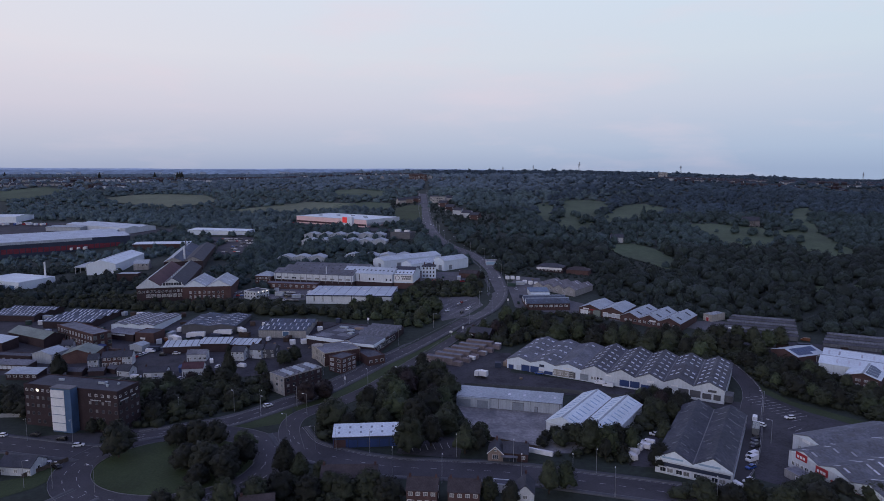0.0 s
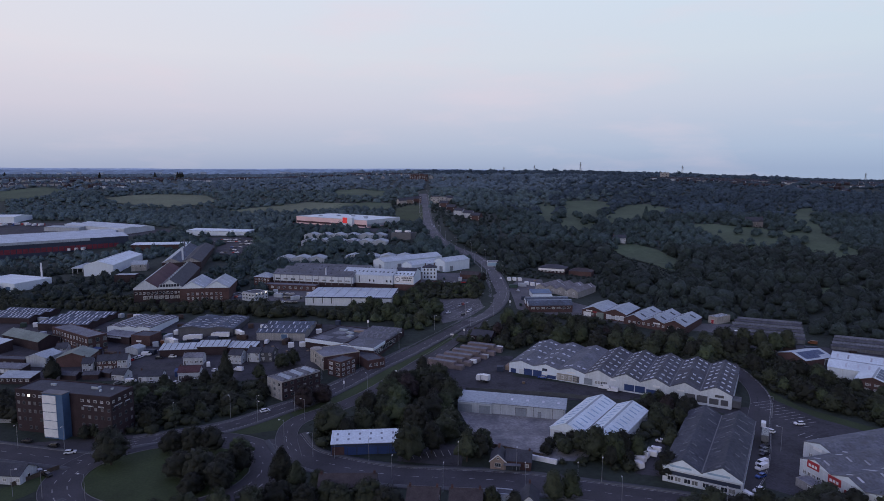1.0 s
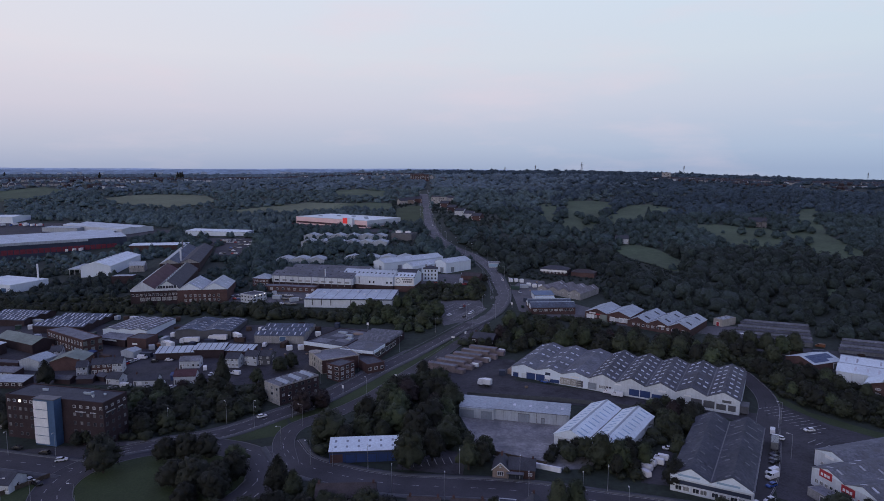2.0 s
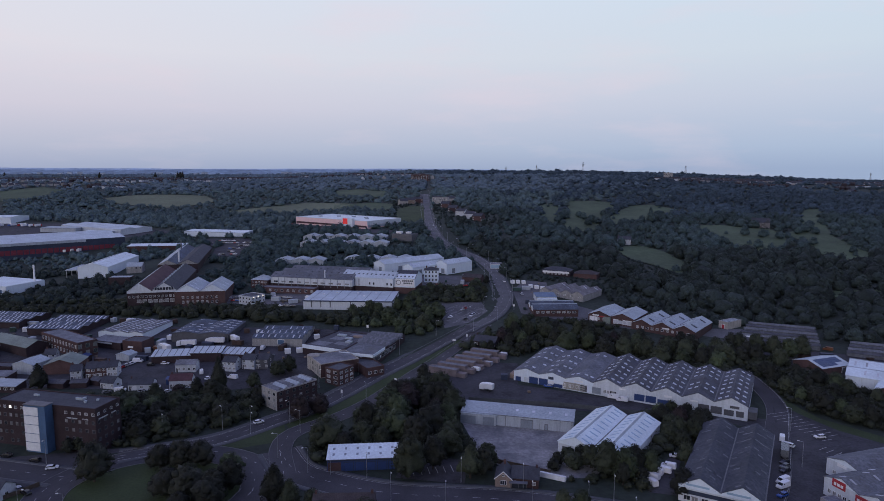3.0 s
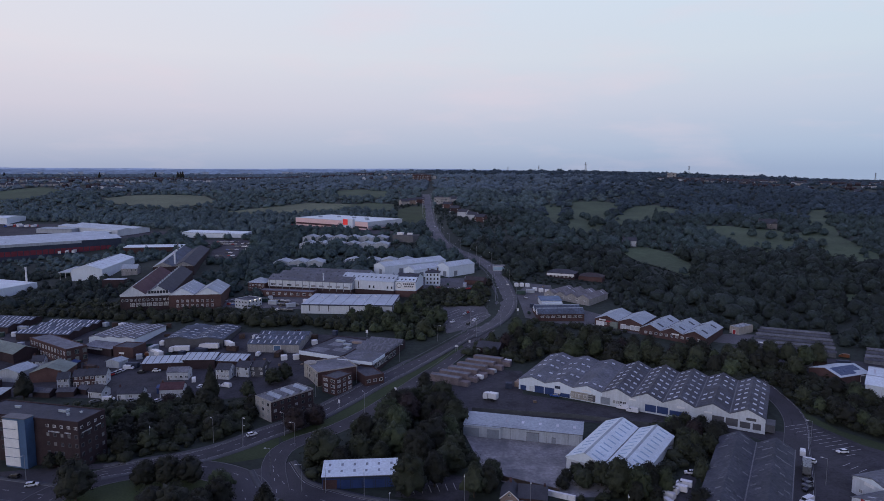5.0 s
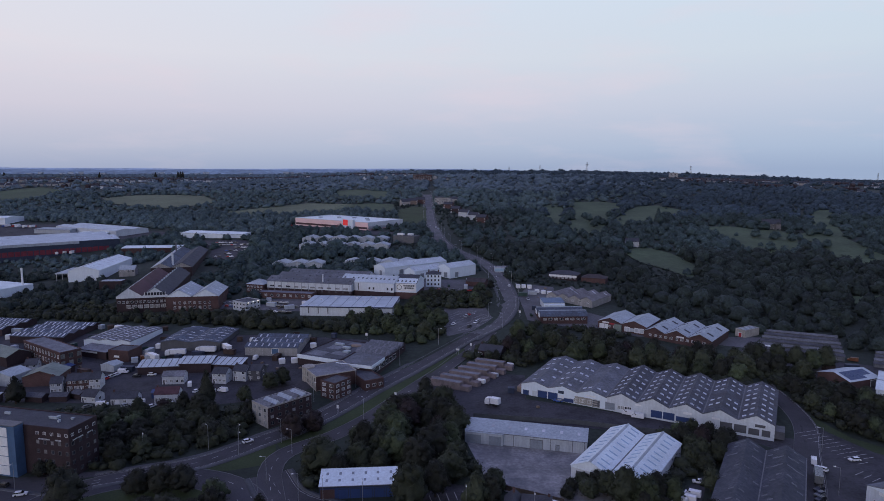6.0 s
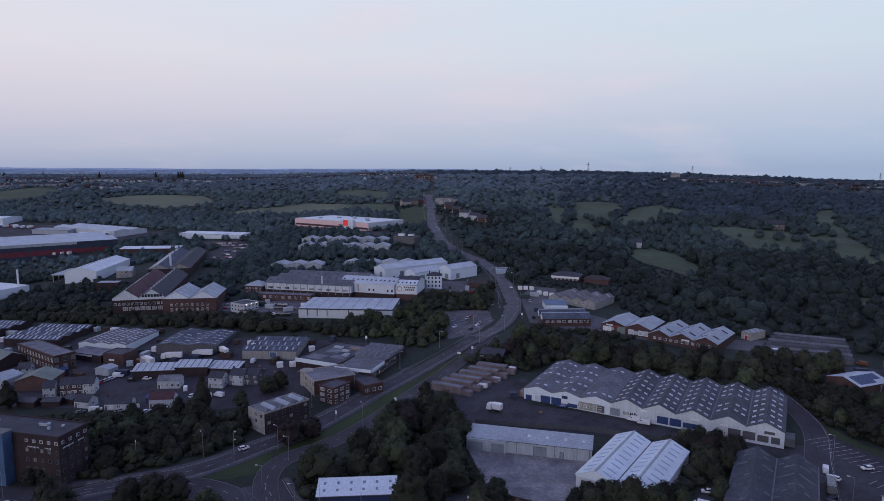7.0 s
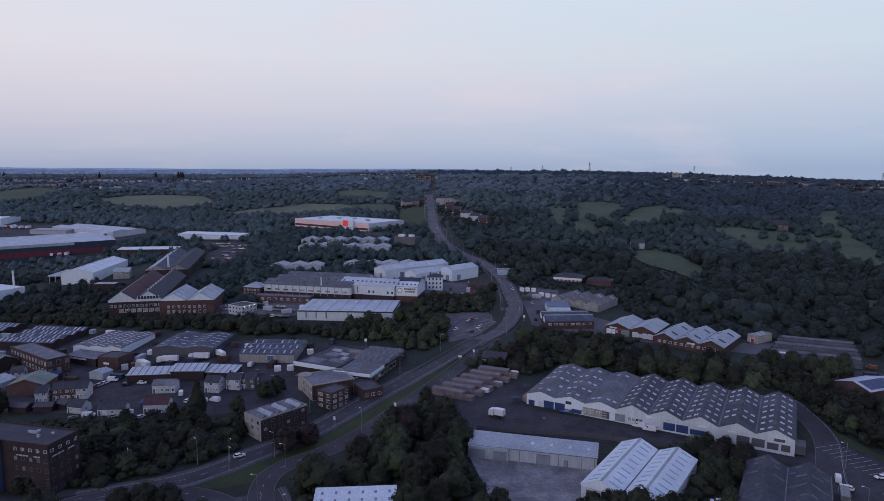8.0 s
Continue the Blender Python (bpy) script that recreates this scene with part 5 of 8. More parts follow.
brick_house(-94.3, 323.5, -11, 6.4, 6.4, 4.6, RENDER_WHITE, SLATE, "plain white-rendered house in a row", 2.0, front=2)
brick_house(-87.8, 324.0, -11, 6.3, 6.4, 4.6, SHUTTER, SLATE, "black-painted house with white windows", 2.0, front=2, panes=(1,))
brick_house(-134.0, 295.0, 4, 10.4, 5.6, 2.7, RENDER_WHITE, SLATE, "white bungalow with a dark roof", 2.0, front=3, storeys=1, name="bungalow")
brick_house(-117.6, 298.0, 7, 9.5, 6.5, 3.6, RENDER_WHITE, MAROON_ROOF, "white bungalow with a dark red roof", 2.0, front=3, storeys=1, name="bungalow")
for x, y, rot, L, h, n in ((-136.5, 333.6, 7.6, 18.5, 3.4, 6), (-119.6, 335.4, 3.0, 15.0, 4.4, 5), (-104.6, 336.4, -5.7, 14.5, 3.4, 5)):
    b = building("brick_range", "brick range with a bright ribbed metal roof", "workshop", x, y, rot, L, 8.0, h, DARK_BRICK, LIGHT_ROOF, "mono", rise=1.3, group="bright-roofed ranges")
    seams(b, -L / 2, L / 2, n, -4.2, 4.2, h + 0.14, GUTTER, rise=1.3)
b = building("tin_shed", "small grey tin shed", "shed", -161.0, 336.0, -14, 7.5, 6.0, 3.0, GREY_CLAD, PALE_ROOF, "gable", ridge="y", rise=1.0)

# ---- the forge works on the hill ----
FW = (56.7, 34.0)
b = building("white_roofed_works", "broad works with a white jointed roof", "factory", -60.6, 437.0, -3.5, *FW, 4.4, PALE_CLAD, LIGHT_ROOF, "flat", parapet=0.0)
seams(b, -27.5, 27.5, 8, -16.6, 16.6, 4.4, GREY_SHUTTER)
panel(b, FW, "f", 0, 3.7, 56.9, 0.7, NAVY, "fascia", deep=0.3)
panel(b, FW, "r", 0, 3.7, 34.2, 0.7, NAVY, "fascia", deep=0.3)
for u in (-23, -17, -11, 2, 14):
    panel(b, FW, "f", u, 0, 0.5, 3.7, SHUTTER, "pier", deep=0.2)
for x, y in ((-12, 8), (2, 8), (14, 9), (8, -2), (-20, 3)):
    roof_unit(b, x, y, 4.4, 1.2, 1.2, 0.6, TRIM)
SW = (11.5, 12.0)
b = building("white_offices", "small white office block with dark square windows", "office", -127.0, 437.0, -30, *SW, 5.0, RENDER_WHITE, FELT, "flat", parapet=0.3)
for s in range(2):
    windows(b, SW, "f", 4, 0.8 + 2.3 * s, 1.4, 1.2, 8.4, 0, 0)
    windows(b, SW, "r", 4, 0.8 + 2.3 * s, 1.4, 1.2, 9.0, 0, 0)
for i in range(3):
    panel(b, SW, "r", -4 + i * 4, 4.5, 0.5, 0.35, LAMP_ON, "floodlight", "small lit floodlight", deep=0.3)
LW = (62.0, 46.0)
b = building("long_forge", "long cream forge building with dark sheet roofs", "factory", -88.7, 488.8, -13.5, *LW, 6.2, PALE_CLAD, ASBESTOS, bays=3, ridge="x", rise=2.8, base=(1.6, DARK_BRICK), lights=(12, 1, 0.3), light_size=(1.1, 1.4), light_mat=SLATE, ridge_cap=False)
windows(b, LW, "f", 10, 2.4, 3.4, 1.3, 54.0, 0, 3, (1, 1, 0), PALE_CLAD)
for i in range(13):
    panel(b, LW, "f", -30 + i * 5, 0, 0.3, 6.2, GREY_SHUTTER, "pilaster", deep=0.2)
flue(b, 10, -21.5, 6.0, 6.0, 0.5, PALE_CLAD)
LR = (39.0, 8.0)
b = building("front_range", "single-storey red brick front range with white panels", "office", -107.5, 461.5, -10.6, *LR, 3.4, BRICK, PALE_FELT, "flat", parapet=0.2)
windows(b, LR, "f", 9, 0.9, 1.8, 1.6, 35.0, 0, 1, (1, 0))
b = building("pyramid_offices", "square brick offices under a pale pyramid roof", "office", -130.4, 478.0, -16, 13.0, 12.0, 5.2, BRICK, PALE_ROOF, "hip", rise=3.0)
windows(b, (13.0, 12.0), "f", 5, 3.0, 1.5, 1.2, 10.0, 0, 1, (1, 0))
windows(b, (13.0, 12.0), "f", 5, 0.7, 1.5, 1.2, 10.0, 0, 1, (1, 0))
LM = (38.8, 18.0)
b = building("forge_hall", "tall pale forge hall with small square rooflights", "factory", -51.3, 469.2, -17.0, *LM, 9.0, PALE_CLAD, LIGHT_ROOF, bays=1, ridge="x", rise=3.4, lights=(12, 1, 0.2), light_size=(1.2, 1.6), light_mat=SLATE, ridge_cap=False, base=(3.0, DARK_BRICK))
for u in (-13, -9.5, -6):
    panel(b, LM, "f", u, 3.6, 0.6, 4.6, SHUTTER, "louvre", deep=0.15)
for u in (2, 5, 15, 18):
    window(b, LM, "f", u, 4.2, 1.4, 1.8, 0)
SG = (14.5, 24.0)
b = building("signed_hall", "white gabled hall with a large signboard on its front", "factory", -25.6, 468.0, -10.0, *SG, 9.2, WHITE_CLAD, SLATE, bays=1, ridge="x", rise=4.0, base=(3.2, BRICK), ridge_cap=False)
bm = bmesh.new()
slope_slab(bm, [(-7.3, -12.4, 9.45), (7.3, -12.4, 9.45), (7.3, -5.8, 11.65), (-7.3, -5.8, 11.65)], 0.12)
part("white_roof_band", bm, WHITE_ROOF, b)
for i in range(5):
    bm = bmesh.new()
    slope_slab(bm, [(-6.0 + i * 2.7, -10.6, 10.2), (-5.0 + i * 2.7, -10.6, 10.2), (-5.0 + i * 2.7, -9.0, 10.75), (-6.0 + i * 2.7, -9.0, 10.75)], 0.12)
    part("rooflight", bm, SLATE, b)
s = panel(b, SG, "f", 0, 4.2, 13.6, 5.0, TRIM, "sign", "white signboard with a ring and two dark lines of bars", deep=0.25)
bm = bmesh.new()
for i in range(24):
    a, c = i * math.pi / 12, (i + 1) * math.pi / 12
    q = [(-4.2 + r * math.cos(k), -0.32, 2.5 + r * math.sin(k)) for r, k in ((1.7, a), (1.7, c), (1.35, c), (1.35, a))]
    bm.faces.new([bm.verts.new(v) for v in q])
part("ring", bm, GUTTER, s)
for row, (n, w) in enumerate(((6, 1.0), (5, 1.0))):
    for i in range(n):
        bm = bmesh.new()
        x0 = -1.4 + i * 1.28 + row * 0.7
        box(bm, x0, x0 + w, -0.33, -0.24, 3.0 - row * 1.6, 4.1 - row * 1.6)
        part("letter_bar", bm, GUTTER, s)
WH = (10.4, 9.0)
b = building("white_house", "three-storey white house with dark sash windows and slate roof", "house", -9.9, 489.3, -1.9, *WH, 8.4, WHITE_CLAD, SLATE, "hip", rise=2.2)
for s in range(3):
    windows(b, WH, "f", 4, 0.8 + 2.8 * s, 1.0, 1.5, 7.4, 0, 1, (0,), frame_mat=SHUTTER)
chimney(b, -3.4, 0, 10.0, 1.2, 0.8)
chimney(b, 3.4, 0, 10.0, 1.2, 0.8)
for x, y, rot, L, W, h in ((-28.4, 535.3, -50.5, 15.2, 59.0, 6.2), (-17.5, 517.5, -47, 12.0, 29.0, 5.8), (7.1, 526.2, -46.3, 13.5, 27.5, 7.4)):
    b = building("white_shed", "long white metal shed with a pale gabled roof", "warehouse", x, y, rot, L, W, h, WHITE_CLAD, LIGHT_ROOF, bays=1, rise=2.6, group="white sheds on the hill", lights=(9, 1, 0.2), light_size=(0.9, 2.6))
    door(b, (L, W), "f", 2.0, 3.6, 3.8, GREY_SHUTTER)
    door(b, (L, W), "r", -W / 4, 3.6, 3.8, GREY_SHUTTER)
b = building("brick_sheds", "low red brick shed with a curved pale roof", "shed", 21.0, 492.0, -20, 14.0, 9.0, 3.4, BRICK, CLAY_TILE, "gable", ridge="x", rise=1.8)

# brick works with glazed gables
WK = (30.0, 88.0)
b = building("brick_works", "old brick works with two steep gabled bays", "factory", -199.4, 472.9, 13, *WK, 8.6, DARK_BRICK, SLATE, bays=2, rise=5.0, gable_mat=PALE_CLAD, slope_mats=[(PALE_ROOF, MAROON_ROOF), (ASBESTOS, SLATE)], ridge_cap=False)
panel(b, WK, "f", 0, 7.4, 30.2, 1.3, PALE_CLAD, "fascia", deep=0.25)
windows(b, WK, "f", 12, 4.2, 1.5, 1.5, 27.0, 0, 1, (0, 0, 1))
windows(b, WK, "f", 7, 0.9, 2.6, 2.2, 20.0, 2, 1, (1,))
bm = bmesh.new()
box(bm, 1.5, 13.5, -44.3, -43.9, 8.9, 10.6)
g = part("glazed_gable", bm, GLASS, b, "band of glazing across the gable")
for i in range(8):
    bm = bmesh.new()
    box(bm, 1.5 + i * 1.7 - 0.1, 1.5 + i * 1.7 + 0.1, -44.5, -44.2, 8.8, 10.8)
    part("mullion", bm, TRIM, g)
for i in range(11):
    bm = bmesh.new()
    box(bm, 6.5, 7.3, -42 + i * 7.6, -40.6 + i * 7.6, 13.2, 14.5)
    part("roof_vent", bm, PALE_ROOF, b)
WK2 = (31.5, 32.0)
b = building("brick_works_annex", "brick works wing with pale sheet gables", "factory", -161.2, 446.8, 8, *WK2, 8.6, BRICK, PALE_ROOF, bays=2, rise=4.4, gable_mat=WHITE_CLAD, lights=(4, 2, 0.2), light_size=(1.2, 2.8))
windows(b, WK2, "f", 8, 4.0, 1.4, 1.6, 21.0, 0, 1, (0, 1))
windows(b, WK2, "f", 8, 0.9, 1.4, 1.8, 21.0, 0, 1, (0, 1))
b = building("works_range", "long slate-roofed range behind the brick works", "factory", -227.0, 584.0, 104, 112.0, 30.0, 6.0, DARK_BRICK, SLATE, bays=2, ridge="x", rise=3.6, ridge_cap=False, gable_mat=RENDER_GREY, slope_mats=[(SLATE, SLATE), (DARK_SHEET, PALE_ROOF)])
flue(b, -48, 0, 8.0, 9.0, 0.8, PALE_CLAD)
flue(b, 22, 8, 8.0, 9.0, 0.6, GUTTER)
for u in (-9, 3, 9):
    panel(b, (112.0, 30.0), "l", u, 1.0, 3.6, 3.4, SHUTTER, "opening")
b = building("works_house", "small pale gabled house among the works", "house", -256.0, 548.0, 10, 12.0, 9.0, 5.4, RENDER_GREY, PALE_ROOF, "gable", ridge="x", rise=2.6)
windows(b, (13.0, 9.0), "f", 4, 3.4, 1.4, 1.6, 9.5, 0, 1, (0, 1))
b = building("pale_roofed_store", "small brick store with a pale flat roof", "store", -243.0, 498.0, 4, 15.6, 9.0, 5.6, DARK_BRICK, PALE_ROOF, "flat", parapet=0.1)
b = building("white_warehouse", "long white warehouse with a ribbed pale roof", "warehouse", -285.0, 563.0, 6.5, 23.0, 70.0, 7.2, WHITE_CLAD, WHITE_ROOF, bays=1, rise=3.4, lights=(10, 1, 0.2), light_size=(0.8, 5.0))
bm = bmesh.new()
box(bm, -21.0, -11.5, -35.0, -5.0, 4.6, 5.4)
part("canopy", bm, PALE_ROOF, b, "open canopy along the side")
for i in range(4):
    bm = bmesh.new()
    box(bm, -20.6, -20.2, -34.0 + i * 9, -33.6 + i * 9, -1.0, 4.6)
    part("canopy_post", bm, STEEL, b)
b = building("pale_blue_works", "pale blue-white works with a flat roof", "factory", -326.0, 490.0, -20, 44.0, 30.0, 6.0, WHITE_CLAD, WHITE_ROOF, "flat", parapet=0.2)
flue(b, 18, 10, 6.0, 12.0, 0.7, TRIM)
for u in (-15, -5, 5, 15):
    panel(b, (44.0, 30.0), "f", u, 0.5, 5.0, 3.0, BLUE_PANEL, "bay_door")

# ---- beyond: distribution sheds, retail store, far units ----
BG = (134.0, 88.0)
b = building("distribution_centre", "very large distribution shed, navy walls over red dock doors", "warehouse", -409.0, 671.5, 40, *BG, 11.0, NAVY, LIGHT_ROOF, bays=2, ridge="x", rise=2.4, ridge_cap=False, lights=(16, 1, 0.4), light_size=(1.2, 4.0))
panel(b, BG, "f", -18, 8.6, 98.0, 2.6, GREY_CLAD, "upper_band", deep=0.3)
for i in range(24):
    door(b, BG, "f", -60 + i * 5.0, 4.4, 4.6, DOCK_RED, frame_mat=NAVY)
b = building("distribution_shed", "low pale distribution shed", "warehouse", -408.0, 795.0, -30, 118.0, 40.0, 4.6, PALE_CLAD, LIGHT_ROOF, "gable", bays=2, ridge="x", rise=1.6)
b = building("distribution_shed", "low pale distribution shed", "warehouse", -605.0, 868.0, 2, 90.0, 40.0, 7.0, WHITE_CLAD, WHITE_ROOF, "gable", ridge="x", rise=1.6)
building("low_store", "low pale-roofed store among parked trailers", "warehouse", -455.0, 785.0, -8, 46.0, 16.0, 4.4, GREY_CLAD, PALE_ROOF, "mono", rise=0.8, group="low stores of the distribution yard")
building("low_store", "low pale-roofed store among parked trailers", "warehouse", -395.0, 752.0, -10, 34.0, 14.0, 4.0, GREY_CLAD, WHITE_ROOF, "mono", rise=0.8, group="low stores of the distribution yard")
b = building("low_brick_unit", "low brick unit with a pale roof", "warehouse", -284.0, 655.0, 8, 54.0, 14.0, 4.6, BRICK, WHITE_ROOF, "mono", rise=1.0)
b = building("trade_counter", "long pale trade building behind trees", "warehouse", -249.0, 728.0, -14, 74.0, 18.0, 4.2, WHITE_CLAD, WHITE_ROOF, "mono", rise=1.0)
RS = (116.0, 58.0)
b = building("retail_store", "large retail store with pink light painted on its walls and a red lit sign", "shop", -115.0, 786.3, -36, *RS, 7.0, PINK_LIT_CLAD, WHITE_ROOF, "flat", parapet=0.4, gable_mat=PALE_CLAD)
# pale panel covers the painted pink light on this side
panel(b, RS, "r", 0, 3.0, 58.0, 4.0, PALE_CLAD, "side_cladding", deep=0.12)
panel(b, RS, "f", 0, 0, 114.0, 2.0, MAROON_ROOF, "red_glazing_band", deep=0.3)
s = panel(b, RS, "f", 31, 0, 16.0, 9.6, WHITE_CLAD, "entrance_block", "white entrance block", deep=4.0)
bm = bmesh.new()
box(bm, -6.4, 0.6, -4.3, -3.95, 3.0, 9.2)
part("lit_sign", bm, SIGN_LIT, s, "square red lit sign")
for x, y in ((-20, 5), (0, 10), (22, 8), (35, -5), (-38, -8)):
    roof_unit(b, x, y, 7.0, 4.0, 3.0, 1.2, PALE_ROOF)
panel(b, RS, "r", 0, 0.3, 57.0, 2.6, GREY_CLAD, "side_glazing", deep=0.3)
for k, (x, y, rot, n) in enumerate(((-100.0, 672.0, -4, 6), (-96.0, 640.0, -4, 6))):
    b = building("unit_terrace", "terrace of pale gabled units", "warehouse", x, y, rot, 84.0, 16.0, 3.6, GREY_CLAD, PALE_ROOF, bays=n, rise=2.0, group="gabled unit terraces")
for x, L, n in ((-120.0, 40.0, 3), (-76.0, 14.0, 1), (-47.0, 42.0, 3)):
    b = building("gabled_unit", "pale gabled unit half hidden by trees", "warehouse", x, 558.0 + x * 0.03, 0, L, 16.0, 3.6, PALE_CLAD if x > -60 else GREY_CLAD, PALE_ROOF, bays=n, rise=2.0, group="gabled units in the trees")
b = building("dark_clubhouse", "dark flat-roofed building with white boxes on top", "hall", -40.0, 668.0, -20, 22.0, 16.0, 5.6, GUTTER, FELT, "flat")
roof_unit(b, -6, 0, 6, 6, 4, 2.0, TRIM)
roof_unit(b, 3, 3, 6, 5, 4, 1.6, TRIM)

# houses on the hill road and among the woods
for x, y, rot, wall in ((-52, 1000, 10, BUFF_BRICK), (-40, 1015, 0, BRICK), (-62, 985, 30, STONE), (-12, 1030, -10, BRICK), (10, 1034, -15, STONE), (2, 960, -20, BRICK), (12, 905, -25, DARK_BRICK), (22, 862, -30, RENDER_WHITE), (33, 838, -30, RENDER_WHITE), (42, 820, -30, BRICK)):
    brick_house(x, y, rot, 13, 9, 6.0, wall, SLATE, "house of two storeys among trees on the hill road", 3.2, front=2, group="houses on the hill road", sides=False)
b = building("apartment_block", "square pale apartment block of several floors", "flats", -6.0, 1002.0, -10, 24.0, 12.0, 10.0, RENDER_GREY, FELT, "flat")
for s in range(3):
    windows(b, (24.0, 12.0), "f", 7, 1.0 + 3.1 * s, 2.0, 1.6, 20.0, 0, 1, (0, 1))
DARK_STONE = surface("weathered_stone", (0.15, 0.14, 0.14), 0.9, 0.25, 0.3, 3.0, 0.2)
b = brick_house(392, 822, -15, 20, 10, 6.5, DARK_STONE, SLATE, "large stone house among trees", 5.0, front=6, name="mansion", chimneys=2)
for u in (-6.5, 6.5):
    bm = bmesh.new()
    box(bm, u - 2.6, u + 2.6, -7.6, -4.6, -1.0, 6.5)
    wing = part("gabled_bay", bm, DARK_STONE, b, "stone bay under a steep gable")
    bm = bmesh.new()
    prism(bm, [(u - 2.9, 6.4), (u + 2.9, 6.4), (u, 10.0)], -7.9, 0.0, "y")
    part("gable_roof", bm, SLATE, wing)
brick_house(187, 690, -10, 13, 9, 5.0, RENDER_WHITE, SLATE, "white house half hidden in the woods", 3.0, front=3, sides=False)
b = building("brick_hospital", "long red brick building on the skyline", "hall", -55.0, 1500.0, 0, 42.0, 14.0, 14.0, BRICK, FELT, "flat")
for s in range(3):
    windows(b, (42.0, 14.0), "f", 8, 1.5 + 4.0 * s, 3.0, 2.2, 38.0, 0, 1, (0, 1))
b = building("tower_block", "pale slab block of flats on the skyline", "flats", 572.0, 1690.0, -18, 22.0, 12.0, 17.0, RENDER_GREY, FELT, "flat")
for s in range(3):
    windows(b, (22.0, 12.0), "f", 5, 2.0 + 5.0 * s, 2.6, 2.4, 18.0, 0, 1, (0, 1))


# ---- trees ----
def ico(level):
    bm = bmesh.new()
    bmesh.ops.create_icosphere(bm, subdivisions=level, radius=1.0)
    v = np.array([q.co[:] for q in bm.verts])
    t = np.array([[q.index for q in f.verts] for f in bm.faces])
    bm.free()
    return v, t


ICO = {k: ico(k) for k in (1, 2, 3)}


def crown_arrays(seed, level, lobes, leaves, leaf, width=0.5, tall=0.85, cone=0.0, lump=(0.13, 0.21), fine=2, tilt=0.9):
    """A crown for a tree one unit high: a ragged main mass, boughs sunk into it, and leaf sprays over the outside of both. Returns corners and triangles."""
    rng = np.random.default_rng(seed)
    V, T, count = [], [], 0
    mid = np.array([0, 0, 1 - tall * 0.53])
    main = np.array([width * 0.43, width * 0.43, tall * 0.43])
    masses = [(mid, main)]
    for i in range(lobes):
        d = rng.normal(size=3)
        d /= np.linalg.norm(d)
        d[2] = d[2] * 0.9 + 0.05
        k = 1 - cone * max(0.0, d[2])
        c = mid + d * main * np.array([k, k, 1]) * rng.uniform(0.86 - 1.9 * lump[0], 1.06 - 1.9 * lump[0])
        masses.append((c, np.array([1, 1, rng.uniform(0.7, 1.0)]) * width * rng.uniform(*lump)))
    for i, (c, s) in enumerate(masses):
        v, t = ICO[level if i == 0 else fine]
        off = rng.uniform(-9, 9, 3)
        rough = np.array([noise.noise(Vector(q * 2.1 + off)) * 0.36 + noise.noise(Vector(q * 5.3 + off)) * 0.28 for q in v])
        if i == 0 and cone:
            v = v * np.column_stack([1 - cone * np.clip(v[:, 2], -0.3, 1) * 0.75] * 2 + [np.ones(len(v))])
        V.append(c + v * s * (0.80 + rough)[:, None])
        T.append(t + count)
        count += len(v)
    centres, sizes = np.array([m[0] for m in masses]), np.array([m[1] for m in masses])
    made = 0
    while made < leaves:
        m = 0 if rng.random() < 0.45 else rng.integers(len(masses))
        c, s = masses[m]
        d = rng.normal(size=3)
        d /= np.linalg.norm(d)
        if d[2] < -0.75:
            d[2] *= -1
        k = 1 - cone * max(0.0, d[2]) * 0.75 if m == 0 else 1
        p = c + d * s * np.array([k, k, 1]) * rng.uniform(0.88, 1.08)
        made += 0.2
        if (np.linalg.norm((p - centres) / sizes, axis=1) < 0.82).any() and not (m == 0 and cone):
            continue
        made += 0.8
        u = np.cross(d, rng.normal(size=3))
        u /= np.linalg.norm(u)
        w = np.cross(d + rng.normal(size=3) * tilt, u)
        w /= np.linalg.norm(w)
        k = leaf * rng.uniform(0.5, 1.5)
        V.append(np.array([p - u * k, p + w * k * 0.9 + d * k * 0.3, p + u * k + d * k * 0.5]))
        T.append(np.array([[0, 1, 2]]) + count)
        count += 3
    # branches sweep down: the lower half keeps its breadth almost to the ground
    V = np.vstack(V)
    low = np.clip((mid[2] - V[:, 2]) / main[2], 0, 1.1)
    V[:, :2] *= (1 + 0.55 * low)[:, None]
    return V, np.vstack(T)


def trunk_mesh(seed, top=0.6):
    rng = random.Random(seed)
    bm = bmesh.new()
    tube(bm, 0, 0, -0.04, top, 0.028, 0.014, 7)
    for i in range(5):
        a = rng.uniform(0, 360)
        tube(bm, 0, 0, 0, rng.uniform(0.22, 0.34), 0.012, 0.004, 5, pose(0, 0, rng.uniform(0.26, 0.5), rng.uniform(30, 55), 0, a))
    return mesh_of("trunk", bm, BARK)


NEAR = [crown_arrays(11 + i, 3, 18, 1200, 0.020, w, t, c, (0.09, 0.16)) for i, (w, t, c) in enumerate([(0.70, 0.95, 0.3), (0.82, 0.97, 0.15), (0.58, 0.96, 0.6), (0.76, 0.95, 0.35), (1.0, 0.98, 0.1), (0.48, 0.97, 0.75)])]
TRUNKS = [trunk_mesh(5 + i) for i in range(3)]
FOLIAGE = [LEAF, LEAF_DARK, LEAF_LIGHT, LEAF_COPPER, HAZE_LEAF_SLOPE]
CROWNS = {}


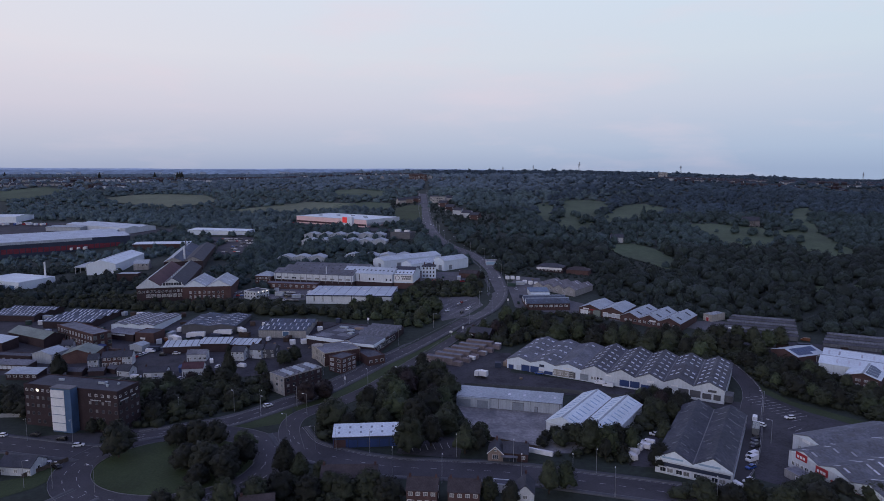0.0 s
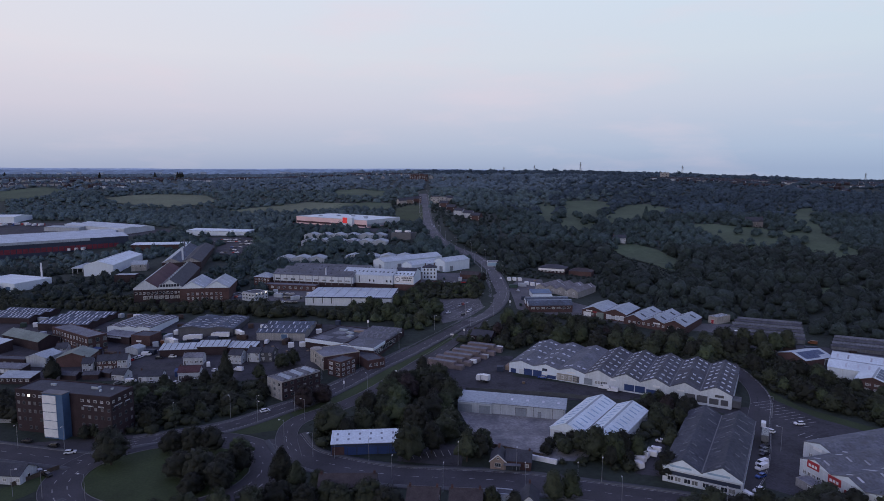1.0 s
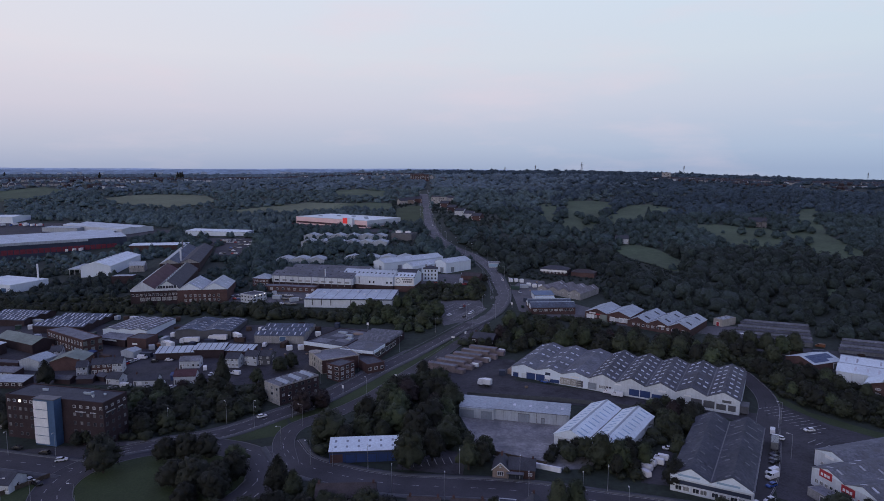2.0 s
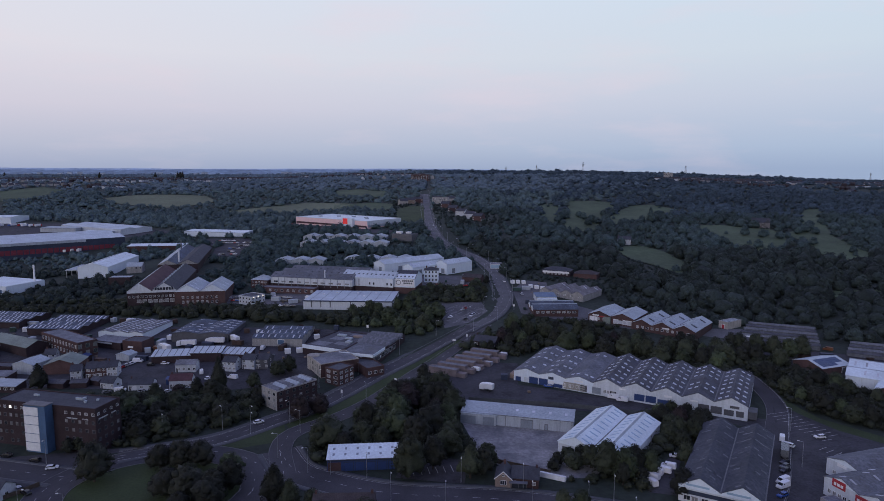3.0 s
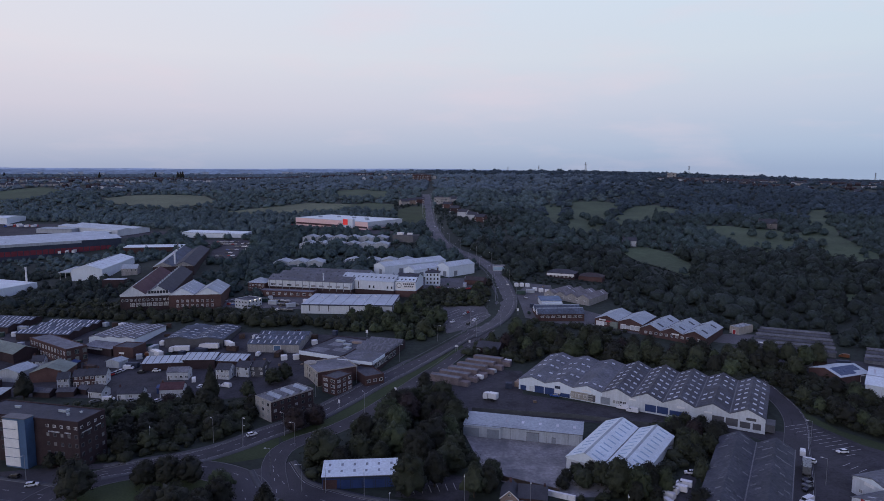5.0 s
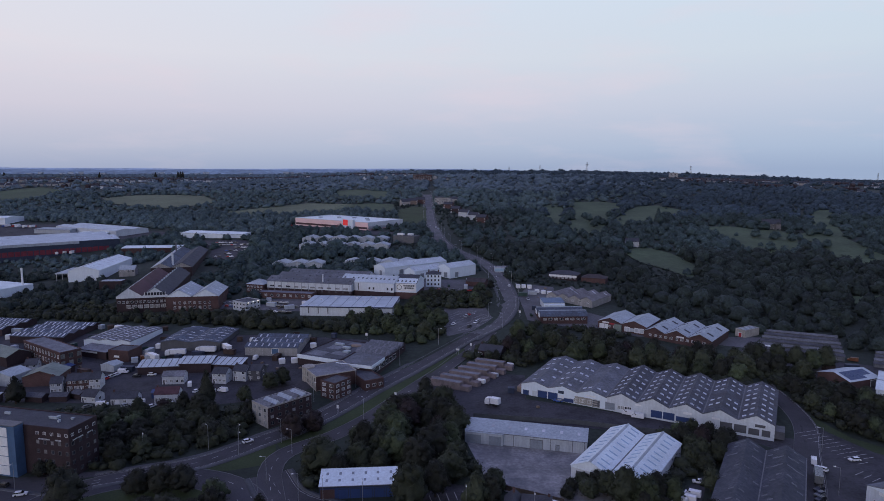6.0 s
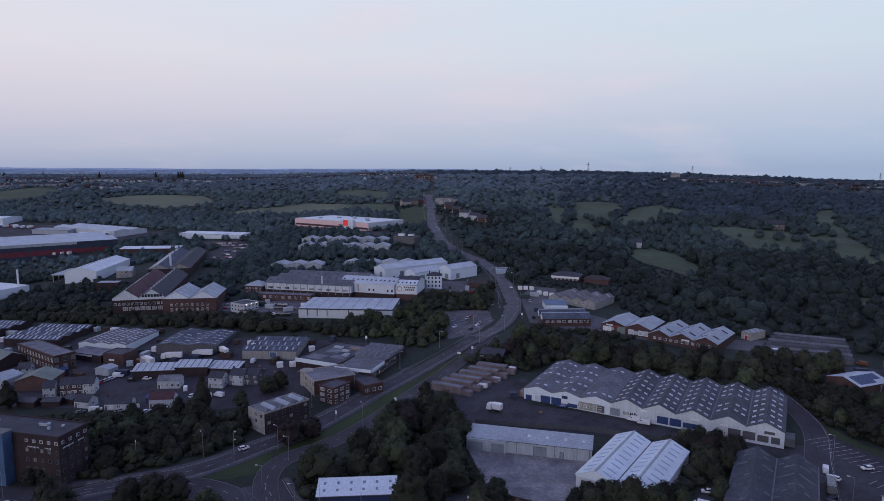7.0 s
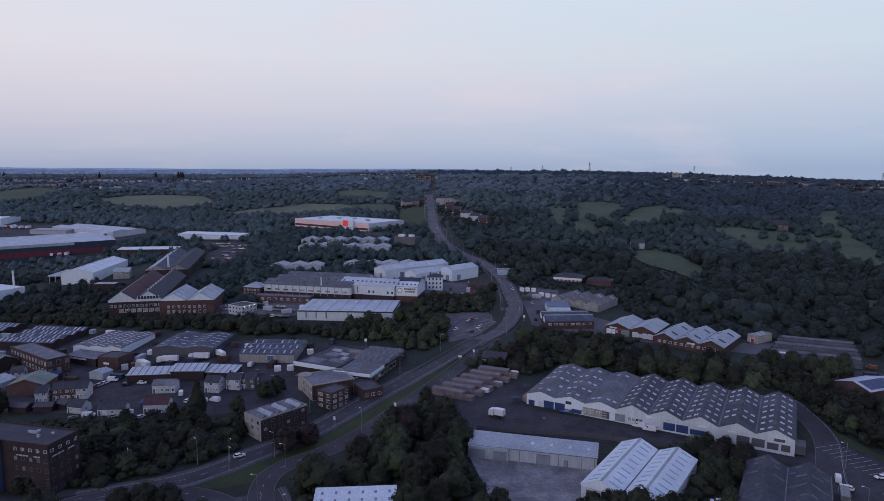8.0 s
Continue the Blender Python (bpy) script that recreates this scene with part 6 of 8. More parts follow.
def tree(x, y, tall, form=0, leaf=0, spread=1.0, label="", turn=None, group=""):
    """A broadleaf tree: trunk with limbs, and a crown of lumps and leaf sprays."""
    rng = random.Random(int(x * 7 + y * 13))
    key = (form, leaf)
    if key not in CROWNS:
        CROWNS[key] = soup("crown", *NEAR[form], FOLIAGE[leaf], True)
    m = pose(x, y, ground_z(x, y), 0, 0, rng.uniform(0, 360) if turn is None else turn) @ Matrix.Diagonal((tall * spread, tall * spread, tall, 1))
    words = label or ("copper-leaved tree with a dense dark crown" if leaf == 3 else "broadleaf tree in full dark green leaf")
    b = thing("tree", words, "tree", m, group)
    part("trunk", TRUNKS[form % 3], BARK, b)
    part("crown", CROWNS[key], FOLIAGE[leaf], b)
    return b


def in_town(x, y):
    return any(inside(x, y, ring) for ring in (TOWN_WEST, TOWN_EAST, TOWN_MID, TOWN_NORTH))


def scatter(ring, spacing, seed, margin=2.0, check=True, gaps=0.0):
    """Jittered places inside a ring, clear of buildings and roads."""
    rng = random.Random(seed)
    px, py = [p[0] for p in ring], [p[1] for p in ring]
    out, y = [], min(py)
    while y < max(py):
        x = min(px)
        while x < max(px):
            qx, qy = x + rng.uniform(-0.42, 0.42) * spacing, y + rng.uniform(-0.42, 0.42) * spacing
            bare = gaps and noise.noise(Vector((qx / 130, qy / 170, seed))) > gaps
            bare = bare or (qy > 1250 and in_town(qx, qy) and rng.random() < 0.72)
            if inside(qx, qy, ring) and not bare and not (check and blocked(qx, qy, margin)):
                out.append((qx, qy))
            x += spacing
        y += spacing
    return out


def grove(ring, spacing, seed, low=8, high=13, forms=(0, 1, 3, 4), margin=2.5, group="", copper=0.05, leaves=(0, 0, 1, 1, 2)):
    rng = random.Random(seed)
    for x, y in scatter(ring, spacing, seed, margin):
        tree(x, y, rng.uniform(low, high), rng.choice(forms), 3 if rng.random() < copper else rng.choice(leaves), rng.uniform(0.85, 1.2), group=group)


# single trees on the roundabout and along the street
for x, y, tall, form, leaf, spread in ((-110.5, 211, 14.5, 1, 1, 1.0), (-94, 220.5, 9, 4, 1, 1.0), (-87.5, 222.5, 10, 4, 1, 1.0), (-81, 222.5, 9.5, 4, 1, 1.0), (-68.5, 214.5, 9, 4, 2, 0.95), (-84, 202, 10, 4, 1, 1.05), (-77, 201, 11.5, 4, 1, 1.0), (-70, 202, 9.5, 4, 1, 1.0), (-69, 195, 11, 4, 1, 1.0), (-76, 191, 8, 4, 1, 1.0), (-66, 206, 11, 1, 1, 1.0),
                                       (-70, 170, 13, 4, 0, 0.8), (-61, 171, 14, 1, 0, 0.8), (-78, 170, 11, 4, 1, 0.8), (-50, 197, 14, 5, 1, 1.2), (-45, 195, 10, 2, 0, 1.1), (-38, 193, 8, 1, 0, 1.0), (-54, 175, 12, 1, 0, 1.0), (-48, 182, 10, 4, 1, 1.0), (-40, 182, 9, 1, 1, 1.2), (-22, 184, 10, 1, 0, 1.25), (-16, 181, 9, 4, 1, 1.1), (-29, 182, 9, 1, 0, 1.2), (-34, 186, 8, 4, 0, 1.0),
                                       (-11.4, 214.6, 15, 1, 0, 0.95), (-4, 220, 13, 0, 1, 1.0), (8, 214, 12, 2, 0, 1.15), (12, 217, 10, 1, 1, 1.0), (14, 222, 9, 1, 0, 1.0), (14, 181, 9, 1, 0, 0.8), (32.5, 186, 12, 0, 0, 0.78), (20, 177, 10, 0, 1, 0.8), (38, 189, 10, 1, 2, 0.9),
                                       (52, 216, 13, 3, 0, 1.0), (57, 213, 12, 1, 2, 0.9), (48, 221, 9, 1, 0, 1.0), (61, 217, 11, 3, 1, 0.9), (77, 180, 9, 1, 0, 1.2), (84, 178, 8, 4, 1, 1.2), (72, 203, 9.5, 1, 1, 1.15), (92, 181, 8, 1, 0, 1.2), (104, 180, 8, 1, 0, 1.2), (112, 185, 8, 4, 0, 1.2), (118, 181, 8, 1, 1, 1.2), (126, 177, 9, 4, 0, 1.2), (110, 178, 9, 4, 1, 1.2), (99, 176, 9, 1, 0, 1.2),
                                       (-57, 262, 11, 1, 3, 1.0), (-51, 268, 9, 4, 3, 1.1), (-179, 293, 13, 5, 1, 1.2), (-98, 289, 18, 5, 1, 0.75), (-85, 296, 8, 1, 0, 1.0), (-74, 316, 9, 1, 0, 1.0), (-78, 312, 8, 4, 0, 1.1),
                                       (168, 341, 13, 0, 0, 1.0), (175, 339, 12, 1, 2, 1.0), (183, 342, 13, 3, 0, 1.0), (162, 347, 12, 1, 0, 1.0), (37.5, 223.5, 5, 1, 1, 1.1), (42, 220.5, 6.5, 4, 0, 1.1), (35.5, 219.5, 4.5, 4, 1, 1.1), (46, 226, 6.5, 1, 1, 1.1), (41.5, 227, 5, 4, 0, 1.1), (-130.5, 231.4, 6, 1, 1, 1.0), (-126.8, 233.2, 6.5, 4, 0, 1.0), (-165.5, 247.5, 9, 4, 1, 1.1), (-171, 250, 10, 1, 1, 1.1),
                                       (-176, 257, 11, 1, 1, 1.1), (-188, 255, 11, 4, 1, 1.1), (-170, 268, 9, 1, 0, 1.0)):
    tree(x, y, tall, form, leaf, spread)

grove([(-48, 222), (-47, 236), (-36, 254), (-26, 280), (-9, 322), (4, 344), (10, 348), (-2, 330), (-12, 318), (-8, 300), (2, 292), (5, 247), (10, 232), (0, 230), (-14, 228), (-24, 230), (-40, 228)], 8.2, 1, 8.5, 14, group="trees between the roads")
grove([(-132, 272), (-125, 287), (-104, 288), (-92, 282), (-78, 284), (-74, 272), (-77, 262), (-94, 249), (-107, 240), (-115, 236), (-118, 250), (-136, 258)], 8.0, 2, 5, 9, forms=(1, 4, 4, 3), group="scrub beside the main road")
grove([(32, 376), (68, 343), (120, 322), (146, 316), (162, 334), (178, 350), (166, 360), (138, 346), (99, 361), (54, 380), (38, 390)], 8.2, 3, 9, 13, group="belt of trees below the edge units")
grove([(22, 372), (34, 368), (50, 352), (40, 340), (30, 345), (12, 352), (4, 356), (12, 372)], 7.0, 4, 6, 10, group="trees below the bend")
grove([(52, 219), (60, 222), (68, 212), (80, 222), (90, 240), (104, 262), (98, 276), (84, 268), (78, 258), (80, 236), (70, 222), (60, 219)], 6.5, 5, 7, 10.5, margin=1.0, group="trees behind the twin shed")
grove([(36, 212), (48, 212), (66, 205), (70, 212), (58, 220), (46, 222), (38, 226)], 6.0, 6, 5, 9, margin=1.5, group="trees behind the twin shed")
grove([(142, 300), (147, 270), (171, 240), (198, 224), (215, 262), (190, 276), (178, 298), (170, 312), (160, 318), (146, 322)], 8.6, 7, 7, 10, group="belt of trees beyond the car park")
grove([(160, 322), (172, 330), (196, 330), (206, 324), (196, 340), (176, 346), (162, 338)], 7.0, 8, 9, 14, group="belt of trees beyond the car park")
grove([(-60, 388), (-28, 390), (-26, 376), (-2, 386), (-3, 432), (-22, 430), (-60, 424)], 9.5, 21, 7, 10.5, margin=1.0, group="belt of trees below the forge works", copper=0, leaves=(2, 2, 0))
grove([(-25, 464), (-11, 470), (12, 468), (27, 474), (27, 452), (22, 442), (0, 440), (-22, 440)], 9.0, 22, 3.5, 7, forms=(1, 4, 3), margin=0.8, group="bushes below the forge works")
grove([(48, 470), (52, 440), (56, 428), (50, 425), (46, 440), (46, 470)], 6.0, 10, 4, 7, group="trees beside the bend")
grove([(4, 442), (16, 436), (28, 448), (34, 480), (28, 490), (18, 470)], 7.0, 11, 5, 8, margin=1.0, group="trees inside the bend")
grove([(46, 283), (58, 278), (80, 272), (82, 275), (60, 282), (48, 288)], 5.0, 12, 3, 5, forms=(4, 1), margin=0.5, group="bushes along the works yard")


def woodland(name, label, places, templates, low, high, seed, material):
    """Woods that nobody could count: one mesh of many crowns."""
    rng = np.random.default_rng(seed)
    V, T, count = [], [], 0
    for x, y in places:
        v, t = templates[rng.integers(len(templates))]
        h = rng.uniform(low, high) * (1 + 0.5 * noise.noise(Vector((x / 45, y / 60, seed)))) * (1.25 if rng.random() < 0.12 else 1.0)
        a = rng.uniform(0, 2 * np.pi)
        s = h * rng.uniform(0.85, 1.3)
        c, k = np.cos(a) * s, np.sin(a) * s
        q = np.column_stack((v[:, 0] * c - v[:, 1] * k + x, v[:, 0] * k + v[:, 1] * c + y, v[:, 2] * h + ground_z(x, y) - 0.16 * h))
        V.append(q)
        T.append(t + count)
        count += len(v)
    if not V:
        return None
    return tagged(new(name, soup(name, np.vstack(V), np.vstack(T), material, True)), label, "woods", kind="stuff")


MID = [crown_arrays(40 + i, 2, 7, 160, 0.044, w, 0.98, c, (0.11, 0.19), 1, 0.7) for i, (w, c) in enumerate([(0.9, 0.25), (1.1, 0.1), (0.8, 0.45), (1.0, 0.3), (0.7, 0.65), (1.2, 0.15), (0.95, 0.2), (1.15, 0.1)])]
FAR = [crown_arrays(60 + i, 1, 3, 30, 0.085, w, 0.98, 0.15, (0.15, 0.24), 1, 0.5) for i, w in enumerate([1.5, 1.8, 1.3, 1.9, 1.6, 1.1, 2.0])]
HILL = [crown_arrays(70 + i, 2, 5, 65, 0.060, w, 0.98, 0.2, (0.13, 0.22), 1, 0.8) for i, w in enumerate([1.1, 1.4, 0.95, 1.5, 1.2, 0.8, 1.6])]
SHRUB = [crown_arrays(80 + i, 1, 3, 65, 0.085, 1.3, 0.98, 0.0, (0.13, 0.21), 1, 0.7) for i in range(4)]
# planting kept low in front of the houses on the hill road, the low hall and the mansion, to fit the camera's view of
# them
LOW = [[(-8, 760), (60, 735), (78, 830), (40, 940), (12, 1040), (-16, 1040), (-17, 900)], [(-104, 890), (-38, 870), (-40, 1030), (-84, 1030)], [(62, 494), (128, 488), (132, 532), (66, 534)], [(372, 768), (412, 772), (414, 820), (376, 822)], [(158, 520), (190, 505), (206, 552), (186, 585), (172, 632), (160, 600)]]
LOW.append([(-58, 612), (-22, 606), (-24, 654), (-54, 656)])
LOW.append([(-226, 585), (-184, 580), (-186, 604), (-218, 612)])
OPEN.extend(LOW)
belt = scatter([(-300, 412), (-240, 420), (-170, 408), (-80, 396), (-34, 384), (-26, 372), (-14, 366), (-4, 384), (-6, 400), (-10, 410), (-36, 408), (-90, 410), (-150, 424), (-215, 430), (-300, 438)], 5.5, 9, 1.0)
woodland("tree_belt", "belt of broadleaf trees below the forge works", [p for p in belt if p[0] < -55], MID, 5, 8.5, 9, LEAF)
woodland("tree_belt", "brighter green trees beside the main road", [p for p in belt if p[0] >= -55], MID, 5, 8.5, 29, LEAF_LIGHT)
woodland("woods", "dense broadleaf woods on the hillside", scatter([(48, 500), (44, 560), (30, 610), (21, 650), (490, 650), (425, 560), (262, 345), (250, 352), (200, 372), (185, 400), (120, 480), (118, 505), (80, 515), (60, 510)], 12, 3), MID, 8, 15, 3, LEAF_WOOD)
woodland("woods", "broadleaf woods on the slope", scatter([(21, 650), (10, 700), (-5, 800), (0, 930), (690, 930), (490, 650)], 12.6, 41), MID, 6.5, 12.5, 41, HAZE_LEAF_SLOPE)
woodland("woods", "dense broadleaf woods on the hillside", scatter([(215, 268), (262, 345), (425, 560), (440, 540), (280, 300), (230, 262)], 12, 31), MID, 9, 16, 31, LEAF_WOOD)
woodland("woods", "broadleaf belts between the works", scatter([(-330, 500), (-260, 520), (-225, 505), (-214, 450), (-300, 442), (-420, 470), (-420, 560), (-300, 560)], 8, 32), MID, 5, 9, 32, LEAF_WOOD)
woodland("woods", "broadleaf belts between the works", scatter([(-170, 500), (-120, 495), (-60, 505), (-60, 545), (-160, 545), (-140, 580), (20, 575), (20, 620), (-10, 690), (-30, 640), (-140, 620), (-150, 700), (-190, 760), (-190, 690), (-230, 640), (-210, 580), (-170, 560)], 9, 33), MID, 7, 11, 33, HAZE_LEAF_SLOPE)
woodland("woods", "broadleaf trees behind the works", scatter([(-330, 640), (-250, 600), (-150, 585), (-140, 640), (-30, 650), (-12, 700), (-30, 830), (-165, 812), (-190, 720), (-240, 690), (-250, 765), (-330, 800)], 10, 36, 1.5), MID, 5, 10, 36, HAZE_LEAF_SLOPE)
woodland("woods", "broadleaf trees behind the works", scatter([(-190, 506), (-150, 456), (-120, 458), (-60, 500), (-40, 508), (0, 514), (26, 534), (28, 575), (-140, 575), (-180, 600), (-190, 560)], 7.5, 37, 1.0), MID, 3, 6, 37, HAZE_LEAF_SLOPE)
woodland("woods", "broadleaf trees behind the eastern sheds", scatter([(80, 515), (118, 505), (120, 480), (185, 400), (176, 394), (152, 398), (125, 422), (112, 440), (105, 475), (98, 500)], 7.5, 38, 1.0), MID, 5, 9, 38, LEAF_WOOD)
woodland("woods", "broadleaf trees between the sheds and the clinic", scatter([(56, 494), (74, 500), (100, 496), (124, 484), (132, 508), (104, 518), (70, 518), (58, 508)], 6.0, 43, 0.8), MID, 5, 8.5, 43, LEAF_WOOD)
woodland("scrub", "scrub and hedges round the yards", scatter([(-330, 426), (-240, 436), (-150, 436), (-150, 456), (-190, 440), (-215, 450), (-330, 470)], 5.5, 39, 1.0), SHRUB, 2, 5, 39, LEAF)
woodland("scrub", "scrub beside the bend of the road", scatter([(46, 402), (56, 398), (72, 396), (98, 386), (104, 392), (80, 404), (56, 408), (47, 416)], 4.5, 40, 0.8, False), SHRUB, 2.5, 5, 40, LEAF)
woodland("woods", "broadleaf belts below the distribution sheds", scatter([(-560, 560), (-300, 570), (-240, 610), (-260, 640), (-420, 640), (-560, 640)], 10, 34), MID, 4, 6.5, 34, HAZE_LEAF_MID)
woodland("woods", "broadleaf woods round the retail store", scatter([(-240, 690), (-190, 720), (-165, 800), (-60, 820), (-40, 780), (-28, 820), (-32, 960), (-620, 960), (-620, 880), (-340, 860), (-320, 780), (-250, 760)], 11, 35), MID, 7, 11, 35, HAZE_LEAF_MID)
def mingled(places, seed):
    """Splits woods between two haze tints of one foliage, mingling: the paler near the hill road, the darker to the
    east.
    """
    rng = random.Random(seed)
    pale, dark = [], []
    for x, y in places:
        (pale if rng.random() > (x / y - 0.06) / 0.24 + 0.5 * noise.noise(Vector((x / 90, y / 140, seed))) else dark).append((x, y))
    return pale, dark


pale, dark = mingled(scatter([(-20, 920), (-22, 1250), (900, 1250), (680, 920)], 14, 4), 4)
woodland("far_woods", "broadleaf woods on the upper hillside", dark, HILL, 6, 11, 4, HAZE_LEAF_HILL)
woodland("far_woods", "broadleaf woods beside the hill road, haze lightening their colour", pale, HILL, 6, 11, 24, HAZE_LEAF_MID)
woodland("far_woods", "broadleaf woods on the upper hillside", scatter([(-36, 940), (-40, 1250), (-860, 1250), (-620, 940)], 14, 5), HILL, 5, 10, 5, HAZE_LEAF_MID)
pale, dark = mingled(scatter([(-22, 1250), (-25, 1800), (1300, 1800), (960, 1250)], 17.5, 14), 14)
woodland("far_woods", "distant broadleaf woods", dark, FAR, 6, 12, 14, HAZE_LEAF_HILL)
woodland("far_woods", "distant woods along the ridge, haze lightening their colour", pale, FAR, 6, 12, 25, HAZE_LEAF_FAR)
woodland("far_woods", "distant broadleaf woods", scatter([(-40, 1250), (-40, 1800), (-1300, 1800), (-860, 1250)], 18.5, 15), FAR, 5, 11, 15, HAZE_LEAF_FAR)
woodland("far_woods", "trees on the skyline", scatter([(0, 1800), (0, 2600), (1850, 2600), (1290, 1800)], 30, 6, gaps=0.4), FAR, 5, 9.5, 6, HAZE_LEAF_HILL)
woodland("far_woods", "trees on the skyline", scatter([(-1300, 1800), (-2050, 2900), (0, 2900), (0, 1800)], 36, 16, gaps=0.3), FAR, 6, 12, 16, HAZE_LEAF_FAR)
woodland("far_woods", "taller trees along the ridge", scatter([(-60, 1900), (-60, 2080), (560, 2100), (1500, 2080), (1420, 1900), (560, 1930)], 20, 17, gaps=0.25), FAR, 7, 13, 17, HAZE_LEAF_HILL)
woodland("far_woods", "trees and hedges on the western skyline", scatter([(-1700, 2050), (-1700, 2200), (-60, 2200), (-60, 2050)], 26, 18, gaps=0.15), FAR, 8, 14, 18, HAZE_LEAF_FAR)
del OPEN[-len(LOW):]
for i, ring in enumerate(LOW):
    woodland("scrub", "low scrub and garden trees before the houses", scatter(ring, 9 if i < 2 else 6.0, 90 + i, 1.5), MID if i < 2 else SHRUB, 2.0, 5.5 if i < 2 else 3.2, 90 + i, LEAF_WOOD)

woodland("woods", "broadleaf trees behind the distribution sheds", scatter([(-478, 842), (-470, 880), (-378, 880), (-318, 832), (-338, 800), (-372, 822), (-430, 852)], 9, 44, 1.5), MID, 6, 10, 44, HAZE_LEAF_MID)
woodland("fairway_trees", "single trees dotted over the golf course", scatter([(90, 800), (90, 1060), (590, 1040), (430, 640), (360, 620), (230, 560), (170, 560), (150, 660)], 75, 95, 2.0, False), MID, 5, 8, 95, HAZE_LEAF_SLOPE)

# undergrowth that closes the ground below the near groves
THICKETS = [[(-48, 222), (-46, 236), (-33, 252), (-23, 278), (-8, 324), (4, 346), (12, 350), (-2, 330), (-12, 318), (-8, 300), (2, 292), (5, 247), (10, 232), (0, 230), (-14, 228), (-40, 228)],
            [(-134, 284), (-124, 288), (-104, 291), (-92, 285), (-77, 287), (-72, 274), (-76, 261), (-93, 247), (-105, 238), (-116, 233), (-119, 248), (-140, 255), (-156, 262), (-160, 286), (-140, 290)],
            [(32, 370), (68, 338), (120, 314), (150, 310), (164, 332), (178, 350), (166, 358), (136, 340), (97, 356), (52, 376), (36, 386)],
            [(22, 372), (34, 368), (50, 352), (40, 340), (30, 345), (12, 352), (4, 356), (12, 372)],
            [(52, 219), (62, 222), (78, 234), (104, 262), (98, 278), (84, 270), (76, 258), (70, 236), (60, 222)],
            [(36, 212), (48, 212), (62, 205), (62, 214), (56, 220), (46, 222), (38, 226)],
            [(142, 300), (147, 270), (171, 240), (198, 224), (215, 262), (190, 276), (178, 298), (170, 312), (160, 318), (146, 322)],
            [(160, 322), (172, 330), (196, 330), (206, 324), (196, 340), (176, 346), (162, 338)],
            [(-84, 166), (-80, 171), (-66, 172), (-56, 172), (-56, 166), (-72, 164)],
            [(70, 184), (132, 172), (136, 186), (118, 190), (96, 184), (76, 190)],
            [(-60, 178), (-30, 176), (-12, 178), (-14, 188), (-34, 194), (-56, 192)],
            [(-26, 466), (-11, 472), (12, 469), (28, 475), (28, 452), (23, 438), (0, 437), (-22, 438)],
            [(-60, 386), (-28, 390), (-26, 376), (-2, 386), (-3, 432), (-22, 430), (-60, 424)],
            [(-10, 358), (14, 372), (32, 368), (29, 354), (13, 357), (-4, 346)],
            [(-28, 298), (-18, 316), (-5, 344), (6, 362), (12, 362), (6, 346), (-8, 320), (-20, 297)],
            [(-195, 250), (-168, 250), (-164, 276), (-195, 276)]]
for i, ring in enumerate(THICKETS):
    woodland("thicket", "dense dark undergrowth below the trees", scatter(ring, 4.0, 70 + i, 1.0, check=i not in (8, 9, 10, 15)), SHRUB, 2.6, 5.2, 70 + i, LEAF)


# ---- vehicles ----
PAINT = {
    "white": surface("white_car_paint", (0.72, 0.72, 0.73), 0.3, 0.05, 0.5, 3.0, 0.04, spec=0.5), "silver": surface("silver_car_paint", (0.38, 0.39, 0.41), 0.3, 0.05, 0.5, 3.0, 0.04, spec=0.5),
    "black": surface("black_car_paint", (0.02, 0.02, 0.023), 0.25, 0.05, 0.5, 3.0, 0.04, spec=0.5), "blue": surface("blue_car_paint", (0.03, 0.08, 0.28), 0.3, 0.05, 0.5, 3.0, 0.04, spec=0.5),
    "red": surface("red_car_paint", (0.34, 0.02, 0.025), 0.3, 0.05, 0.5, 3.0, 0.04, spec=0.5), "grey": surface("grey_car_paint", (0.12, 0.125, 0.13), 0.3, 0.05, 0.5, 3.0, 0.04, spec=0.5),
    "orange": surface("orange_paint", (0.15, 0.06, 0.03), 0.4, 0.05, 0.5, 3.0, 0.04),
}


def wheel_mesh(r, w):
    bm = bmesh.new()
    tube(bm, 0, 0, -w / 2, w / 2, r, r, 12, pose(0, 0, 0, 0, 90, 0))
    return mesh_of("wheel", bm, TYRE)


def taper_body(outline, w, shrink, top, material, name):
    """A body from its side outline of (y, z) pairs, narrowed above a height."""
    bm = bmesh.new()
    prism(bm, outline, -w / 2, w / 2, "x")
    for v in bm.verts:
        if v.co.z > top:
            v.co.x *= shrink
    return mesh_of(name, bm, material)


def place_vehicle(name, label, x, y, rot, pieces, wheels, group=""):
    small = 1.0 if name == "lorry" else 0.9
    b = thing(name, label, name.replace("_", " "), pose(x, y, ground_z(x, y) + 0.2, 0, 0, rot) @ Matrix.Diagonal((small, small, small, 1)), group)
    for pn, data, mat in pieces:
        part(pn, data, mat, b)
    r, w, places = wheels
    data = shared(("wheel", r, w), lambda: wheel_mesh(r, w))
    for wx, wy in places if y < 370 else ():
        part("wheel", data, TYRE, b, at=pose(wx, wy, r))
    return b


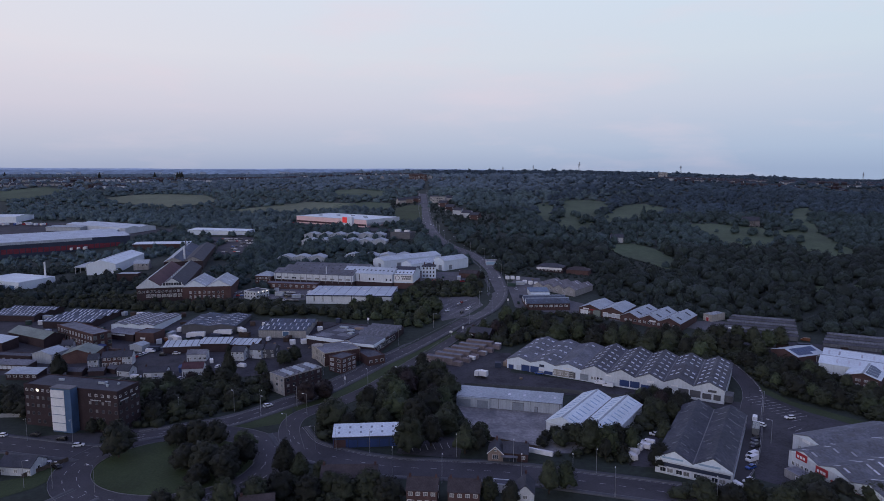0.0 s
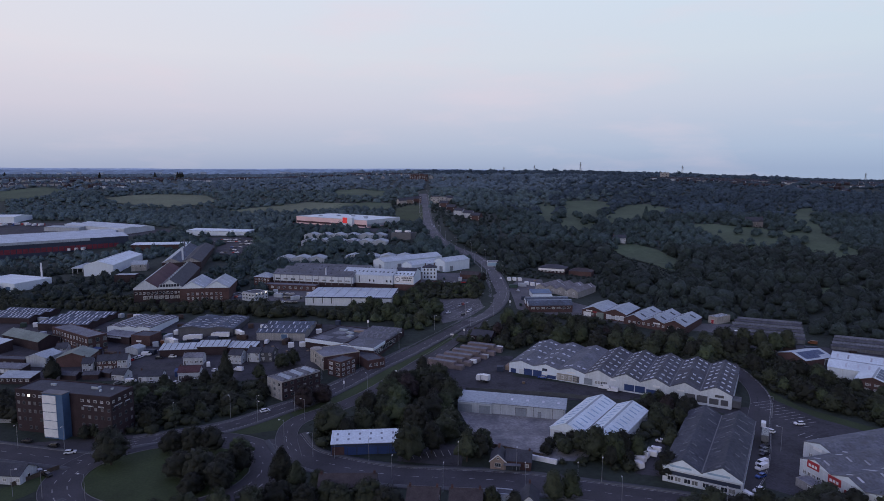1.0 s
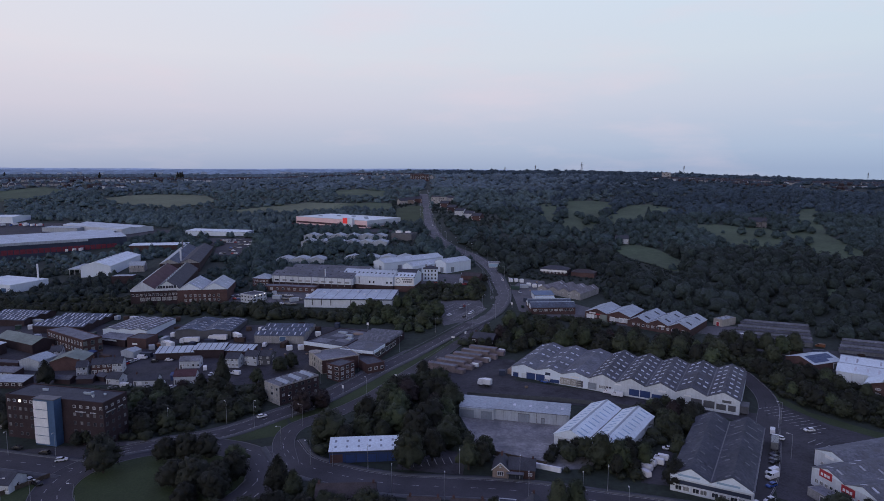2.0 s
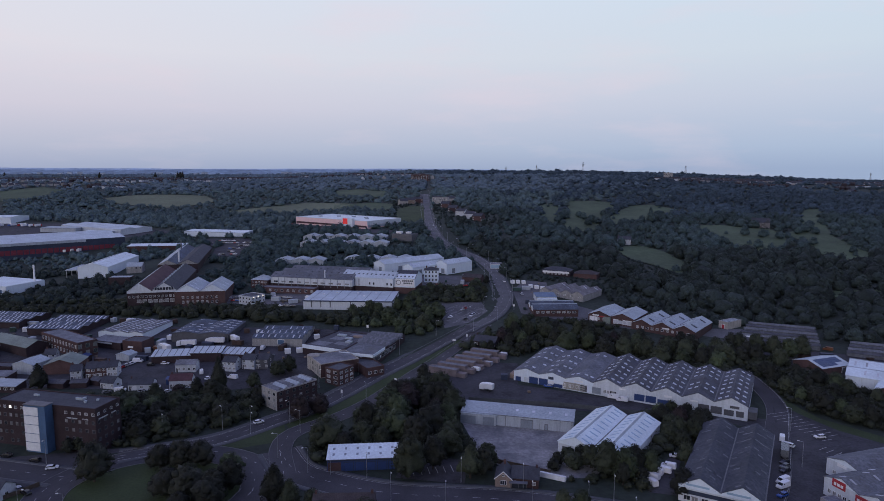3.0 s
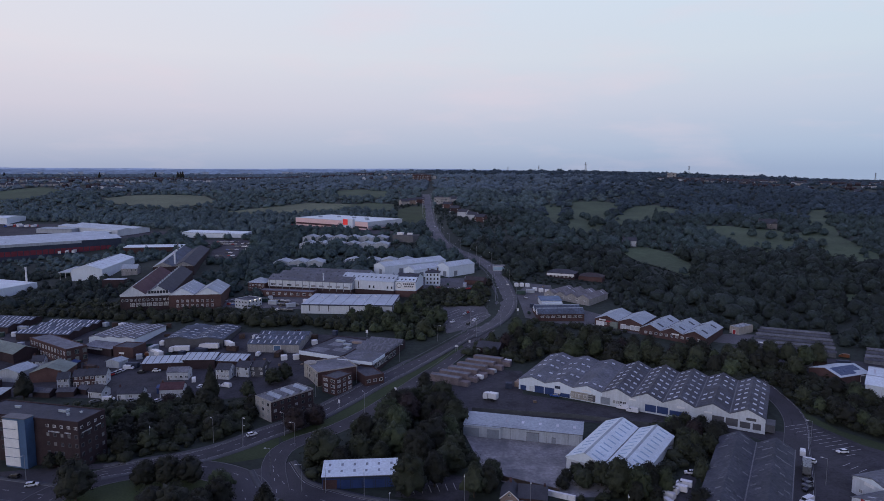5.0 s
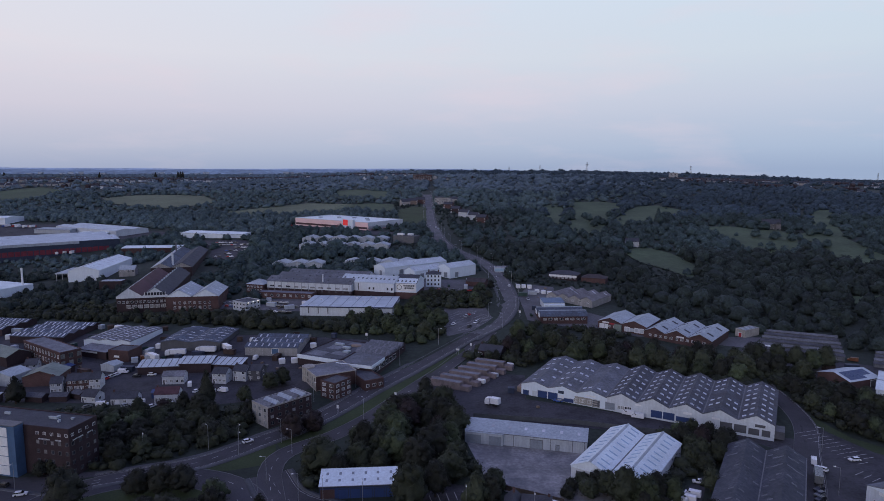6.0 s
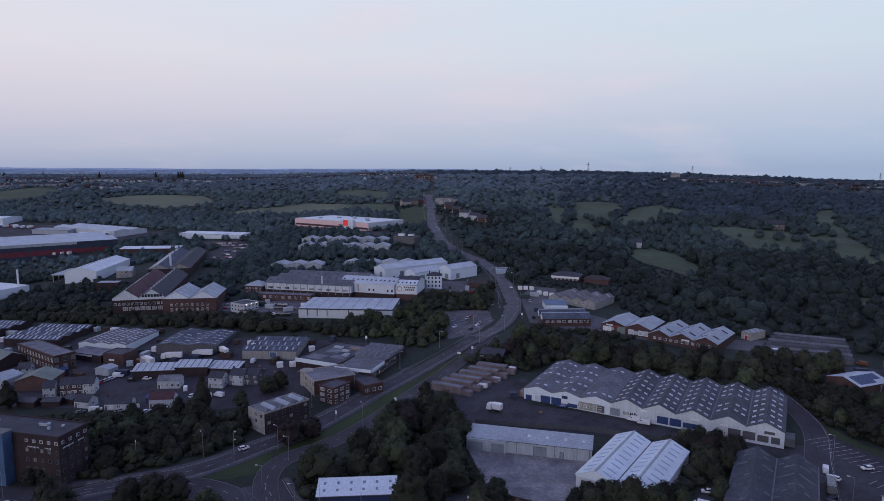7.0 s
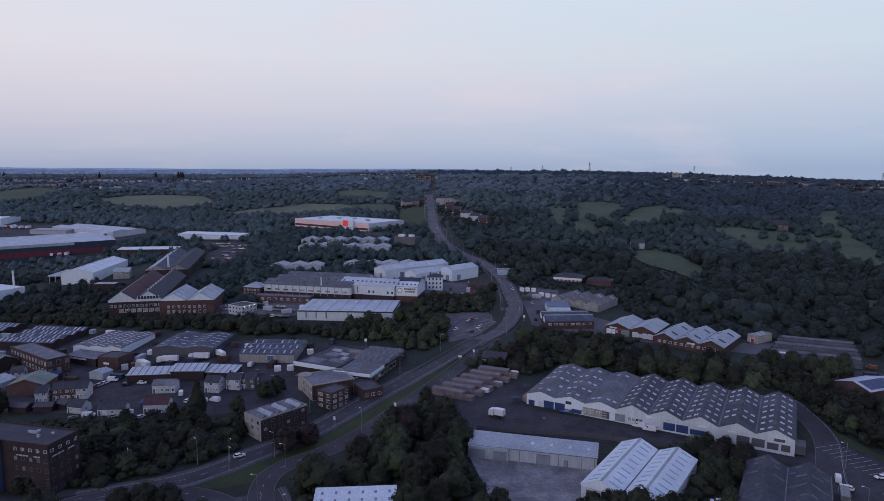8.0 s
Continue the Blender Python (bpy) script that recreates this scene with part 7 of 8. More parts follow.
def car(x, y, rot, colour="silver", group="parked cars"):
    """A hatchback, nose towards its own +y."""
    m = PAINT[colour]
    body = shared(("car", colour), lambda: taper_body([(-2.1, 0.25), (2.05, 0.25), (2.15, 0.5), (2.05, 0.78), (1.0, 0.95), (-2.0, 0.98), (-2.15, 0.6)], 1.76, 0.94, 0.7, m, "body"))
    cabin = shared(("carglass",), lambda: taper_body([(1.1, 0.92), (0.35, 1.38), (-1.55, 1.40), (-2.0, 0.95)], 1.62, 0.84, 1.2, CAR_GLASS, "glazing"))
    roof = shared(("carroof", colour), lambda: taper_body([(0.38, 1.37), (0.30, 1.45), (-1.5, 1.47), (-1.62, 1.39)], 1.42, 0.95, 1.43, m, "roof"))
    return place_vehicle("car", colour + " hatchback parked on asphalt", x, y, rot, (("body", body, m), ("glazing", cabin, CAR_GLASS), ("roof", roof, m)), (0.31, 0.2, ((-0.78, 1.3), (0.78, 1.3), (-0.78, -1.3), (0.78, -1.3))), group)


def van(x, y, rot, colour="white", group="parked vans"):
    m = PAINT[colour]
    body = shared(("van", colour), lambda: taper_body([(-2.7, 0.3), (2.5, 0.3), (2.65, 0.7), (2.5, 1.15), (1.75, 1.3), (1.2, 2.1), (-2.6, 2.2), (-2.72, 1.2)], 1.95, 0.9, 1.4, m, "body"))
    screen = shared(("vanglass",), lambda: taper_body([(1.78, 1.33), (1.82, 1.33), (1.28, 2.02), (1.24, 2.02)], 1.66, 0.95, 1.8, CAR_GLASS, "windscreen"))
    side = shared(("vanside",), lambda: taper_body([(1.5, 1.35), (1.05, 1.95), (0.5, 1.95), (0.5, 1.35)], 1.93, 0.93, 1.6, CAR_GLASS, "side_glazing"))
    return place_vehicle("van", colour + " panel van parked on asphalt", x, y, rot, (("body", body, m), ("windscreen", screen, CAR_GLASS), ("side_glazing", side, CAR_GLASS)), (0.34, 0.22, ((-0.85, 1.6), (0.85, 1.6), (-0.85, -1.7), (0.85, -1.7))), group)


def lorry(x, y, rot, colour="white", box_len=7.5, cab="white", group="parked lorries"):
    m = PAINT[colour]
    cab_data = shared(("cab", cab), lambda: taper_body([(0.0, 0.5), (2.1, 0.5), (2.2, 1.4), (2.0, 2.8), (0.6, 3.1), (0.0, 3.1)], 2.4, 0.94, 2.0, PAINT[cab], "cab"))
    screen = shared(("cabglass",), lambda: taper_body([(2.17, 1.5), (2.24, 1.5), (2.06, 2.55), (2.0, 2.55)], 2.1, 0.96, 2.0, CAR_GLASS, "windscreen"))
    load = shared(("load", colour, box_len), lambda: taper_body([(-box_len - 0.3, 1.0), (-0.3, 1.0), (-0.3, 3.35), (-box_len - 0.3, 3.35)], 2.4, 0.99, 3.0, m, "load_box"))
    frame_data = shared(("chassis", box_len), lambda: taper_body([(-box_len - 0.2, 0.7), (0.2, 0.7), (0.2, 1.0), (-box_len - 0.2, 1.0)], 1.2, 1.0, 9, GUTTER, "chassis"))
    back = -box_len + 0.8
    return place_vehicle("lorry", "box lorry with a " + colour + " body in a yard", x, y, rot, (("cab", cab_data, PAINT[cab]), ("windscreen", screen, CAR_GLASS), ("load_box", load, m), ("chassis", frame_data, GUTTER)),
                         (0.48, 0.3, ((-1.0, 1.2), (1.0, 1.2), (-1.0, back), (1.0, back), (-1.0, back + 1.2), (1.0, back + 1.2))), group)


HUES = ("silver", "black", "white", "grey", "blue", "silver", "red", "black", "white")
rng = random.Random(8)


def car_row(x, y, rot, n, gap=2.7, full=0.8, heading=None, group="parked cars"):
    """Cars side by side from a first place along a line that runs at rot degrees."""
    c, s = math.cos(radians(rot)), math.sin(radians(rot))
    for i in range(n):
        if rng.random() < full:
            car(x + c * gap * i, y + s * gap * i, (rot if heading is None else heading) + rng.uniform(-3, 3) + rng.choice((0, 180)), rng.choice(HUES), group)


for x, y, rot, kind, colour in ((106, 211, 118, "van", "white"), (104.5, 208, 118, "van", "white"), (101.5, 202.5, 118, "car", "blue"), (110.5, 218.5, 118, "car", "black"), (112, 221.5, 118, "car", "grey"), (113.5, 224.5, 118, "car", "black"), (118.5, 234, -28, "lorry", "grey"), (122.5, 243.5, -28, "van", "white"), (96.5, 193.5, 118, "car", "white"), (94.5, 190.5, 118, "car", "silver"),
                                (71, 218, 60, "van", "white"), (73.5, 221, 60, "van", "white"), (66, 214, 40, "van", "white"), (64.5, 210, 20, "van", "white"), (68, 217, 50, "van", "white"), (78.5, 229, 75, "car", "white"), (91, 190, 20, "van", "white"), (137, 245, 95, "car", "white"), (122, 238, 40, "car", "white"),
                                (17.5, 293.5, 60, "box", "white"), (71.5, 284, 65, "van", "white"), (74.5, 281, 65, "van", "white"), (46, 297, 68, "car", "blue"),
                                (-72, 258, -52, "car", "white"), (-129, 219.5, -70, "car", "white"), (-137.9, 224.8, 80, "car", "black"), (-150, 228.5, 80, "car", "black"), (-162, 228, 80, "car", "white"), (-131, 205.5, 50, "car", "silver"), (-127, 203, 60, "car", "black"),
                                (-153, 331, -88, "van", "white"), (-152, 337, -85, "car", "silver"), (-144, 325.5, -80, "car", "black"), (-138, 327.5, -85, "car", "white"), (-115, 314, 20, "van", "white"), (-98, 307, 70, "van", "white"), (-103, 306, 70, "van", "white"), (-109, 306.5, -20, "car", "white"),
                                (-127, 358.5, 90, "lorry", "white"), (-116.5, 363.5, 40, "lorry", "white"), (-141, 354.5, 95, "lorry", "white"), (-149.5, 350.5, 50, "lorry", "white"), (-153, 350, 30, "van", "orange"), (-104, 372, 30, "lorry", "white"), (-96, 350, 0, "van", "white"),
                                (-142, 291, -75, "van", "white"), (-137, 294, 20, "van", "white"), (-132, 290.5, -50, "car", "silver"), (-128, 293.5, 80, "van", "white"), (-121, 290, -25, "car", "white"), (-116, 292.5, -75, "van", "white"), (-111, 290, 10, "car", "white"), (-147, 289, -40, "car", "grey"),
                                
                                (-3, 474, 80, "car", "red"), (-5.5, 475, 80, "van", "red"), (44, 492, 5, "car", "white"), (14.5, 318.5, 60, "van", "white"), (21, 327, 60, "van", "silver"), (29.5, 341, 62, "van", "white"), (-13, 758, 4, "car", "white"), (-10, 745, 184, "car", "silver"), (169, 371, 70, "van", "white"), (203, 353, 50, "van", "orange")):
    if kind == "box":
        lorry(x, y, rot, colour, 3.8, "white")
    elif kind == "lorry":
        lorry(x, y, rot, colour, 7.6, "white")
    elif kind == "van":
        van(x, y, rot, colour)
    else:
        car(x, y, rot, colour)
car_row(-159, 311, 78, 6, 2.9, 0.9, -15)
car_row(-156.5, 322, 70, 3, 2.9, 0.9, -15)
car_row(10, 398, 62, 9, 2.8, 0.35, -28)
car_row(2, 404, 62, 9, 2.8, 0.35, -28)
car_row(1, 476, 5, 7, 2.8, 0.8, 90)
car_row(-118, 447, -8, 8, 2.8, 0.8, 85)
car_row(-112, 438, -8, 6, 2.8, 0.7, 85)
car_row(-106, 427, -8, 4, 2.8, 0.8, 85)
car_row(-88, 452, -10, 7, 2.8, 0.6, 80)
car_row(-146, 448, -8, 7, 2.8, 0.8, 85)
car_row(-140, 440, -8, 5, 2.8, 0.8, 85)
car_row(-96, 436, -8, 6, 2.8, 0.8, 85)
car_row(-14, 220, 12, 3, 2.8, 0.5, 100)
car_row(-250, 690, -10, 14, 2.9, 0.5, 80)
car_row(-248, 678, -10, 14, 2.9, 0.8, 80)
for i in range(5):
    car_row(-212 + i * 1.5, 616 + i * 14, -8, 8, 2.9, 0.6, 82)
car_row(-186, 795, -36, 22, 2.9, 0.5, 54)
car_row(74, 404, -30, 5, 3.0, 0.5, 60)
car_row(52, 452, 80, 5, 3.0, 0.5, 10)
for i in range(8):
    lorry(-570 + (i % 10) * 9.0 + rng.uniform(-1.5, 1.5), 826 + (i // 10) * 16 + rng.uniform(-3, 3) - (i % 10) * 0.6, rng.choice((0, 12, 170, 60)), "white", 9.0, rng.choice(("white", "blue", "red")), "lorries at the distribution sheds")
for i in range(4):
    lorry(-380 + i * 6.0, 652 + i * 1.3, 14 + rng.uniform(-3, 3), "white", 9.0, "white", "lorries at the distribution sheds")

# ---- street lamps, signs, fences ----
def lamp_meshes():
    bm = bmesh.new()
    tube(bm, 0, 0, -0.3, 1.4, 0.11, 0.11, 8)
    tube(bm, 0, 0, 1.4, 8.8, 0.085, 0.05, 8)
    pole = mesh_of("pole", bm, STEEL)
    bm = bmesh.new()
    tube(bm, 0, 0, 0, 1.3, 0.045, 0.04, 6, pose(0, 0, 8.7, 0, 82, 0))
    arm = mesh_of("arm", bm, STEEL)
    bm = bmesh.new()
    vs = box(bm, 1.2, 1.95, -0.15, 0.15, 8.82, 8.98)
    for v in vs[4:]:
        v.co.x = 1.57 + (v.co.x - 1.57) * 0.8
        v.co.y *= 0.6
    return pole, arm, mesh_of("lantern", bm, TRIM)


LAMP = lamp_meshes()


def street_lamp(x, y, rot, tall=1.0):
    b = thing("street_lamp", "tall grey steel street lamp beside the road", "street lamp", pose(x, y, ground_z(x, y), 0, 0, rot) @ Matrix.Diagonal((1, 1, tall, 1)), "street lamps")
    for pn, data, mat in zip(("pole", "arm", "lantern"), LAMP, (STEEL, STEEL, TRIM)):
        part(pn, data, mat, b)
    return b


for x, y, rot in ((-104, 246, -60), (-72, 247.5, -50), (-84, 252, 130), (-44.5, 217, 200), (-16, 198, 90), (-106, 187, 180), (-120, 189, 0), (-129.5, 190, 0), (-33, 279, 120), (-56, 296, -50), (5, 211, -90), (50, 199.5, -100), (0, 193, 85), (52, 184, 80), (41, 193, 80), (-54, 249, 170), (-60, 258, 150),
                  (-150, 224, -80), (-133, 223, -80), (-37, 216, -80), (24, 207, -95), (-74, 254, -50), (-120, 235, -70), (80, 178, 70), (118, 222, 150), (130, 252, 160), (-25, 214, -85), (25, 193, 85), (-98, 160, 90), (-57, 228, 180)):
    street_lamp(x, y, rot)
LAMP_LINE = LOWER[16:] + MAIN[3:]
for i in range(0, len(LAMP_LINE) - 6, 8):
    p, q = LAMP_LINE[i], LAMP_LINE[i + 1]
    d = (q - p).normalized()
    for s in (-1, 1):
        n = Vector((-d.y, d.x)) * s
        if p.y > 280 and (s > 0 or p.y > 380):
            street_lamp(p.x + n.x * 7.4 + d.x * 8 * s, p.y + n.y * 7.4 + d.y * 8 * s, math.degrees(math.atan2(-n.y, -n.x)))


def road_sign(x, y, rot, w, h, tall=2.4):
    b = thing("road_sign", "pale road sign on a steel post", "road sign", pose(x, y, ground_z(x, y), 0, 0, rot), "road signs")
    for dx in (-w / 4, w / 4):
        bm = bmesh.new()
        tube(bm, dx, 0.05, -0.3, tall + h, 0.05, 0.05, 6)
        part("post", bm, STEEL, b)
    bm = bmesh.new()
    box(bm, -w / 2, w / 2, -0.04, 0.01, tall, tall + h)
    part("board", bm, TRIM, b)


for x, y, rot, w, h in ((-44, 378, 0, 1.2, 1.5), (5, 357, -10, 1.8, 0.9), (12, 364, -10, 1.0, 1.4), (-22, 297, -30, 1.2, 1.6), (-44, 284, -30, 1.0, 1.4), (-33, 331, 0, 2.4, 1.4), (44, 424, -10, 1.2, 1.4), (-115, 222, 30, 1.2, 1.0)):
    road_sign(x, y, rot, w, h)


def fence(x0, y0, x1, y1, tall, material, label, gap=2.6, name="fence"):
    d = Vector((x1 - x0, y1 - y0))
    n = max(2, int(d.length / gap))
    b = thing(name, label, "fence", pose(x0, y0, ground_z(x0, y0), 0, 0, math.degrees(math.atan2(d.y, d.x))))
    bm = bmesh.new()
    tube(bm, 0, 0, -0.3, tall, 0.05, 0.05, 6)
    post = mesh_of("post", bm, material)
    k = d.length / n
    bm = bmesh.new()
    outline = [(0.0, 0.1), (k, 0.1)]
    for i in range(9, 0, -1):
        outline += [(k * i / 9, tall * 0.9), (k * (i - 0.5) / 9, tall), (k * (i - 0.98) / 9, tall * 0.9)]
    prism(bm, outline, -0.03, 0.03, "y")
    bay = mesh_of("fence_panel", bm, material)
    for i in range(n + 1):
        c = Vector((x0, y0)) + d * (i / n)
        dz = ground_z(c.x, c.y) - ground_z(x0, y0)
        part("post", post, material, b, at=pose(k * i, 0, dz))
        if i < n:
            part("fence_panel", bay, material, b, at=pose(k * i, 0, dz))


fence(10, 281, 49, 275, 2.0, PALISADE, "grey steel palisade fence along a yard")
fence(49, 275, 80, 266, 2.0, PALISADE, "grey steel palisade fence along a yard")
fence(34, 216, 14, 226, 1.8, FENCE_WOOD, "brown boarded fence beside the lodge")
fence(-178, 246, -160, 247, 1.8, STEEL, "steel fence beside the office block")
fence(-134, 196, -126, 208, 1.6, FENCE_WOOD, "dark boarded garden fence")
fence(12, 190, 15, 178, 1.8, FENCE_WOOD, "boarded garden fence between houses")

# bus shelter and the long white sheeting by the lodge
b = thing("bus_shelter", "dark-framed bus shelter on the pavement", "bus shelter", pose(22.5, 206.6, ground_z(22, 206), 0, 0, -8))
for x in (-2.4, 0, 2.4):
    for y in (-0.6, 0.6):
        bm = bmesh.new()
        box(bm, x - 0.06, x + 0.06, y - 0.06, y + 0.06, -0.2, 2.3)
        part("post", bm, GUTTER, b)
bm = bmesh.new()
box(bm, -2.8, 2.8, -0.9, 0.9, 2.3, 2.42)
part("roof", bm, GUTTER, b)
bm = bmesh.new()
box(bm, -2.4, 2.4, 0.58, 0.62, 0.3, 2.2)
part("back_panel", bm, GLASS, b)
b = thing("white_hoarding", "long white sheeted hoarding beside the lodge", "hoarding", pose(34, 214.0, ground_z(34, 214), 0, 0, -26))
for i in range(4):
    bm = bmesh.new()
    vs = box(bm, -4.6 + i * 2.3, -2.36 + i * 2.3, -0.7, 0.7, -0.2, 1.5)
    for v in vs[4:]:
        v.co.y *= 0.6
    part("sheet", bm, TRIM, b)

# painted bays in the car park
bm_v, bm_t = [], []
for row, (x, y, rot, n) in enumerate(((131, 268, -73, 11), (136.2, 269.5, -73, 10), (133, 236, -60, 5), (6, 396, 62, 14), (0, 402, 62, 14), (12, 397, 62, 12), (-1, 414, 62, 8), (-13, 217, 12, 8))):
    c, s = math.cos(radians(rot)), math.sin(radians(rot))
    for i in range(n):
        px, py = x + c * 2.6 * i, y + s * 2.6 * i
        o = len(bm_v)
        for a, k in ((-0.1, -2.3), (0.1, -2.3), (0.1, 2.3), (-0.1, 2.3)):
            qx, qy = px + c * a - s * k, py + s * a + c * k
            bm_v.append((qx, qy, ground_z(qx, qy) + 0.20))
        bm_t += [(o, o + 1, o + 2), (o, o + 2, o + 3)]
tagged(new("bay_markings", soup("bay_markings", np.array(bm_v), np.array(bm_t), ROAD_PAINT)), "worn white parking bay lines on asphalt", "road marking", kind="stuff")

# ---- far town, pylons, distant hills ----
def far_house(x, y, rot, L, h, wall, roof, label):
    b = thing("far_house", label, "house", pose(x, y, ground_z(x, y), 0, 0, rot), "houses of the far town")
    key = (L, h, wall.name)
    bm = bmesh.new()
    box(bm, -L / 2, L / 2, -4, 4, -2, h)
    prism(bm, [(-4, h), (4, h), (0, h + 2.8)], -L / 2, L / 2, "x")
    part("wall", shared(("fh", *key), lambda: mesh_of("wall", bm, wall)), wall, b)
    bm2 = bmesh.new()
    slope_slab(bm2, [(-L / 2 - 0.3, -4.5, h - 0.2), (L / 2 + 0.3, -4.5, h - 0.2), (L / 2 + 0.3, 0, h + 3.0), (-L / 2 - 0.3, 0, h + 3.0)], 0.2)
    slope_slab(bm2, [(-L / 2 - 0.3, 4.5, h - 0.2), (L / 2 + 0.3, 4.5, h - 0.2), (L / 2 + 0.3, 0, h + 3.0), (-L / 2 - 0.3, 0, h + 3.0)], 0.2)
    part("roof", shared(("fr", L, h, roof.name), lambda: mesh_of("roof", bm2, roof)), roof, b)


def far_streets(name, label, ring, streets, seed):
    """Streets of small houses too far off to count: one mesh of walls and pitched roofs."""
    rng = random.Random(seed)
    bm = bmesh.new()
    px, py = [p[0] for p in ring], [p[1] for p in ring]
    made = 0
    while made < streets:
        x, y, a = rng.uniform(min(px), max(px)), rng.uniform(min(py), max(py)), rng.choice((0.1, -0.35, 0.5, 1.5))
        if not inside(x, y, ring):
            continue
        made += 1
        wall, roof = rng.choice(((0, 3), (1, 3), (0, 4), (2, 4), (1, 3)))
        for k in range(rng.randint(3, 8)):
            L, h = rng.choice((6.5, 8.0, 10.0)), rng.uniform(4.4, 5.4)
            qx, qy = x + math.cos(a) * 12 * k, y + math.sin(a) * 12 * k
            m = pose(qx, qy, ground_z(qx, qy), 0, 0, math.degrees(a) + rng.uniform(-3, 3))
            n = len(bm.faces)
            box(bm, -L / 2, L / 2, -3.5, 3.5, -2, h, m)
            bm.faces.ensure_lookup_table()
            for f in bm.faces[n:]:
                f.material_index = wall
            n = len(bm.faces)
            prism(bm, [(-3.9, h - 0.1), (3.9, h - 0.1), (0, h + 2.6)], -L / 2 - 0.2, L / 2 + 0.2, "x", m)
            bm.faces.ensure_lookup_table()
            for f in bm.faces[n:]:
                f.material_index = roof
    me = mesh_of(name, bm, RENDER_WHITE)
    for mat in (DARK_BRICK, RENDER_GREY, CLAY_TILE, SLATE):
        me.materials.append(mat)
    tagged(new(name, me), label, "houses", kind="stuff")


rng = random.Random(21)
for ring, n in ((TOWN_WEST, 55), (TOWN_EAST, 45), (TOWN_MID, 10), (TOWN_NORTH, 8)):
    px, py = [p[0] for p in ring], [p[1] for p in ring]
    made = 0
    while made < n:
        x, y = rng.uniform(min(px), max(px)), rng.uniform(min(py), max(py))
        if inside(x, y, ring):
            wall, roof, words = rng.choice(((RENDER_WHITE, CLAY_TILE, "white-walled house of the far town"), (DARK_BRICK, CLAY_TILE, "brick house of the far town"), (DARK_BRICK, SLATE, "brick house of the far town"), (RENDER_GREY, SLATE, "grey-walled house of the far town"), (RENDER_WHITE, SLATE, "white-walled house of the far town")))
            far_house(x, y, rng.choice((0, 90, 20, -25)) + rng.uniform(-6, 6), rng.choice((7, 8, 10)), rng.choice((4.6, 5.4)), wall, roof, words)
            made += 1
far_streets("far_streets", "streets of brick and white houses on the western hill", TOWN_WEST, 62, 51)
far_streets("far_streets", "streets of brick and white houses on the eastern ridge", TOWN_EAST, 52, 52)
far_streets("far_streets", "houses among trees along the skyline", TOWN_MID, 14, 53)


def pylon(x, y, tall, rot):
    b = thing("pylon", "steel lattice electricity pylon on the skyline", "pylon", pose(x, y, ground_z(x, y), 0, 0, rot), "pylons on the skyline")
    w = tall * 0.09
    for sx in (-1, 1):
        for sy in (-1, 1):
            bm = bmesh.new()
            tube(bm, 0, 0, 0, tall, 0.35, 0.25, 5)
            for v in bm.verts:
                k = 1 - v.co.z / tall
                v.co.x += sx * w * (0.12 + 0.88 * k)
                v.co.y += sy * w * (0.12 + 0.88 * k)
            part("leg", bm, STEEL, b)
    for z, arm in ((0.66, 0.17), (0.79, 0.21), (0.92, 0.15)):
        bm = bmesh.new()
        prism(bm, [(-tall * arm, z * tall), (0, z * tall - 0.6), (tall * arm, z * tall), (0, z * tall + 1.2)], -0.4, 0.4, "y")
        part("cross_arm", bm, STEEL, b)
    for i in range(6):
        z = tall * (0.08 + 0.13 * i)
        k = w * (0.12 + 0.88 * (1 - z / tall))
        bm = bmesh.new()
        box(bm, -k, k, -0.25, 0.25, z, z + 0.5)
        part("brace", bm, STEEL, b)


for x, y, tall in ((430, 2050, 34), (300, 2150, 24), (205, 2200, 20), (760, 2080, 32), (1330, 2060, 30)):
    pylon(x, y, tall, 25)
for dx in (0, 7, 13):
    tree(-742 + dx, 1830, 26, 5, 1, 0.7, "tall narrow poplar on the skyline")
# leaf 4 carries the haze tint of the slope woods
for x, y, tall, form in ((177, 817, 11, 1), (188, 844, 12, 4), (192, 835, 10, 1), (182, 865, 12, 0), (183, 898, 10, 4), (224, 930, 10, 4), (240, 947, 11, 1), (152, 869, 12, 1), (165, 916, 11, 0), (143, 839, 9, 4), (291, 908, 12, 0), (302, 924, 10, 1), (319, 674, 11, 1), (407, 763, 11, 0), (385, 692, 10, 1), (380, 813, 12, 4), (394, 781, 10, 1), (479, 843, 12, 0), (353, 736, 11, 1), (368, 727, 10, 4), (362, 745, 9, 0), (341, 752, 12, 1), (414, 772, 12, 1), (426, 780, 11, 4), (436, 792, 12, 0), (428, 764, 10, 1), (448, 815, 11, 4), (402, 652, 9, 1)):
    tree(x, y, tall, form, 4, 1.15, "broad dark tree standing on the golf course", group="golf course trees")
tree(263, 845, 24, 5, 4, 0.8, "tall dark tree standing above the woods")
for x in (-1340, -1050, -880):
    tree(x, 2000, 22, 5, 1, 0.8, "tall narrow tree on the skyline")

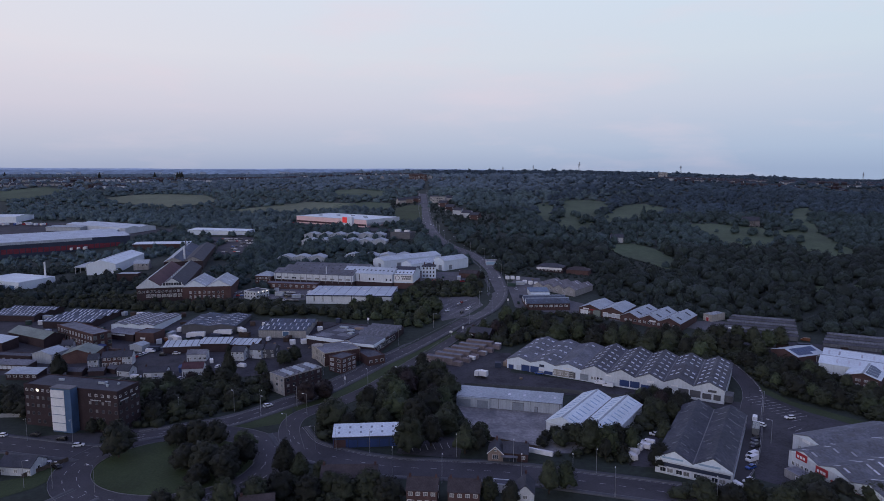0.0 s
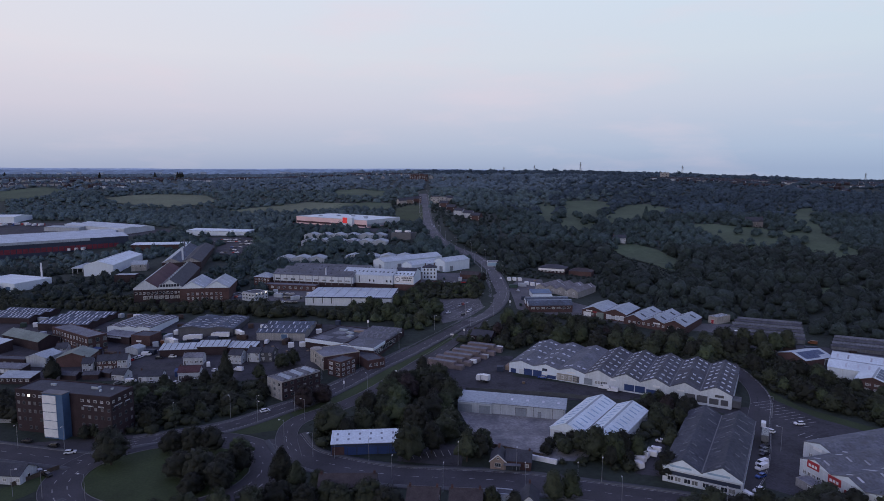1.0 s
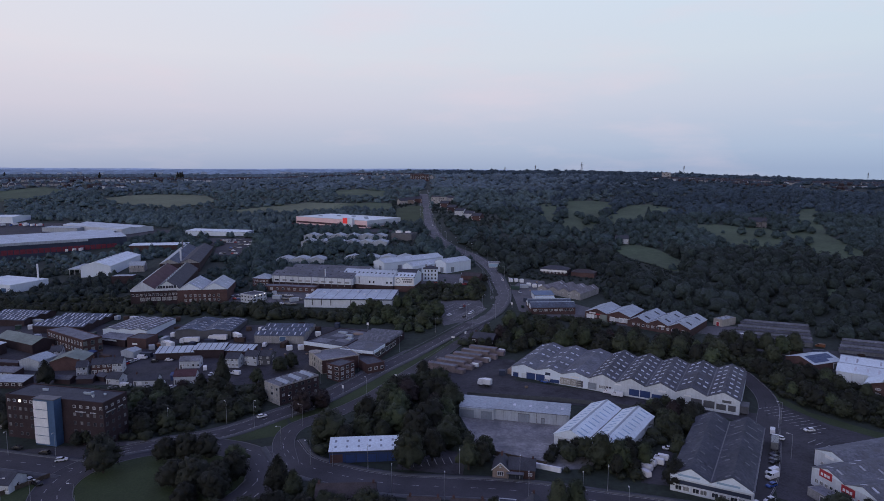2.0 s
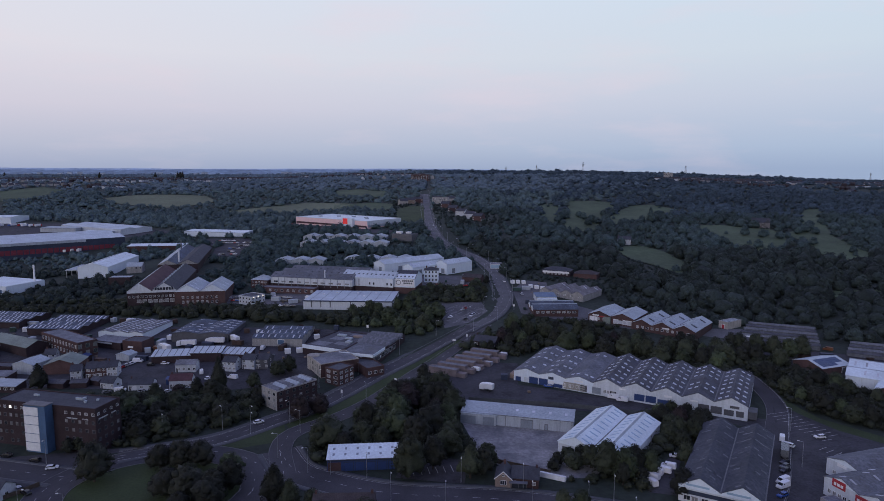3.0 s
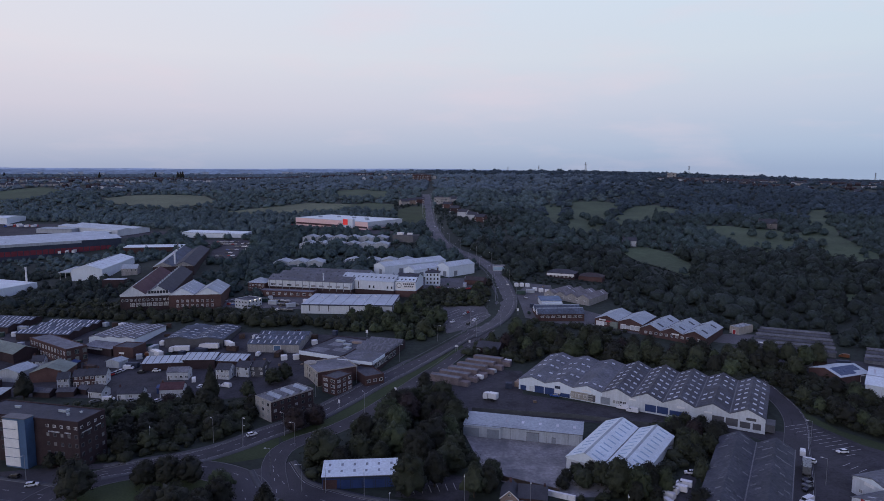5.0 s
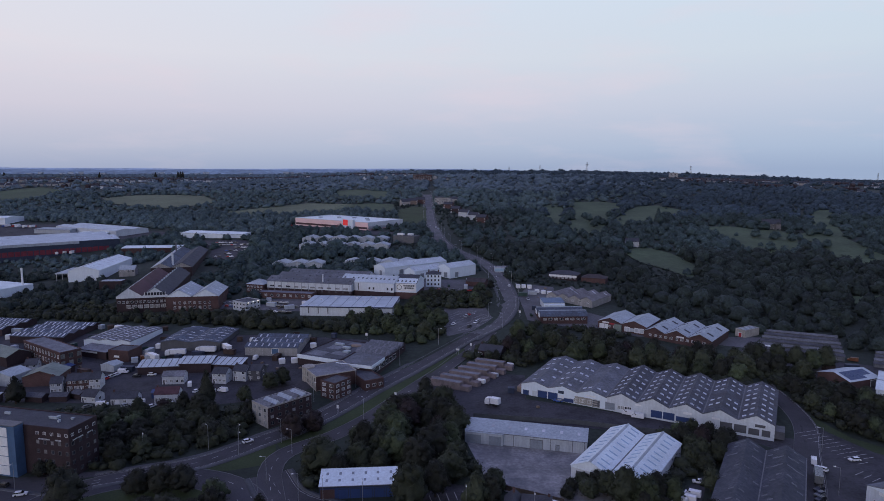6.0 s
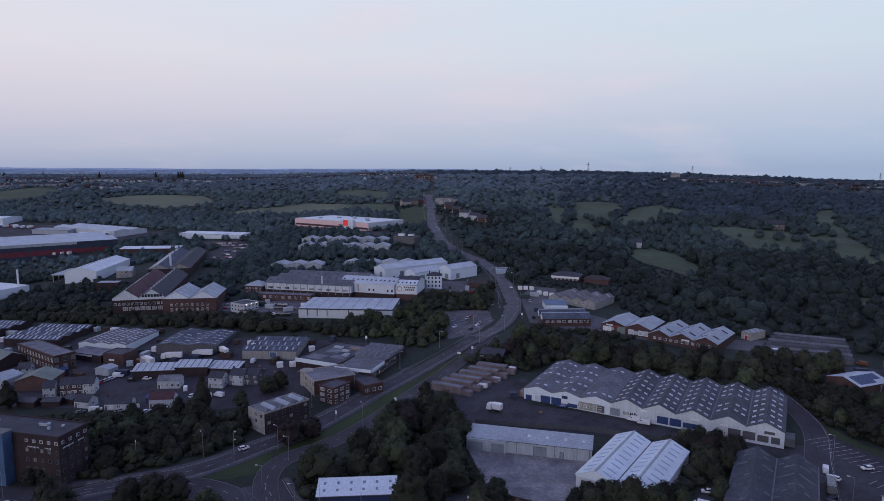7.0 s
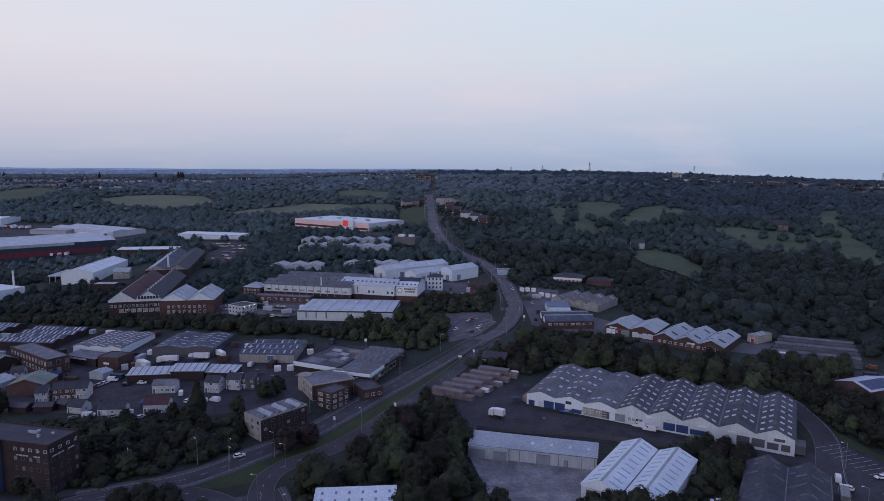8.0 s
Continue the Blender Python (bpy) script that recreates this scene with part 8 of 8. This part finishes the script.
# haze blue is put into the colours of the far hills and city
HAZE_FAR_HILL = surface("haze_far_hill", (0.36, 0.455, 0.55), 0.95, 0.25, 0.004, 0.03, 0.25)
HAZE_FAR_WALL = surface("haze_far_wall", (0.36, 0.40, 0.47), 0.9, 0.2, 0.02, 0.1, 0.15, rand=0.3)
HAZE_FAR_LAND = surface("haze_distant_land", (0.20, 0.275, 0.345), 0.95, 0.35, 0.006, 0.04, 0.35)
for name, y, x0, x1, base, swell, mat, words in (("distant_hills", 4600, -3700, 500, 96.0, 8.0, HAZE_FAR_HILL, "distant hills along the horizon, haze blue in their colour"), ("distant_ridge", 3700, -3000, 300, 90.0, 5.0, HAZE_FAR_LAND, "wooded distant ridge, blue with distance")):
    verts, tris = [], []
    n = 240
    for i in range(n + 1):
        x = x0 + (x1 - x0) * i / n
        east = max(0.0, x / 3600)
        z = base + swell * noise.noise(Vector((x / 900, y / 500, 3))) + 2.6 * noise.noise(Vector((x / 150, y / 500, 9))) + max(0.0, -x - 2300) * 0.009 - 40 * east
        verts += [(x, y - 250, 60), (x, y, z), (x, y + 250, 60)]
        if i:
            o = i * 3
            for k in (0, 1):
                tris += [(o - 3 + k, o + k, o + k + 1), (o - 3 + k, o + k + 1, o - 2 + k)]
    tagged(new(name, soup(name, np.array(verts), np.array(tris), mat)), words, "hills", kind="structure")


# the far city: blocks on the plain below the hills, pale and blue with painted haze
rng = random.Random(33)
for i in range(24):
    x = rng.uniform(-2700, -500)
    tall, wide = rng.choice((5, 6, 8, 11)), rng.uniform(12, 40)
    y = rng.uniform(3250, 3500)
    b = thing("far_block", "pale far-off block of the distant city", "building", pose(x, y, ground_z(x, y), 0, 0, rng.uniform(-30, 30)), "blocks of the distant city")
    bm = bmesh.new()
    box(bm, -wide / 2, wide / 2, -8, 8, -2, tall)
    part("wall", bm, HAZE_FAR_WALL, b)
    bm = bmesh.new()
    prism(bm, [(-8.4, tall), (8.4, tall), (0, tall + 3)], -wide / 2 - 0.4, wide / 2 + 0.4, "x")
    part("roof", bm, HAZE_FAR_LAND, b)


# ---- clutter in the yards ----
RUST = surface("rusty_paint", (0.060, 0.040, 0.034), 0.85, 0.35, 0.4, 3.0, 0.3, rand=0.3)
GREEN_PAINT = surface("green_paint", (0.03, 0.055, 0.048), 0.6, 0.2, 0.4, 3.0, 0.2, rand=0.3)
PALLET_WOOD = surface("pallet_wood", (0.24, 0.18, 0.13), 0.9, 0.3, 0.5, 4.0, 0.25, rand=0.3)


def container(x, y, rot, L, material, words):
    """A steel container with ribbed sides and its doors at one end."""
    b = thing("container", words, "container", pose(x, y, ground_z(x, y), 0, 0, rot), "containers in the yards")

    def body():
        bm = bmesh.new()
        n = int(L / 0.6)
        plan = []
        for side in (-1, 1):
            row = []
            for i in range(n):
                u, k = -L / 2 + i * L / n, L / n
                row += [(u + 0.1 * k, side * 1.2), (u + 0.3 * k, side * 1.27), (u + 0.7 * k, side * 1.27), (u + 0.9 * k, side * 1.2)]
            plan += row if side < 0 else row[::-1]
        low = [bm.verts.new((u, v, 0.1)) for u, v in plan]
        top = [bm.verts.new((u, v, 2.5)) for u, v in plan]
        bm.faces.new(low[::-1])
        bm.faces.new(top)
        for i in range(len(plan)):
            j = (i + 1) % len(plan)
            bm.faces.new((low[i], low[j], top[j], top[i]))
        return mesh_of("shell", bm, material)
    part("shell", shared(("container", L, material.name), body), material, b)
    for side in (-0.58, 0.58):
        bm = bmesh.new()
        box(bm, L / 2, L / 2 + 0.06, side - 0.54, side + 0.54, 0.2, 2.4)
        part("door", bm, material, b)


def pallet_stack(x, y, rot, n):
    b = thing("pallet_stack", "stack of weathered wooden pallets in a yard", "pallets", pose(x, y, ground_z(x, y), 0, 0, rot), "pallet stacks in the yards")

    def pallet():
        bm = bmesh.new()
        prism(bm, [(-0.5, 0.0), (-0.38, 0.0), (-0.38, 0.12), (-0.06, 0.12), (-0.06, 0.0), (0.06, 0.0), (0.06, 0.12), (0.38, 0.12), (0.38, 0.0), (0.5, 0.0), (0.5, 0.15), (-0.5, 0.15)], -0.6, 0.6, "x")
        return mesh_of("pallet", bm, PALLET_WOOD)
    for i in range(n):
        part("pallet", shared(("pallet",), pallet), PALLET_WOOD, b, at=pose(0, 0, 0.05 + 0.165 * i, 0, 0, rng.uniform(-4, 4)))


def skip(x, y, rot, material, words):
    """An open builder's skip with sloping ends."""
    b = thing("skip", words, "skip", pose(x, y, ground_z(x, y), 0, 0, rot), "skips in the yards")

    def tub():
        bm = bmesh.new()
        prism(bm, [(-1.2, 0.15), (1.2, 0.15), (1.8, 1.2), (1.65, 1.2), (1.1, 0.3), (-1.1, 0.3), (-1.65, 1.2), (-1.8, 1.2)], -0.85, 0.85, "x")
        for side in (-0.85, 0.79):
            prism(bm, [(-1.2, 0.15), (1.2, 0.15), (1.8, 1.2), (-1.8, 1.2)], side, side + 0.06, "x")
        return mesh_of("tub", bm, material)
    part("tub", shared(("skip", material.name), tub), material, b)


rng = random.Random(77)
CLUTTER = [([(-178, 318), (-150, 332), (-100, 324), (-76, 330), (-60, 352), (-100, 352), (-150, 350), (-185, 340)], 26), ([(-250, 352), (-150, 345), (-60, 352), (-60, 384), (-250, 410)], 34), ([(-145, 440), (-68, 428), (-66, 446), (-120, 454)], 10),
           ([(-36, 478), (24, 480), (26, 505), (-36, 500)], 8), ([(50, 425), (50, 470), (62, 496), (74, 490), (70, 455), (90, 432)], 9), ([(160, 340), (200, 345), (250, 325), (262, 302), (210, 330)], 12), ([(0, 300), (30, 325), (32, 300), (40, 286), (6, 284)], 2)]
for ring, n in CLUTTER:
    px, py = [p[0] for p in ring], [p[1] for p in ring]
    made, tries = 0, 0
    held = OPEN[:]
    del OPEN[:]
    while made < n and tries < 400:
        tries += 1
        x, y = rng.uniform(min(px), max(px)), rng.uniform(min(py), max(py))
        if not inside(x, y, ring) or blocked(x, y, 2.5):
            continue
        k = rng.random()
        if k < 0.45:
            mat, word = rng.choice(((NAVY, "dark blue"), (RUST, "rusty"), (GREEN_PAINT, "green"), (GREY_CLAD, "grey"), (TRIM, "white")))
            container(x, y, rng.choice((-10, 80, 20)) + rng.uniform(-5, 5), rng.choice((3.0, 6.0)), mat, word + " steel container standing in a yard")
        elif k < 0.75:
            pallet_stack(x, y, rng.uniform(0, 90), rng.randint(3, 5))
        else:
            mat, word = rng.choice(((RUST, "rusty"), (PAINT["grey"], "grey"), (GREEN_PAINT, "green")))
            skip(x, y, rng.uniform(0, 180), mat, word + " open skip standing in a yard")
        BLOCKED.append((x, y, 0.0, 3.0, 3.0))
        made += 1
    OPEN.extend(held)
for x, y in ((50, 489), (54, 489.5), (58, 489), (62, 479), (66, 477), (70, 475)):
    container(x, y, 102 + rng.uniform(-6, 6), 3.0, TRIM, "white steel container standing in a yard")
